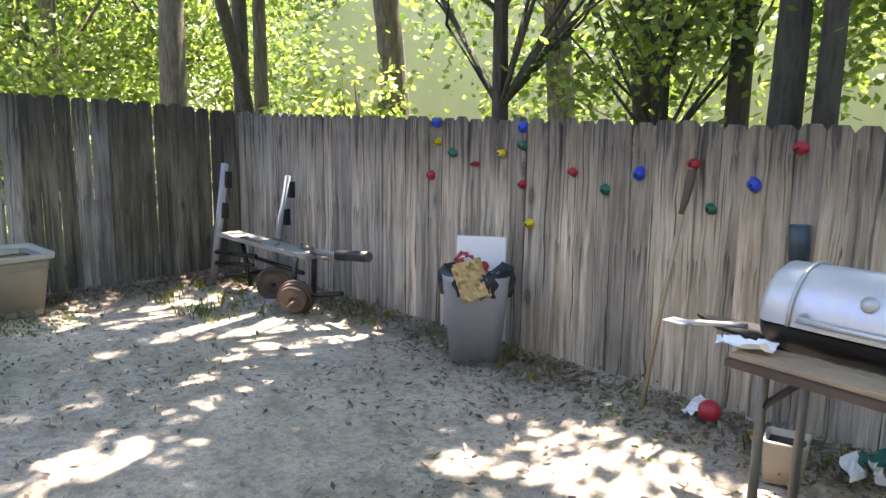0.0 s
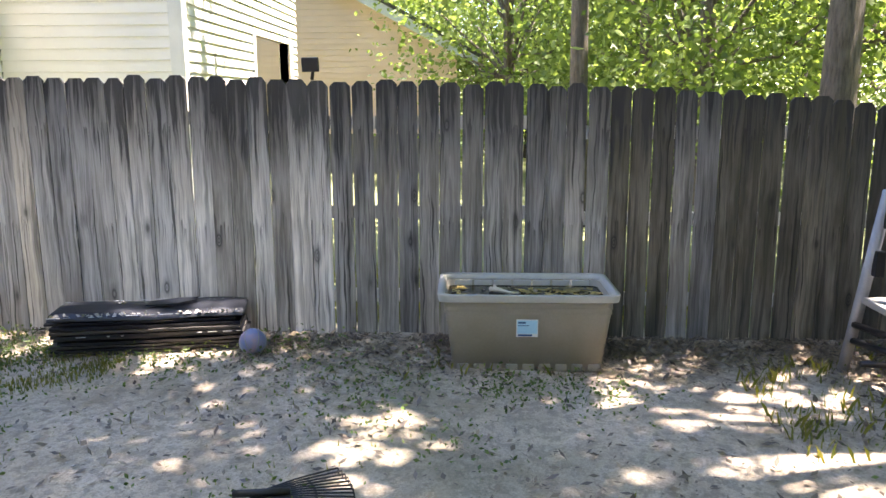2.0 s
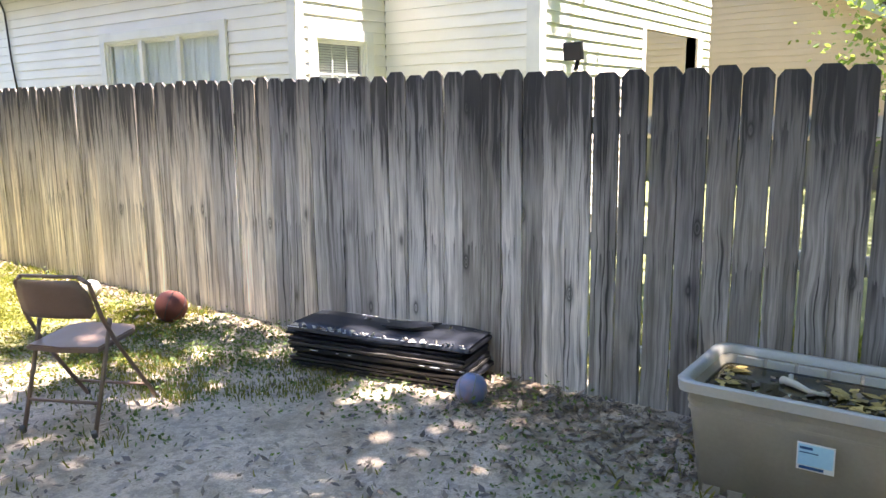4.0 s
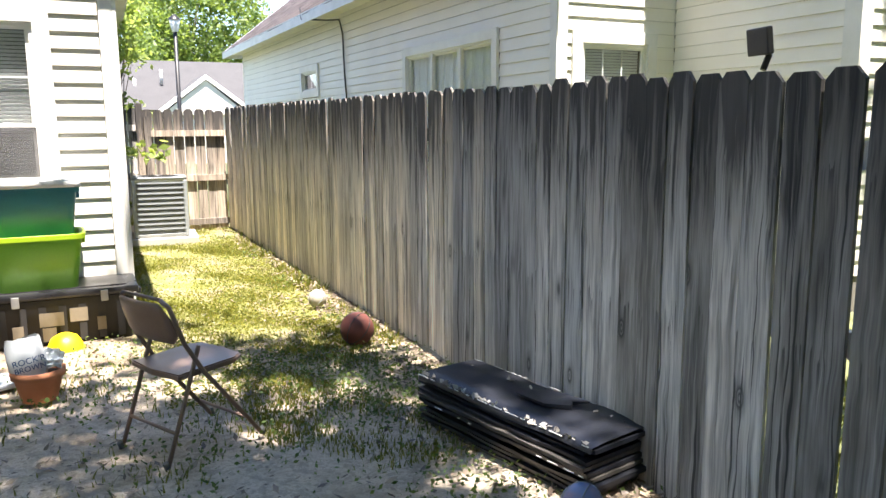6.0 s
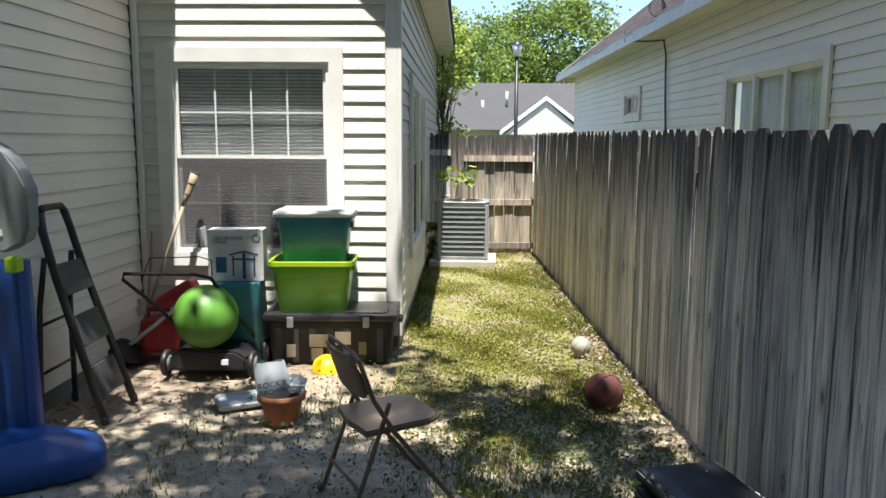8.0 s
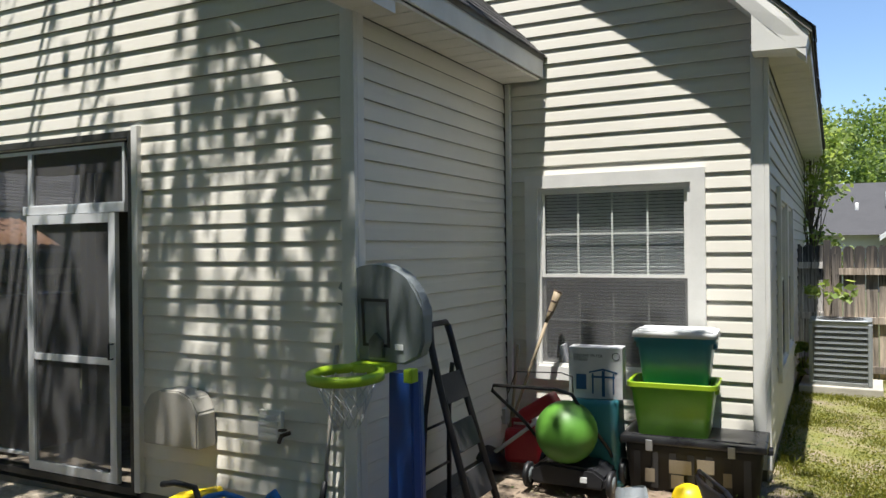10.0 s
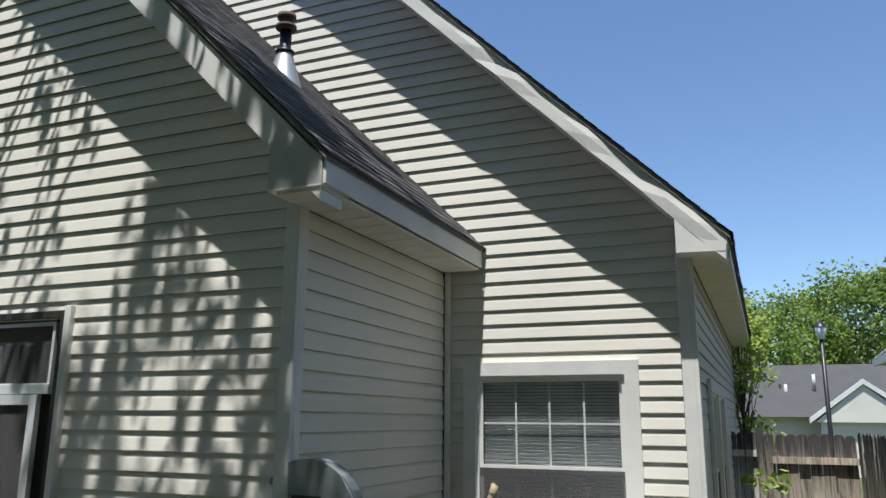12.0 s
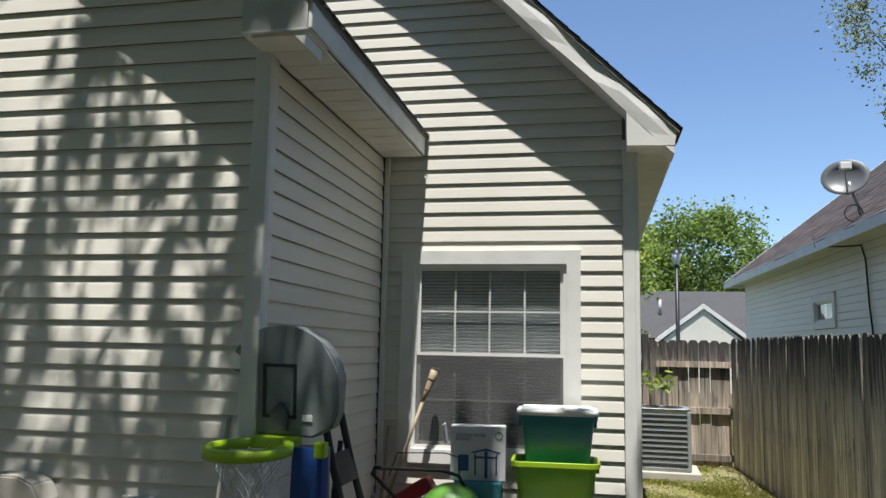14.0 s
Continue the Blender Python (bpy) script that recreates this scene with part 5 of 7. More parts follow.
def scatter_litter():
    rng = np.random.default_rng(61)
    n = 30000
    p = np.stack([rng.uniform(0.5, 7.1, n), rng.uniform(-3.95, 5.0, n), rng.uniform(-0.012, 0.006, n)], 1)
    edge = rng.uniform(0, 1, n) < 0.35
    p[edge, 0] = np.where(rng.uniform(0, 1, edge.sum()) < 0.5, 7.1 - np.abs(rng.normal(size=edge.sum())) * 0.3, p[edge, 0])
    q = rng.uniform(0, 1, n) < 0.2
    p[q, 1] = -3.95 + np.abs(rng.normal(size=q.sum())) * 0.35
    keep = np.sin(p[:, 0] * 2.3 + 0.7) * np.cos(p[:, 1] * 2.0 + 0.2) + rng.normal(size=n) * 0.6 > -0.15
    p = p[keep]
    edge = np.stack([7.05 - np.abs(rng.normal(size=2600)) * 0.16, rng.uniform(2.5, 10.1, 2600), rng.uniform(-0.01, 0.012, 2600)], 1)
    deep = np.stack([7.08 - np.abs(rng.normal(size=7000)) * 0.38, rng.uniform(-3.9, 0.5, 7000), rng.uniform(-0.01, 0.014, 7000)], 1)
    back = np.stack([rng.uniform(0.8, 7.0, 5000), -3.93 + np.abs(rng.normal(size=5000)) * 0.3, rng.uniform(-0.01, 0.014, 5000)], 1)
    p = np.concatenate([p, edge, deep, back])
    n = len(p)
    a = rng.uniform(0, math.tau, n)
    s = (0.009 + 0.028 * rng.uniform(0, 1, n) ** 1.7)[:, None]
    d = np.stack([np.cos(a), np.sin(a), rng.normal(size=n) * 0.3], 1)
    e = np.stack([-np.sin(a), np.cos(a), rng.normal(size=n) * 0.3], 1)
    v = np.stack([p - d * s, p + e * s * 0.4, p + d * s, p - e * s * 0.4], 1)
    v[:, :, 2] = np.maximum(v[:, :, 2], -0.02) + 0.012
    g = cloud("leaf_litter", v.reshape(-1, 3), np.arange(n * 4).reshape(-1, 4), LITTER)
    tagged(g, "scattered dry brown leaves on the ground", "leaves", kind="stuff")


scatter_litter()


def scatter_weeds():
    """Low broad-leaved weeds in loose clumps."""
    rng = np.random.default_rng(62)
    P = []
    for x, y, r, n in ((5.3, -1.0, 0.16, 60), (4.75, 0.0, 0.2, 70), (2.0, -3.55, 0.22, 80), (2.35, -3.7, 0.15, 40), (3.55, -3.62, 0.25, 70), (5.1, -3.5, 0.4, 80), (4.6, 2.9, 0.3, 90), (5.3, 3.3, 0.35, 110), (4.2, 3.3, 0.25, 70),
                       (6.5, 0.9, 0.35, 90), (6.85, 2.2, 0.2, 60), (6.85, 4.0, 0.14, 50), (6.8, 5.6, 0.14, 60), (6.8, 7.4, 0.14, 60), (6.75, 9.0, 0.16, 70), (5.5, 6.0, 0.12, 40), (1.1, -3.6, 0.3, 70), (6.3, -0.6, 0.3, 60), (6.0, -3.6, 0.4, 60), (6.35, 2.3, 0.32, 520), (6.0, 2.9, 0.3, 380), (6.55, 1.95, 0.22, 260), (6.6, 2.8, 0.25, 240), (6.42, 0.9, 0.2, 160), (6.75, 0.2, 0.2, 160), (6.2, -0.3, 0.35, 160), (6.05, -1.25, 0.14, 130), (6.0, -1.7, 0.2, 160), (5.75, -0.45, 0.2, 90), (5.55, 1.75, 0.35, 220), (4.95, 2.75, 0.25, 160), (5.1, 3.7, 0.3, 160)):
        q = rng.normal(size=(n, 3)) * (r, r, 0.02)
        q[:, 2] = np.abs(q[:, 2]) * 1.6 + 0.005
        P.append(q + (x, y, 0))
    p = np.concatenate(P)
    v, f = leaves(rng, np.concatenate([p, p + rng.normal(size=p.shape) * (0.08, 0.08, 0.004)]), 0.026)
    g = cloud("weeds", v, f, WEED)
    tagged(g, "low green weeds in loose clumps on soil", "weeds", kind="stuff")


scatter_weeds()


def scatter_clover():
    """Flat small-leaved growth over the alley lawn, with bare patches."""
    rng = np.random.default_rng(63)
    n = 46000
    p = np.stack([rng.uniform(5.3, 7.0, n), 2.4 + 7.8 * rng.uniform(0, 1, n), rng.uniform(-0.004, 0.022, n)], 1)
    k = np.sin(p[:, 0] * 3.1 + p[:, 1]) * np.cos(p[:, 1] * 1.9 + 0.4) + 0.5 * np.sin(p[:, 0] * 9 + p[:, 1] * 6) + rng.normal(size=n) * 0.5
    p = p[k > -0.25 + 0.5 * (p[:, 1] < 3.6)]
    v, f = leaves(rng, p, 0.022, 0.8)
    g = cloud("clover", v, f, GRASS)
    tagged(g, "low yellow-green clover over thin lawn", "clover", kind="stuff")


scatter_clover()


# ---- things along the long fence ----
def storage_tote():
    t = thing("storage_tote", "large taupe plastic tote full of murky rainwater, grey rim", "storage box", pose(6.655, -1.375, -0.01, 0, 0, -88.5))
    bm = bmesh.new()
    tub(bm, 1.03, 0.56, 0.46, 0.88, 0.05, 0.01)
    part("body", bm, TOTE, t)
    for k in range(9):
        bm = bmesh.new()
        box(bm, -0.43 + k * 0.1, -0.36 + k * 0.1, -0.2535, -0.247, 0.012, 0.052)
        part("foot_pad", bm, TOTE, t)
    for z0, wx, wy in ((0.37, 1.012, 0.548), (0.40, 1.018, 0.552)):
        bm = bmesh.new()
        tub(bm, wx + 0.006, wy + 0.006, 0.012, 0.998, 0.052, 0.008, z0=z0)
        bmesh.ops.delete(bm, geom=[f for f in bm.faces if len(f.verts) > 4], context="FACES")
        part("moulded_band", bm, TOTE, t)
    bm = bmesh.new()
    tub(bm, 1.10, 0.64, 0.042, 0.985, 0.07, 0.036, z0=0.455)
    bmesh.ops.delete(bm, geom=[f for f in bm.faces if len(f.verts) > 4], context="FACES")
    part("rim", bm, TOTE_L, t, "weathered pale grey plastic rim")
    for k in range(7):
        bm = bmesh.new()
        x = -0.45 + k * 0.13
        box(bm, x, x + 0.115, 0.246, 0.262, 0.36, 0.468, pose(0, 0, 0, -2, 0, 0), bev=0.004)
        part("inner_rib", bm, TOTE_L, t)
    bm = bmesh.new()
    tub(bm, 0.99, 0.52, 0.004, 1.0, 0.05, 0.01, z0=0.42)
    part("water", bm, WATER, t, "still dark brown water with floating leaves")
    tilt = Matrix.Rotation(radians(4.2), 4, "X")
    bm = bmesh.new()
    box(bm, -0.075, 0.055, -0.285, -0.2815, 0.262, 0.372, tilt)
    lab = part("label", bm, WHITE_P, t, "white paper label with pale blue print")
    bm = bmesh.new()
    box(bm, -0.07, 0.05, -0.287, -0.2852, 0.283, 0.367, tilt)
    part("print_panel", bm, LABEL, lab)
    for x, z0, z1, y in ((-0.02, 0.348, 0.358, -0.2872), (0.0, 0.333, 0.337, -0.2872), (0.02, 0.268, 0.279, -0.2852)):
        bm = bmesh.new()
        box(bm, -0.065, x, -0.2885, y, z0, z1, tilt)
        part("print_bar", bm, INK_B, lab)
    rng = np.random.default_rng(70)
    for mat, n, x0, x1, y0, y1, size in ((LEAF_GOLD, 130, -0.02, 0.48, -0.22, 0.16, 0.085), (LITTER, 60, -0.46, 0.46, -0.2, 0.23, 0.06), (LEAF_GOLD, 24, -0.47, -0.36, -0.1, 0.2, 0.07), (WEED, 26, 0.2, 0.47, -0.23, -0.12, 0.05)):
        p = np.stack([rng.uniform(x0, x1, n), rng.uniform(y0, y1, n), np.full(n, 0.427)], 1)
        v, f = leaves(rng, p, size)
        v[:, 2] = 0.4285 + (v[:, 2] - 0.427) * 0.16
        cloud("floating_leaves", v, f, mat, t)["kind"] = "stuff"
    bm = bmesh.new()
    tube(bm, [(-0.22, 0.1, 0.435), (-0.17, 0.07, 0.44), (-0.1, 0.03, 0.43), (-0.04, 0.02, 0.432)], [0.02, 0.016, 0.01, 0.006], 7)
    tube(bm, [(-0.19, 0.12, 0.455), (-0.18, 0.06, 0.435)], [0.012, 0.006], 6)
    part("floating_twig", bm, plain("bleached_wood", (0.5, 0.47, 0.36), 0.8), t, "pale floating twig")


storage_tote()


PANEL_EDGE = plain("dusty_black_panel", (0.06, 0.055, 0.05), 0.7, dirt=0.6, dark=(0.02, 0.02, 0.02))


def mat_stack():
    t = thing("panel_stack", "stack of black bitumen panels under a dusty sheet", "stacked panels", pose(6.845, 1.14, -0.01, 0, 0, 12))
    rng = np.random.default_rng(71)
    z, g = 0.0, 12
    for k in range(10):
        h = rng.uniform(0.016, 0.022)
        bm = bmesh.new()
        dx, dy = rng.uniform(-0.028, 0.012) - 0.012 * (k in (5, 6)), rng.uniform(-0.045, 0.045)
        rows = []
        for i in range(g + 1):
            y = -0.60 + 1.20 * i / g + dy
            sag, ragged = rng.uniform(-0.003, 0.003), rng.uniform(-0.012, 0.004)
            rows.append([bm.verts.new((x, y, zz + sag)) for x, zz in ((-0.19 + dx + ragged, z), (0.19 + dx, z), (0.19 + dx, z + h), (-0.194 + dx + ragged, z + h * 0.9))])
        for a, b in zip(rows, rows[1:]):
            for i in range(4):
                bm.faces.new((a[i], a[(i + 1) % 4], b[(i + 1) % 4], b[i]))
        bm.faces.new(rows[0])
        bm.faces.new(rows[-1][::-1])
        part("panel", bm, PANEL_EDGE if k < 7 and k % 2 == 0 else TARP, t)
        z += h + 0.0065
    bm = bmesh.new()
    rows = []
    for i in range(19):
        y = -0.615 + 1.23 * i / 18
        rows.append([bm.verts.new((x + rng.uniform(-0.004, 0.004), y, z + dz + rng.uniform(-0.0015, 0.0015) + 0.006 * math.sin(i * 0.5))) for x, dz in ((-0.212, -0.022), (-0.205, 0.004), (-0.1, 0.012), (0.06, 0.014), (0.185, 0.008), (0.195, -0.02))])
    for a, b in zip(rows, rows[1:]):
        for i in range(5):
            bm.faces.new((a[i], a[i + 1], b[i + 1], b[i])).smooth = True
    part("cover", bm, TARP, t, "dusty black sheet, torn on top")
    bm = bmesh.new()
    flap = [(-0.03, 0.16), (0.05, 0.12), (0.15, -0.03), (0.16, -0.16), (0.07, -0.13), (0.02, -0.17), (-0.05, -0.06)]
    lift = (0.004, 0.012, 0.004, 0.003, 0.016, 0.02, 0.014)
    low = [bm.verts.new((x, y - 0.12, z + 0.02)) for x, y in flap]
    up = [bm.verts.new((x, y - 0.12, z + 0.023 + q)) for (x, y), q in zip(flap, lift)]
    bm.faces.new(low[::-1])
    bm.faces.new(up)
    for a in range(7):
        b = (a + 1) % 7
        bm.faces.new((low[a], low[b], up[b], up[a]))
    part("torn_flap", bm, TARP, t)
    bm = bmesh.new()
    y = -0.6
    while y < 0.58:
        n = rng.uniform(0.02, 0.09)
        for x, zz in ((-0.209, z + 0.0045), (0.187, z + 0.0095)):
            if rng.uniform() < 0.6:
                box(bm, x - 0.0022, x + 0.0022, y, y + n, zz, zz + 0.003)
        if rng.uniform() < 0.4:
            box(bm, -0.236, -0.231, y, y + n * 0.8, z * 0.52, z * 0.52 + 0.004)
        y += n + 0.02
    part("frayed_edge", bm, WHITE_P, t, "pale frayed threads along the edges")["kind"] = "stuff"
    p = np.stack([np.where(rng.uniform(size=70) < 0.75, -0.2, 0.1) + rng.normal(size=70) * 0.012, rng.uniform(-0.6, 0.6, 70), np.full(70, z + 0.016)], 1)
    v, f = leaves(rng, p, 0.035)
    cloud("leaf_debris", v, f, plain("bleached_leaf", (0.42, 0.40, 0.36), 0.8), t)["kind"] = "stuff"


mat_stack()


def sphere_thing(name, label, cat, at, r, mat, seams=None):
    bm = bmesh.new()
    ball(bm, r, None, 32)
    t = tagged(part(name, bm, mat, m=pose(*at, 20, 35, 50)), label, cat, "balls lying about")
    if seams:
        for k in range(3):
            bm = bmesh.new()
            m = Matrix.Rotation(radians(60 * k), 4, "Z") @ Matrix.Rotation(radians(90), 4, "X")
            tube(bm, [m @ Vector((math.cos(a * math.tau / 32) * r * 1.001, math.sin(a * math.tau / 32) * r * 1.001, 0)) for a in range(33)], 0.0035, 5, cap=False)
            part("seam", bm, seams, t)
    return t


sphere_thing("ball", "small blue marbled play ball on the soil", "ball", (6.66, 0.40, 0.075), 0.088, GALAXY, GREY_P)
sphere_thing("basketball", "worn red-brown basketball on the grass", "ball", (6.68, 3.2, 0.118), 0.122, BASKET, BLACK)
sphere_thing("soccer_ball", "faded white soccer ball by the fence", "ball", (6.76, 4.5, 0.068), 0.078, plain("faded_leather", (0.34, 0.31, 0.24), 0.7, dirt=0.5), GREY_P)
sphere_thing("exercise_ball", "lime green rubber ball resting on the mower", "ball", (3.88, 3.92, 0.44), 0.235, BALL_G)
sphere_thing("ball", "small red ball in leaf litter", "ball", (1.80, -3.74, 0.055), 0.062, RED)

t = thing("yellow_hard_hat", "yellow plastic dome bowl lying on the soil", "bowl", pose(4.76, 3.98, 0.0, 6, -4, 0) @ Matrix.Scale(0.8, 4))
bm = bmesh.new()
lathe(bm, [(0.15, 0.0), (0.152, 0.02), (0.142, 0.07), (0.11, 0.125), (0.06, 0.155), (0.0, 0.165)], 24)
part("dome", bm, YELLOW, t)
bm = bmesh.new()
tube(bm, [(0.153 * math.cos(a * math.tau / 24), 0.153 * math.sin(a * math.tau / 24), 0.012) for a in range(25)], 0.008, 6, cap=False)
part("rim", bm, YELLOW, t)

t = thing("solar_light", "small black solar panel light clipped to the fence", "lamp", pose(7.13, 0.06, 1.80, 0, 0, -12))
bm = bmesh.new()
box(bm, -0.012, 0.012, -0.06, 0.06, 0.02, 0.115, Matrix.Rotation(radians(-8), 4, "Y"), bev=0.006)
part("panel", bm, BLACK, t)
bm = bmesh.new()
tube(bm, [(0.01, 0, 0.04), (0.03, 0, 0.02), (0.01, 0, -0.03)], 0.012, 8)
part("bracket", bm, BLACK_M, t)


def rake_head(parent, m, tines=22, length=0.45, spread=62):
    for k in range(tines):
        bm = bmesh.new()
        a = radians(-spread / 2 + spread * k / (tines - 1))
        p = [Vector((math.sin(a) * s * length, 0.012 * math.sin(s * 3), -math.cos(a) * s * length)) for s in (0.08, 0.5, 0.93)]
        p.append(p[-1] + Vector((0, -0.03, -0.004)))
        tube(bm, [m @ q for q in p], 0.004, 4)
        part("tine", bm, BLACK, parent)
    bm = bmesh.new()
    for s in (0.45, 0.62):
        tube(bm, [m @ Vector((math.sin(radians(-spread / 2 + spread * k / 10)) * s * length, -0.008, -math.cos(radians(-spread / 2 + spread * k / 10)) * s * length)) for k in range(11)], 0.006, 5)
    part("brace", bm, BLACK, parent)


t = thing("leaf_rake", "black plastic fan rake head lying flat on soil", "rake", pose(4.75, -0.12, 0.02, 0, 0, 0))
rake_head(t, pose(0, 0, 0.0, 88, 0, 192), 15, 0.5, 60)
bm = bmesh.new()
tube(bm, [(0.0, 0.03, 0.02), (0.04, -0.2, 0.02)], 0.016, 8)
part("socket", bm, BLACK, t)

t = thing("rake", "leaf rake with pale handle leaning on the wall", "rake", HOUSE @ pose(-2.26, -2.62, 0.0, -4, 0, 0))
bm = bmesh.new()
tube(bm, [(0.0, 0.02, 0.36), (0.03, 0.06, 1.25)], 0.013, 8)
part("handle", bm, plain("pale_grey_wood", (0.46, 0.43, 0.37), 0.7), t)
bm = bmesh.new()
tube(bm, [(-0.01, 0.0, 0.27), (0.002, 0.02, 0.42)], [0.022, 0.017], 8)
part("socket", bm, BLACK, t)
rake_head(t, pose(-0.01, 0, 0.33), 22, 0.38, 62)


# ---- weight bench in the fence corner ----
UPRIGHT = plain("chalky_grey_paint", (0.34, 0.36, 0.39), 0.6, dirt=0.6, dark=(0.16, 0.13, 0.11))


def weight_bench():
    t = thing("weight_bench", "broken rusty weight bench with grey uprights and plates", "exercise bench", pose(0, 0, 0))
    for base, top in (((6.50, -3.30, -0.05), (6.28, -3.36, 1.13)), ((6.28, -3.78, -0.05), (5.97, -3.82, 1.02))):
        bm = bmesh.new()
        tube(bm, [base, top], 0.034, 4)
        up = part("upright", bm, UPRIGHT, t, "grey square steel upright with holes")
        d = Vector(top) - Vector(base)
        for s in (0.86, 0.62):
            p = Vector(base) + d * s
            bm = bmesh.new()
            box(bm, p.x - 0.075, p.x - 0.02, p.y - 0.05, p.y, p.z - 0.05, p.z + 0.1, bev=0.006)
            part("hook", bm, BLACK_M, up)
    bm = bmesh.new()
    box(bm, -0.62, 0.62, -0.1, 0.1, -0.02, 0.02, pose(5.68, -3.42, 0.475, 0, -2, 4), bev=0.008)
    part("bench_board", bm, plain("weathered_board", (0.27, 0.26, 0.235), 0.85, dirt=0.6), t, "weathered pale bench board")
    for a, b in (((6.1, -3.4, 0.45), (6.0, -3.42, 0.05)), ((5.15, -3.34, 0.45), (5.22, -3.34, 0.03)), ((5.15, -3.52, 0.45), (5.22, -3.55, 0.03))):
        bm = bmesh.new()
        tube(bm, [a, b], 0.024, 6)
        part("leg", bm, BLACK_M, t)
    for p in (((6.4, -3.3, 0.32), (5.9, -3.42, 0.34)), ((6.4, -3.3, 0.22), (5.95, -3.42, 0.25)), ((6.3, -3.5, 0.30), (5.2, -3.44, 0.30)), ((6.28, -3.3, 0.12), (6.2, -3.8, 0.12)), ((5.2, -3.34, 0.12), (4.75, -3.5, 0.2))):
        bm = bmesh.new()
        tube(bm, list(p), 0.02, 6)
        part("strut", bm, BLACK_M, t)
    bm = bmesh.new()
    tube(bm, [(5.1, -3.46, 0.5), (4.75, -3.46, 0.51), (4.42, -3.47, 0.545)], 0.022, 8)
    bar = part("arm", bm, STEEL, t)
    bm = bmesh.new()
    tube(bm, [(4.76, -3.47, 0.51), (4.38, -3.47, 0.55)], 0.04, 12)
    part("foam_roller", bm, BLACK, bar)
    rng = np.random.default_rng(5)
    for x, y, r, n in ((5.13, -3.32, 0.15, 3), (5.62, -3.42, 0.155, 1)):
        for k in range(n):
            bm = bmesh.new()
            rr = r * (1 - 0.12 * k)
            lathe(bm, [(0.025, -0.015), (rr * 0.45, -0.015), (rr * 0.5, -0.008), (rr * 0.85, -0.008), (rr * 0.88, -0.017), (rr, -0.014), (rr, 0.014), (rr * 0.88, 0.017), (rr * 0.85, 0.008), (rr * 0.5, 0.008), (rr * 0.45, 0.015), (0.025, 0.015)], 26,
                  pose(x - 0.03 * k, y + 0.034 * k, r - 0.02, 78, 0, 40))
            part("weight_plate", bm, RUST, t, "rusty round iron plate")
    bm = bmesh.new()
    tube(bm, [(5.3, -3.55, 0.13), (4.92, -3.1, 0.12)], 0.013, 6)
    part("bar", bm, RUST, t)
    for k in range(9):
        bm = bmesh.new()
        a = Vector((5.9 - 0.12 * k + rng.uniform(-0.1, 0.1), -3.42 + rng.uniform(-0.1, 0.1), 0.505))
        tube(bm, [a, a + Vector((rng.uniform(-0.3, 0.3), rng.uniform(-0.08, 0.08), rng.uniform(0.0, 0.05)))], rng.uniform(0.006, 0.014), 5)
        part("loose_stick", bm, BARK, t)


weight_bench()


# ---- trash can and tools by the back fence ----
def trash_can():
    t = thing("trash_can", "grey trash can lined with a black bag, overfull", "trash can", pose(3.40, -3.60, 0, 0, 0, 40))
    bm = bmesh.new()
    tub(bm, 0.44, 0.40, 0.58, 0.74, 0.09, 0.006)
    part("body", bm, plain("grey_can", (0.30, 0.30, 0.325), 0.45, dirt=0.4), t)
    rng = np.random.default_rng(72)
    bm = bmesh.new()
    n = 36
    rings = []
    for r, z in ((0.16, 0.56), (0.22, 0.61), (0.246, 0.60), (0.255, 0.545), (0.245, 0.48), (0.238, 0.45)):
        rings.append([bm.verts.new((r * (1 + rng.uniform(-0.05, 0.05)) * math.cos(k * math.tau / n), r * 0.93 * (1 + rng.uniform(-0.05, 0.05)) * math.sin(k * math.tau / n), z + rng.uniform(-0.018, 0.018) * (2.2 if z < 0.45 else 1))) for k in range(n)])
    for a, b in zip(rings, rings[1:]):
        for k in range(n):
            bm.faces.new((a[k], a[(k + 1) % n], b[(k + 1) % n], b[k])).smooth = True
    part("bag", bm, TARP, t, "crumpled black bin liner folded over the rim")
    return t


trash_can()


def crumpled(bm, w, h, m, seed, amp=0.02, nx=8, ny=10, bend=0.0):
    rng = np.random.default_rng(seed)
    g = [[bm.verts.new(m @ Vector((w * (i / nx - 0.5) + rng.uniform(-amp, amp) * 0.3, rng.uniform(-amp, amp) + bend * (j / ny) ** 2, h * j / ny))) for i in range(nx + 1)] for j in range(ny + 1)]
    for j in range(ny):
        for i in range(nx):
            bm.faces.new((g[j][i], g[j][i + 1], g[j + 1][i + 1], g[j + 1][i]))


t = thing("foam_board", "white foam board sticking out of the bin", "board", pose(3.48, -3.72, 0.37, 4, 0, 36))
bm = bmesh.new()
box(bm, -0.165, 0.165, -0.012, 0.012, 0.0, 0.42, bev=0.003)
part("panel", bm, FOAM, t)
t = thing("paper_bag", "crumpled brown paper bag hanging from the bin", "paper bag", pose(3.20, -3.44, 0.28, 8, 8, 40))
bm = bmesh.new()
crumpled(bm, 0.18, 0.26, pose(0, 0, 0.17, 0, 10, 0), 73, 0.012, bend=0.05)
crumpled(bm, 0.17, 0.24, pose(0.01, 0.03, 0.18, 0, 14, 6), 74, 0.014, bend=0.03)
part("paper", bm, KRAFT, t)
t = thing("chip_bag", "crumpled red and white snack packet on the rubbish", "packet", pose(3.32, -3.60, 0.585, 60, 10, 120))
bm = bmesh.new()
crumpled(bm, 0.24, 0.22, Matrix.Identity(4), 75, 0.03)
part("wrapper", bm, RED, t)
bm = bmesh.new()
crumpled(bm, 0.14, 0.1, pose(0.04, 0.03, 0.08, 0, 20, 30), 76, 0.02)
part("wrapper", bm, FOAM, t)

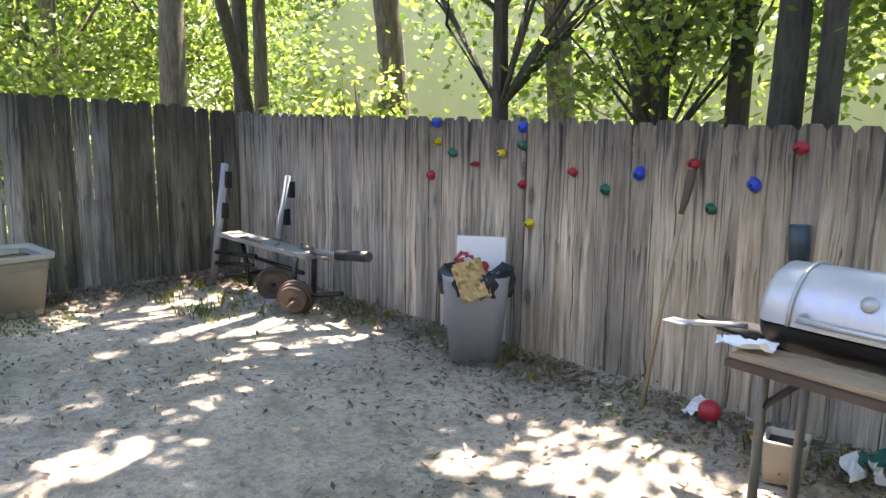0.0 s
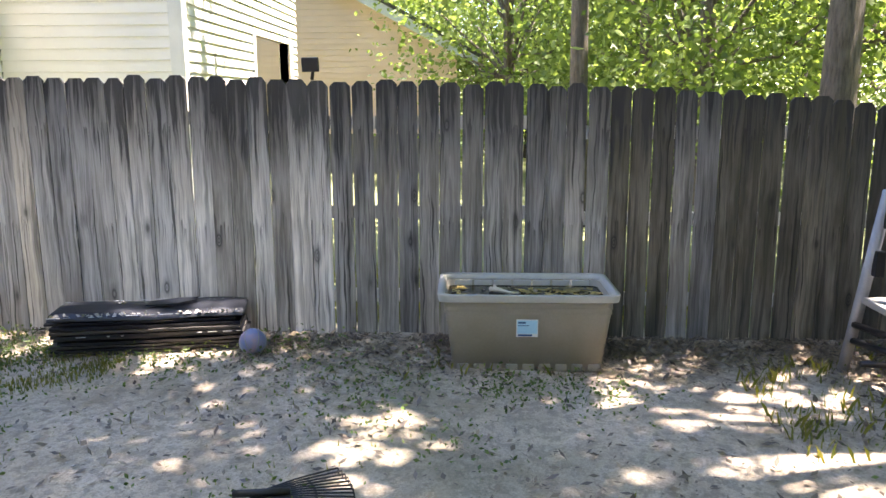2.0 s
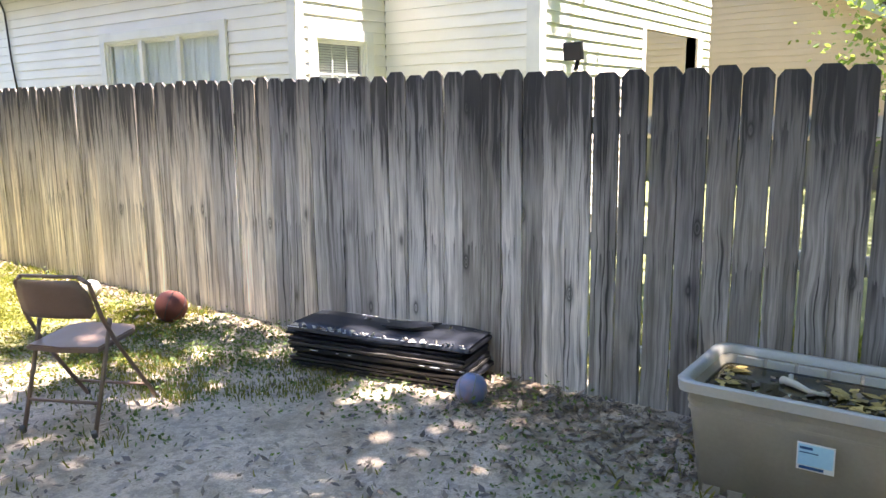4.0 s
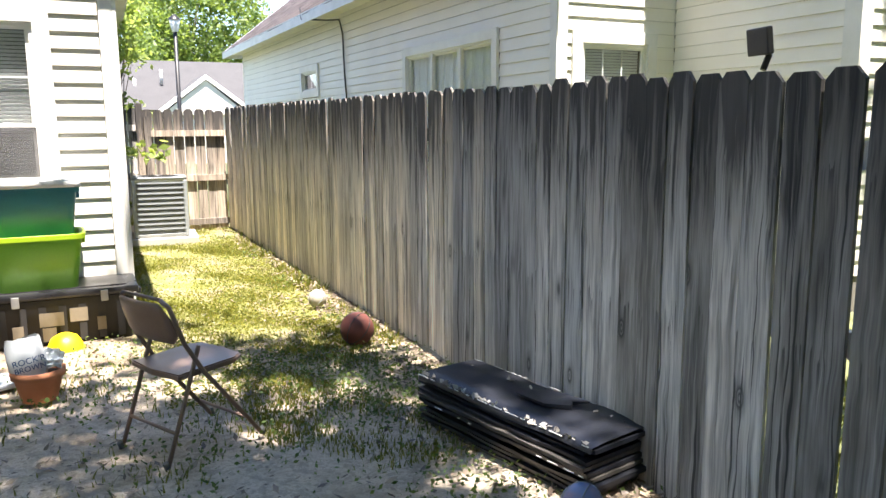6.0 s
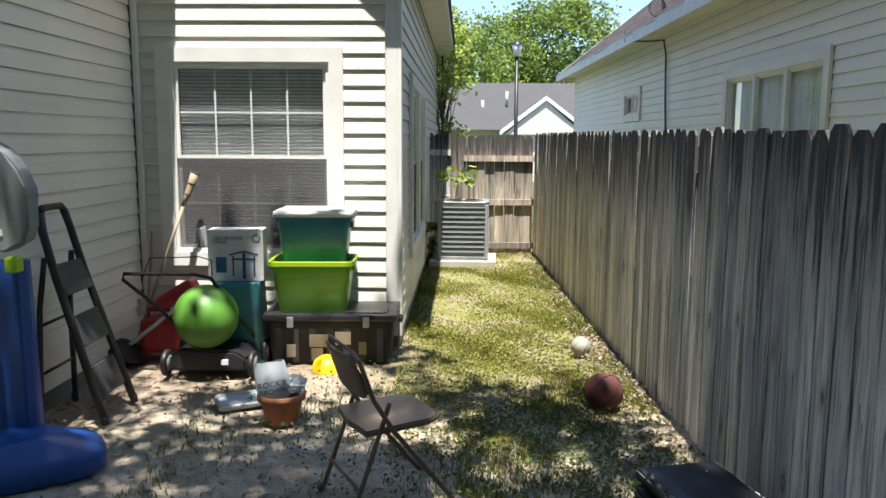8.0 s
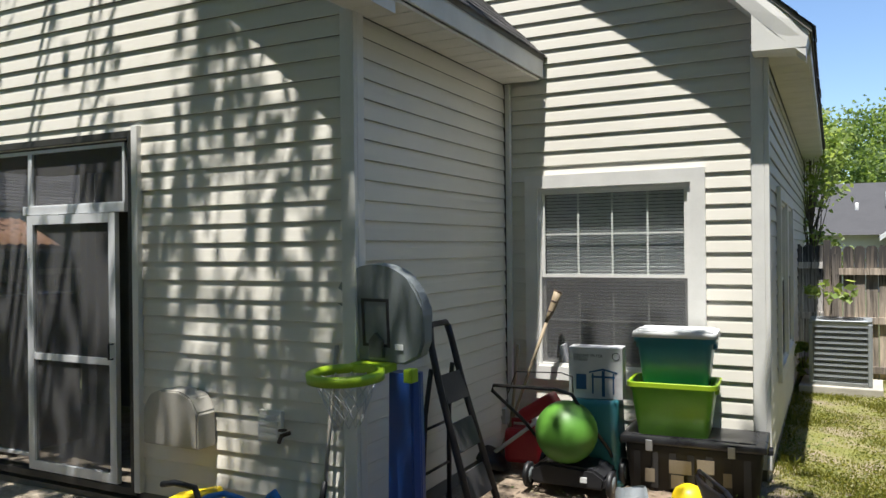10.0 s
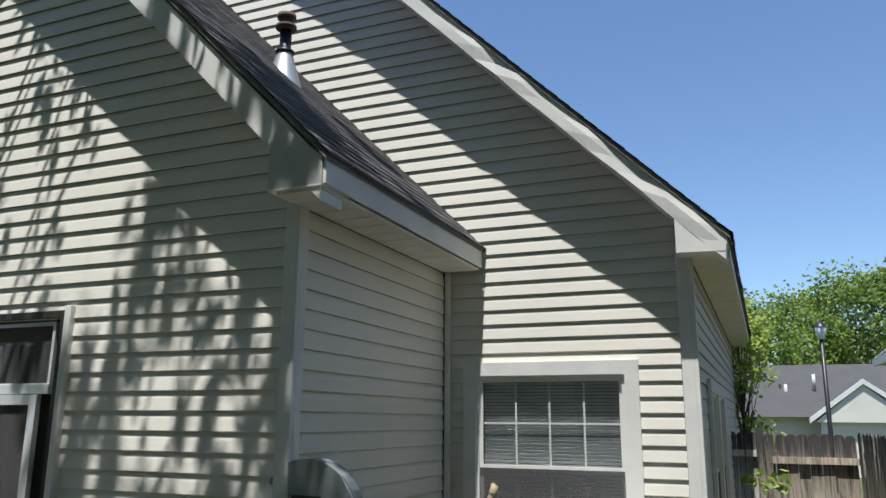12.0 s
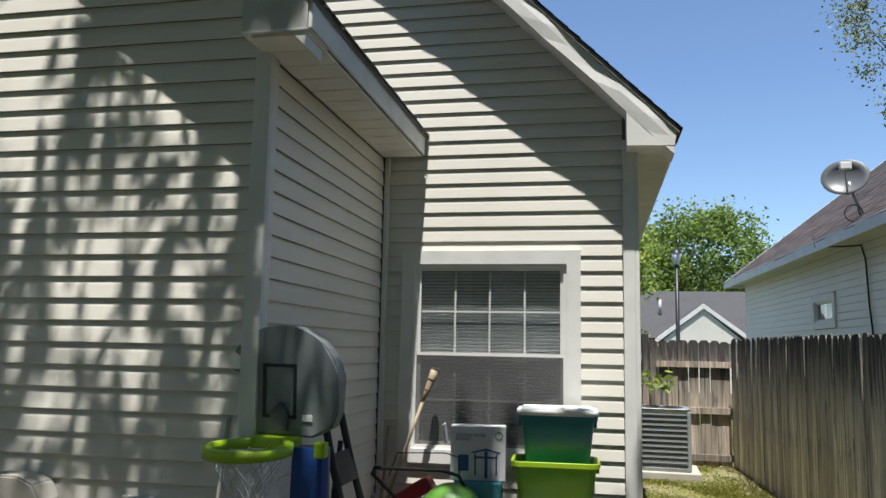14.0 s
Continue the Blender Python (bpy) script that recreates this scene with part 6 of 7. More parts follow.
t = thing("garden_tool", "long bamboo torch pole leaning on the fence", "garden torch", pose(2.14, -3.62, 0.0))
bm = bmesh.new()
tube(bm, [(0, 0, 0), (-0.02, -0.13, 0.62), (-0.05, -0.25, 1.18)], [0.014, 0.013, 0.013], 8)
part("pole", bm, BAMBOO, t)
bm = bmesh.new()
tube(bm, [(-0.04, -0.22, 1.08), (-0.05, -0.24, 1.15), (-0.055, -0.26, 1.24), (-0.06, -0.275, 1.32)], [0.014, 0.02, 0.026, 0.024], 9)
part("torch_head", bm, RUST, t)


HOLDS = ((4.19, 1.53, "b"), (4.17, 1.39, "y"), (4.01, 1.32, "g"), (3.78, 1.25, "r"), (4.24, 1.14, "r"), (3.53, 1.34, "y"), (3.35, 1.52, "b"), (3.35, 1.40, "g"), (3.34, 1.14, "r"), (3.27, 0.88, "y"), (2.93, 1.25, "r"),
         (2.68, 1.16, "g"), (2.45, 1.27, "b"), (2.11, 1.35, "r"), (1.99, 1.11, "g"), (1.76, 1.26, "b"), (1.54, 1.46, "r"))
HM = {"b": ("blue", plain("blue_resin", (0.015, 0.05, 0.42), 0.45)), "y": ("yellow", plain("yellow_resin", (0.6, 0.46, 0.01), 0.45)), "g": ("dark green", GREEN_D), "r": ("red", plain("red_resin", (0.36, 0.012, 0.03), 0.45))}
for k, (x, z, c) in enumerate(HOLDS):
    rng = np.random.default_rng(80 + k)
    bm = bmesh.new()
    wide = rng.uniform(0.028, 0.042)
    tall = rng.uniform(0.018, 0.036) if c != "b" else 0.042
    m = pose(0, 0, 0, 0, rng.uniform(-40, 40), 0)
    pts = [(1.0, 0.0), (0.98, 0.012), (0.72, 0.034), (0.35, 0.046), (0.0, 0.048)]
    lathe(bm, pts, 14, m @ pose(0, 0, 0, -90, 0, 0) @ Matrix.Diagonal((wide, tall, 1, 1)))
    for v in bm.verts:
        v.co += Vector(rng.uniform(-0.005, 0.005, 3))
    h = tagged(part("climbing_hold", bm, HM[c][1], m=pose(x, -3.972, z)), f"{HM[c][0]} plastic climbing hold bolted to the fence", "climbing hold", "climbing holds on the fence")
    bm = bmesh.new()
    lathe(bm, [(0.0, 0.053), (0.009, 0.052), (0.009, 0.046)], 8, pose(0, 0, 0, -90, 0, 0))
    part("bolt", bm, BLACK_M, h)
# the grill's chimney stack, modelled as a loose tube at the fence
bm = bmesh.new()
tube(bm, [(1.49, -3.94, 0.9), (1.50, -3.94, 1.08)], 0.05, 14)
tagged(part("grill_chimney", bm, plain("dark_blue_tube", (0.03, 0.05, 0.07), 0.4)), "dark blue-grey chimney stack of the grill, set at the fence", "tube")


def barrel_grill():
    g = thing("barbecue_grill", "silver barrel barbecue grill with wooden shelf on legs", "grill", pose(0.70, -2.97, 0, 0, 0, -6))
    bm = bmesh.new()
    n, L = 28, 0.46
    prof = [(-L - 0.05, 0.10), (-L - 0.03, 0.16), (-L, 0.185), (-L * 0.5, 0.19), (0, 0.19), (L * 0.5, 0.19), (L, 0.185), (L + 0.03, 0.16), (L + 0.05, 0.10)]
    rings = []
    for x, r in prof:
        rings.append([bm.verts.new((x, math.cos(math.pi * k / n) * r * 1.05, 0.86 + math.sin(math.pi * k / n) * r * 1.12)) for k in range(n + 1)])
    for a, b in zip(rings, rings[1:]):
        for k in range(n):
            bm.faces.new((a[k], a[k + 1], b[k + 1], b[k])).smooth = True
    bm.faces.new(rings[0])
    bm.faces.new(rings[-1][::-1])
    lid = part("lid", bm, SILVER, g, "silver painted barrel lid")
    for x in (0.36, -0.36):
        bm = bmesh.new()
        tube(bm, [(x, math.cos(math.pi * k / 16) * 0.203, 0.86 + math.sin(math.pi * k / 16) * 0.217) for k in range(17)], 0.008, 6)
        part("band", bm, STEEL, lid)
    bm = bmesh.new()
    tube(bm, [(0.3, 0.2, 0.91), (0.3, 0.25, 0.905), (-0.3, 0.25, 0.905), (-0.3, 0.2, 0.91)], 0.013, 8)
    part("handle", bm, ALU, lid)
    bm = bmesh.new()
    lathe(bm, [(0.0, 0.012), (0.026, 0.01), (0.03, 0.0)], 18, pose(0.1, 0.165, 0.99, -62, 0, 0))
    part("thermometer", bm, STEEL, lid)
    bm = bmesh.new()
    rings = []
    for x, r in prof:
        rings.append([bm.verts.new((x, math.cos(math.pi * k / n) * r, 0.85 - math.sin(math.pi * k / n) * r * 0.7)) for k in range(n + 1)])
    for a, b in zip(rings, rings[1:]):
        for k in range(n):
            bm.faces.new((a[k], a[k + 1], b[k + 1], b[k])).smooth = True
    bm.faces.new(rings[0])
    bm.faces.new(rings[-1][::-1])
    part("firebox", bm, BLACK_M, g)
    for k in range(3):
        bm = bmesh.new()
        box(bm, -0.58, 0.47, 0.20 + k * 0.062, 0.256 + k * 0.062, 0.745, 0.765, bev=0.003)
        part("shelf_slat", bm, plain("pale_wood", (0.36, 0.27, 0.18), 0.7, dirt=0.5), g)
    bm = bmesh.new()
    box(bm, -0.58, 0.48, 0.16, 0.40, 0.715, 0.742)
    part("shelf_frame", bm, RUST, g)
    for x in (0.46, -0.55):
        for y in (0.14, -0.2):
            bm = bmesh.new()
            tube(bm, [(x, y, 0.74), (x + 0.01, y, 0.0)], 0.02, 8)
            part("leg", bm, plain("dull_grey_leg", (0.2, 0.19, 0.18), 0.5, 0.4), g)
    bm = bmesh.new()
    tube(bm, [(0.46, 0.14, 0.5), (0.3, 0.14, 0.66), (0.2, 0.14, 0.72)], 0.015, 6)
    tube(bm, [(0.46, -0.1, 0.70), (0.46, 0.14, 0.72)], 0.014, 6)
    part("brace", bm, BLACK_M, g)
    bm = bmesh.new()
    prism(bm, [(0.55, -0.08), (0.74, -0.04), (0.92, 0.08), (0.74, 0.12), (0.55, 0.14)], 0.0, 0.014, pose(0, 0.0, 0.745, -90, 0, 0) @ Matrix.Diagonal((1, 1, -1, 1)))
    part("side_shelf", bm, BLACK_M, g)
    bm = bmesh.new()
    tube(bm, [(0.6, 0.05, 0.78), (0.78, 0.1, 0.76), (0.9, 0.13, 0.745)], 0.012, 6)
    box(bm, 0.82, 0.93, 0.08, 0.16, 0.742, 0.75)
    part("spatula", bm, STEEL, g)
    bm = bmesh.new()
    crumpled(bm, 0.2, 0.16, pose(0.48, 0.22, 0.775, -80, 0, 20), 77, 0.02)
    part("cloth", bm, FOAM, g, "white rag on the shelf")
    return g


barrel_grill()

t = thing("planter", "square beige plastic planter with dark soil", "planter", pose(1.25, -3.37, 0, 0, 0, 15))
bm = bmesh.new()
tub(bm, 0.19, 0.19, 0.2, 0.82, 0.015, 0.012)
part("pot", bm, plain("beige_pot", (0.42, 0.37, 0.3), 0.6, dirt=0.4), t)
bm = bmesh.new()
tub(bm, 0.155, 0.155, 0.004, 1.0, 0.01, 0.003, z0=0.165)
part("soil", bm, BLACK, t)
rng = np.random.default_rng(90)
for k in range(7):
    bm = bmesh.new()
    crumpled(bm, rng.uniform(0.08, 0.16), rng.uniform(0.06, 0.14), pose(0, 0, 0.0, rng.uniform(-70, -20), rng.uniform(-20, 20), rng.uniform(0, 360)), 91 + k, 0.02, 5, 5)
    lab, mt = (("crumpled pale scrap of plastic in the litter", WHITE_P), ("torn brown cardboard scrap in the litter", KRAFT), ("crumpled green plastic scrap in the litter", GREEN_D))[k % 3]
    tagged(part("litter_scrap", bm, mt, m=pose(rng.uniform(0.85, 1.9), -3.75 + rng.uniform(0, 0.3), 0.04)), lab, "litter", "scraps by the fence")


# ---- chair ----
def folding_chair():
    c = thing("folding_chair", "old brown metal folding chair on patchy grass", "chair", pose(5.36, 1.95, 0.0, 0, 0, 27))
    # x: forward from the backrest towards the seat's front, y: across
    bm = bmesh.new()
    pts = [(-0.19, -0.2), (0.14, -0.2), (0.2, -0.16), (0.215, 0.0), (0.2, 0.16), (0.14, 0.2), (-0.19, 0.2), (-0.205, 0.0)]
    a = [bm.verts.new((x, y, 0.43 + (0.012 if x > 0 else 0))) for x, y in pts]
    b = [bm.verts.new((x * 0.99, y * 0.99, 0.398 + (0.012 if x > 0 else 0))) for x, y in pts]
    bm.faces.new(a)
    bm.faces.new(b[::-1])
    for i in range(8):
        bm.faces.new((a[i], b[i], b[(i + 1) % 8], a[(i + 1) % 8]))
    bmesh.ops.bevel(bm, geom=[e for e in bm.edges if abs(e.verts[0].co.z - e.verts[1].co.z) < 0.02], offset=0.008, segments=2, affect="EDGES")
    part("seat", bm, CHAIR, c, "worn brown steel seat")
    bm = bmesh.new()
    rows = []
    for j in range(7):
        s = j / 6
        z = 0.58 + 0.2 * s
        half = 0.195 - (0.03 if j in (0,) else 0) - 0.05 * max(0, s - 0.6) ** 1.0 * 2
        rows.append([bm.verts.new((-0.16 - 0.07 * s - 0.025 * (1 - (y / 0.2) ** 2), y, z)) for y in np.linspace(-half, half, 9)])
    for p, q in zip(rows, rows[1:]):
        for i in range(8):
            bm.faces.new((p[i], p[i + 1], q[i + 1], q[i])).smooth = True
    ob = part("backrest", bm, CHAIR, c)
    sol = ob.modifiers.new("thick", "SOLIDIFY")
    sol.thickness = 0.016
    for y in (-0.215, 0.215):
        bm = bmesh.new()
        tube(bm, [(0.27, y, 0.0), (-0.06, y, 0.42), (-0.155, y * 0.98, 0.58), (-0.215, y * 0.93, 0.76), (-0.232, y * 0.72, 0.795)], 0.0115, 8)
        part("front_leg", bm, CHAIR, c)
        bm = bmesh.new()
        tube(bm, [(-0.27, y * 0.92, 0.0), (-0.17, y * 0.92, 0.27), (-0.08, y * 0.92, 0.52), (-0.07, y * 0.92, 0.55)], 0.0115, 8)
        part("rear_leg", bm, CHAIR, c)
        for x in (0.275, -0.273):
            bm = bmesh.new()
            tube(bm, [(x, y * (1 if x > 0 else 0.92), -0.002), (x - 0.01, y * (1 if x > 0 else 0.92), 0.03)], 0.0145, 8)
            part("foot_cap", bm, plain("grey_rubber", (0.1, 0.1, 0.1), 0.8), c)
    for (x, z, w) in ((0.2, 0.1, 0.215), (-0.215, 0.15, 0.2), (-0.23, 0.795, 0.155)):
        bm = bmesh.new()
        tube(bm, [(x, -w, z), (x, w, z)], 0.009, 8)
        part("crossbar", bm, CHAIR, c)


folding_chair()

# ---- pot with mulch bag ----
t = thing("flower_pot", "terracotta pot standing on bare soil", "plant pot", pose(4.63, 2.96, 0) @ Matrix.Scale(0.84, 4))
bm = bmesh.new()
lathe(bm, [(0.0, 0.0), (0.115, 0.0), (0.155, 0.17), (0.175, 0.172), (0.178, 0.222), (0.16, 0.224), (0.14, 0.17), (0.1, 0.05), (0.0, 0.05)], 30)
part("pot", bm, TERRA, t)
bm = bmesh.new()
lathe(bm, [(0.0, 0.185), (0.08, 0.19), (0.145, 0.18)], 20)
part("soil", bm, plain("dark_soil", (0.05, 0.04, 0.03), 0.95), t)


def mulch_bag():
    t = thing("mulch_bag", "half-empty white plastic bag stuffed in the pot", "plastic bag", pose(4.59, 2.95, 0.145, 0, -6, 10))
    bm = bmesh.new()
    rng = np.random.default_rng(95)
    rings = []
    for z, a, b in ((0.0, 0.09, 0.05), (0.06, 0.105, 0.06), (0.13, 0.1, 0.045), (0.2, 0.098, 0.02), (0.235, 0.095, 0.008)):
        rings.append([bm.verts.new((a * math.cos(k * math.tau / 18) * (1 + rng.uniform(-0.06, 0.06)), b * math.sin(k * math.tau / 18) * (1 + rng.uniform(-0.2, 0.2)), z + rng.uniform(-0.012, 0.012))) for k in range(18)])
    for p, q in zip(rings, rings[1:]):
        for k in range(18):
            bm.faces.new((p[k], p[(k + 1) % 18], q[(k + 1) % 18], q[k])).smooth = True
    part("bag", bm, MULCH_BAG, t)
    bm = bmesh.new()
    crumpled(bm, 0.16, 0.12, pose(0.12, -0.03, 0.03, -35, 25, 20), 96, 0.025)
    part("bag_fold", bm, MULCH_BAG, t)
    for txt, z, s in (("ROCK'R", 0.098, 0.05), ("BROWN", 0.055, 0.045)):
        cu = bpy.data.curves.new("lettering", "FONT")
        cu.body, cu.size, cu.align_x = txt, s, "CENTER"
        cu.extrude = 0.0006
        ob = new("lettering", cu)
        ob.data.materials.append(INK_B)
        me = bpy.data.meshes.new_from_object(ob)
        bpy.data.objects.remove(ob)
        ob = new("lettering", me)
        ob.parent = t
        ob.matrix_basis = pose(0.005, -0.072, z, 84, 0, 8)


mulch_bag()
t = thing("plastic_lid", "pale grey plastic lid flat on the soil", "lid", pose(4.32, 3.28, 0.012, 0, 0, 25))
bm = bmesh.new()
tub(bm, 0.36, 0.26, 0.03, 1.05, 0.04, 0.012)
part("lid", bm, plain("pale_grey_lid", (0.42, 0.46, 0.5), 0.5), t)

# ---- stacked boxes under the window ----
def at_house(u, v, z=0.0, r=0.0):
    return HOUSE @ pose(u, v, z, 0, 0, r)


TRUNK = plain("dull_black_plastic", (0.010, 0.010, 0.011), 0.65, dirt=0.5, dark=(0.05, 0.045, 0.04))


def deck_box():
    t = thing("black_storage_trunk", "black plastic trunk with latches, labels peeling", "storage trunk", at_house(-0.42, -0.33, 0, 2))
    bm = bmesh.new()
    tub(bm, 0.98, 0.5, 0.36, 0.93, 0.05, 0.012)
    part("body", bm, TRUNK, t)
    for k in range(7):
        bm = bmesh.new()
        box(bm, -0.42 + k * 0.13, -0.37 + k * 0.13, -0.25, -0.225, 0.03, 0.30)
        part("rib", bm, TRUNK, t)
    bm = bmesh.new()
    box(bm, -0.52, 0.52, -0.27, 0.27, 0.352, 0.405, bev=0.016)
    box(bm, -0.44, 0.44, -0.2, 0.2, 0.4, 0.412, bev=0.005)
    lid = part("lid", bm, plain("scuffed_black_lid", (0.018, 0.018, 0.02), 0.3, dirt=0.5, dark=(0.05, 0.05, 0.05)), t)
    for x in (-0.3, 0.28):
        bm = bmesh.new()
        box(bm, x - 0.025, x + 0.025, -0.288, -0.268, 0.31, 0.39, bev=0.005)
        part("latch", bm, STEEL, t)
    for x, z, w in ((-0.08, 0.2, 0.16), (0.1, 0.22, 0.12), (0.25, 0.14, 0.06), (-0.1, 0.09, 0.09), (-0.3, 0.12, 0.07)):
        bm = bmesh.new()
        box(bm, x - w / 2, x + w / 2, -0.254, -0.2505, z - 0.05, z + 0.05)
        part("paper_label", bm, plain("faded_label", (0.24, 0.2, 0.14), 0.8, dirt=0.6), t)
    for x in (-0.53, 0.53):
        bm = bmesh.new()
        box(bm, x - 0.02, x + 0.02, -0.06, 0.06, 0.3, 0.34, bev=0.008)
        part("handle", bm, BLACK, t)


deck_box()


def bin_tub(name, label, u, v, z, wx, wy, h, mat, rim, lid=None, lidlabel=""):
    t = thing(name, label, "storage box", at_house(u, v, z, 3), "stacked storage boxes")
    bm = bmesh.new()
    tub(bm, wx, wy, h, 0.82, 0.055, 0.008)
    part("body", bm, mat, t)
    bm = bmesh.new()
    tub(bm, wx + 0.045, wy + 0.045, 0.035, 0.985, 0.065, 0.026, z0=h - 0.035)
    bmesh.ops.delete(bm, geom=[f for f in bm.faces if len(f.verts) > 4], context="FACES")
    part("rim", bm, rim, t)
    for s in (-1, 1):
        bm = bmesh.new()
        box(bm, s * wx * 0.5 - 0.018, s * wx * 0.5 + 0.018, -0.07, 0.07, h * 0.78, h * 0.9, bev=0.008)
        part("handle", bm, rim, t)
    if lid:
        bm = bmesh.new()
        tub(bm, wx + 0.05, wy + 0.05, 0.04, 1.03, 0.07, 0.004, z0=h + 0.001)
        box(bm, -wx / 2 + 0.01, wx / 2 - 0.01, -wy / 2 + 0.01, wy / 2 - 0.01, h + 0.03, h + 0.056, bev=0.014)
        part("lid", bm, lid, t, lidlabel)


bin_tub("lime_storage_tub", "lime green plastic tub on the black trunk", -0.565, -0.36, 0.413, 0.62, 0.42, 0.40, LIME, LIME_R)
bin_tub("teal_storage_tub", "dark teal tub with white lid in the lime tub", -0.55, -0.34, 0.73, 0.56, 0.38, 0.42, TEAL, TEAL, WHITE_P, "white snap-on lid")

t = thing("aqua_bin", "aqua blue plastic bin upside down by the wall", "bin", at_house(-1.15, -0.42, 0, 4))
bm = bmesh.new()
tub(bm, 0.36, 0.34, 0.63, 1.12, 0.07, 0.008, z0=0.02)
box(bm, -0.17, 0.17, -0.16, 0.16, 0.62, 0.645, bev=0.01)
part("body", bm, TEAL_L, t)
bm = bmesh.new()
tub(bm, 0.44, 0.41, 0.04, 1.0, 0.08, 0.012, z0=0.0)
part("rim", bm, TEAL_L, t)


def fryer_box():
    t = thing("cardboard_box", "grey printed appliance carton standing on the bin", "box", at_house(-1.15, -0.43, 0.648, 6))
    bm = bmesh.new()
    box(bm, -0.21, 0.21, -0.10, 0.10, 0.0, 0.40, bev=0.004)
    part("carton", bm, CARD, t)
    bm = bmesh.new()
    box(bm, -0.218, -0.205, -0.10, 0.10, 0.30, 0.44, Matrix.Rotation(radians(-8), 4, "Y"))
    part("open_flap", bm, CARD, t)
    bm = bmesh.new()
    for x in (-0.02, 0.14):
        box(bm, x - 0.006, x + 0.006, -0.1035, -0.1008, 0.04, 0.2)
    box(bm, 0.05, 0.074, -0.1035, -0.1008, 0.02, 0.22)
    prism(bm, [(-0.05, 0.2), (0.06, 0.225), (0.17, 0.2), (0.17, 0.212), (0.06, 0.24), (-0.05, 0.212)], -0.1035, -0.1008)
    box(bm, -0.03, 0.15, -0.1035, -0.1008, 0.165, 0.18)
    box(bm, -0.15, -0.07, -0.1035, -0.1008, 0.07, 0.19)
    part("picture", bm, INK_B, t, "printed drawing of a stand")
    bm = bmesh.new()
    tube(bm, [(0.16 + 0.028 * math.cos(a * math.tau / 20), -0.1015, 0.335 + 0.028 * math.sin(a * math.tau / 20)) for a in range(21)], 0.003, 5)
    part("round_mark", bm, INK, t)
    for txt, z in (("DELUXE FRYER", 0.325), ("STAND", 0.295)):
        cu = bpy.data.curves.new("lettering", "FONT")
        cu.body, cu.size, cu.extrude = txt, 0.034, 0.0006
        ob = new("lettering", cu)
        ob.data.materials.append(INK)
        me = bpy.data.meshes.new_from_object(ob)
        bpy.data.objects.remove(ob)
        ob = new("lettering", me)
        ob.parent = t
        ob.matrix_basis = pose(-0.17, -0.1018, z, 90, 0, 0)


fryer_box()


def lawn_mower():
    t = thing("lawn_mower", "black push mower with folding tube handle", "lawn mower", at_house(-1.25, -0.72, 0))
    bm = bmesh.new()
    prism(bm, [(-0.29, 0.05), (0.27, 0.05), (0.29, 0.14), (0.2, 0.2), (-0.2, 0.22), (-0.29, 0.16)], -0.2, 0.25)
    bmesh.ops.bevel(bm, geom=bm.edges[:], offset=0.02, segments=2, affect="EDGES")
    part("deck", bm, BLACK, t)
    bm = bmesh.new()
    lathe(bm, [(0.0, 0.30), (0.1, 0.29), (0.14, 0.2), (0.14, 0.16)], 18, pose(-0.05, 0.1, 0))
    part("engine", bm, BLACK_M, t)
    bm = bmesh.new()
    box(bm, 0.1, 0.15, -0.21, -0.2005, 0.1, 0.14)
    part("decal", bm, WHITE_P, t)
    for x, y in ((0.32, -0.16), (0.32, 0.22), (-0.32, -0.16), (-0.32, 0.22)):
        bm = bmesh.new()
        lathe(bm, [(0.05, -0.02), (0.085, -0.022), (0.098, -0.012), (0.098, 0.012), (0.085, 0.022), (0.05, 0.02)], 22, pose(x, y, 0.098, 0, 90, 0))
        w = part("wheel", bm, BLACK, t)
        bm = bmesh.new()
        lathe(bm, [(0.0, -0.024), (0.05, -0.021), (0.07, -0.02), (0.07, 0.02), (0.0, 0.024)], 14, pose(x, y, 0.098, 0, 90, 0))
        part("hub", bm, GREY_P, w)
    bm = bmesh.new()
    tube(bm, [(-0.26, 0.15, 0.2), (-0.42, -0.02, 0.48), (-0.62, -0.16, 0.72), (-0.60, -0.18, 0.765), (-0.1, -0.16, 0.765), (0.02, -0.13, 0.73), (0.12, -0.05, 0.52), (0.24, 0.1, 0.28), (0.25, 0.15, 0.2)], 0.0135, 8)
    part("handle", bm, BLACK_M, t)
    bm = bmesh.new()
    tube(bm, [(-0.5, -0.12, 0.70), (-0.46, -0.05, 0.86), (-0.1, -0.02, 0.87), (0.0, -0.05, 0.85), (0.02, -0.1, 0.74)], 0.005, 6)
    part("bail", bm, BLACK_M, t)


lawn_mower()

t = thing("gas_can", "red plastic fuel can on the ground", "fuel can", at_house(-1.80, -0.34, 0.04, 8))
bm = bmesh.new()
box(bm, -0.16, 0.16, -0.12, 0.12, 0.0, 0.28, bev=0.04)
part("body", bm, RED, t)
bm = bmesh.new()
tube(bm, [(-0.12, 0, 0.26), (-0.11, 0, 0.34), (0.04, 0, 0.34), (0.06, 0, 0.27)], 0.02, 8)
part("handle", bm, RED, t)
t = thing("string_trimmer", "red and black string trimmer with pale shaft", "trimmer", at_house(-1.66, -0.42, 0))
bm = bmesh.new()
tube(bm, [(-0.36, -0.1, 0.12), (0.02, 0.0, 0.42), (0.2, 0.05, 0.57)], 0.017, 8)
part("shaft", bm, WHITE_P, t)
bm = bmesh.new()
box(bm, -0.17, 0.17, -0.09, 0.09, -0.06, 0.06, pose(-0.02, 0.1, 0.50, 0, -32, 0), bev=0.035)
part("motor_housing", bm, RED, t)
bm = bmesh.new()
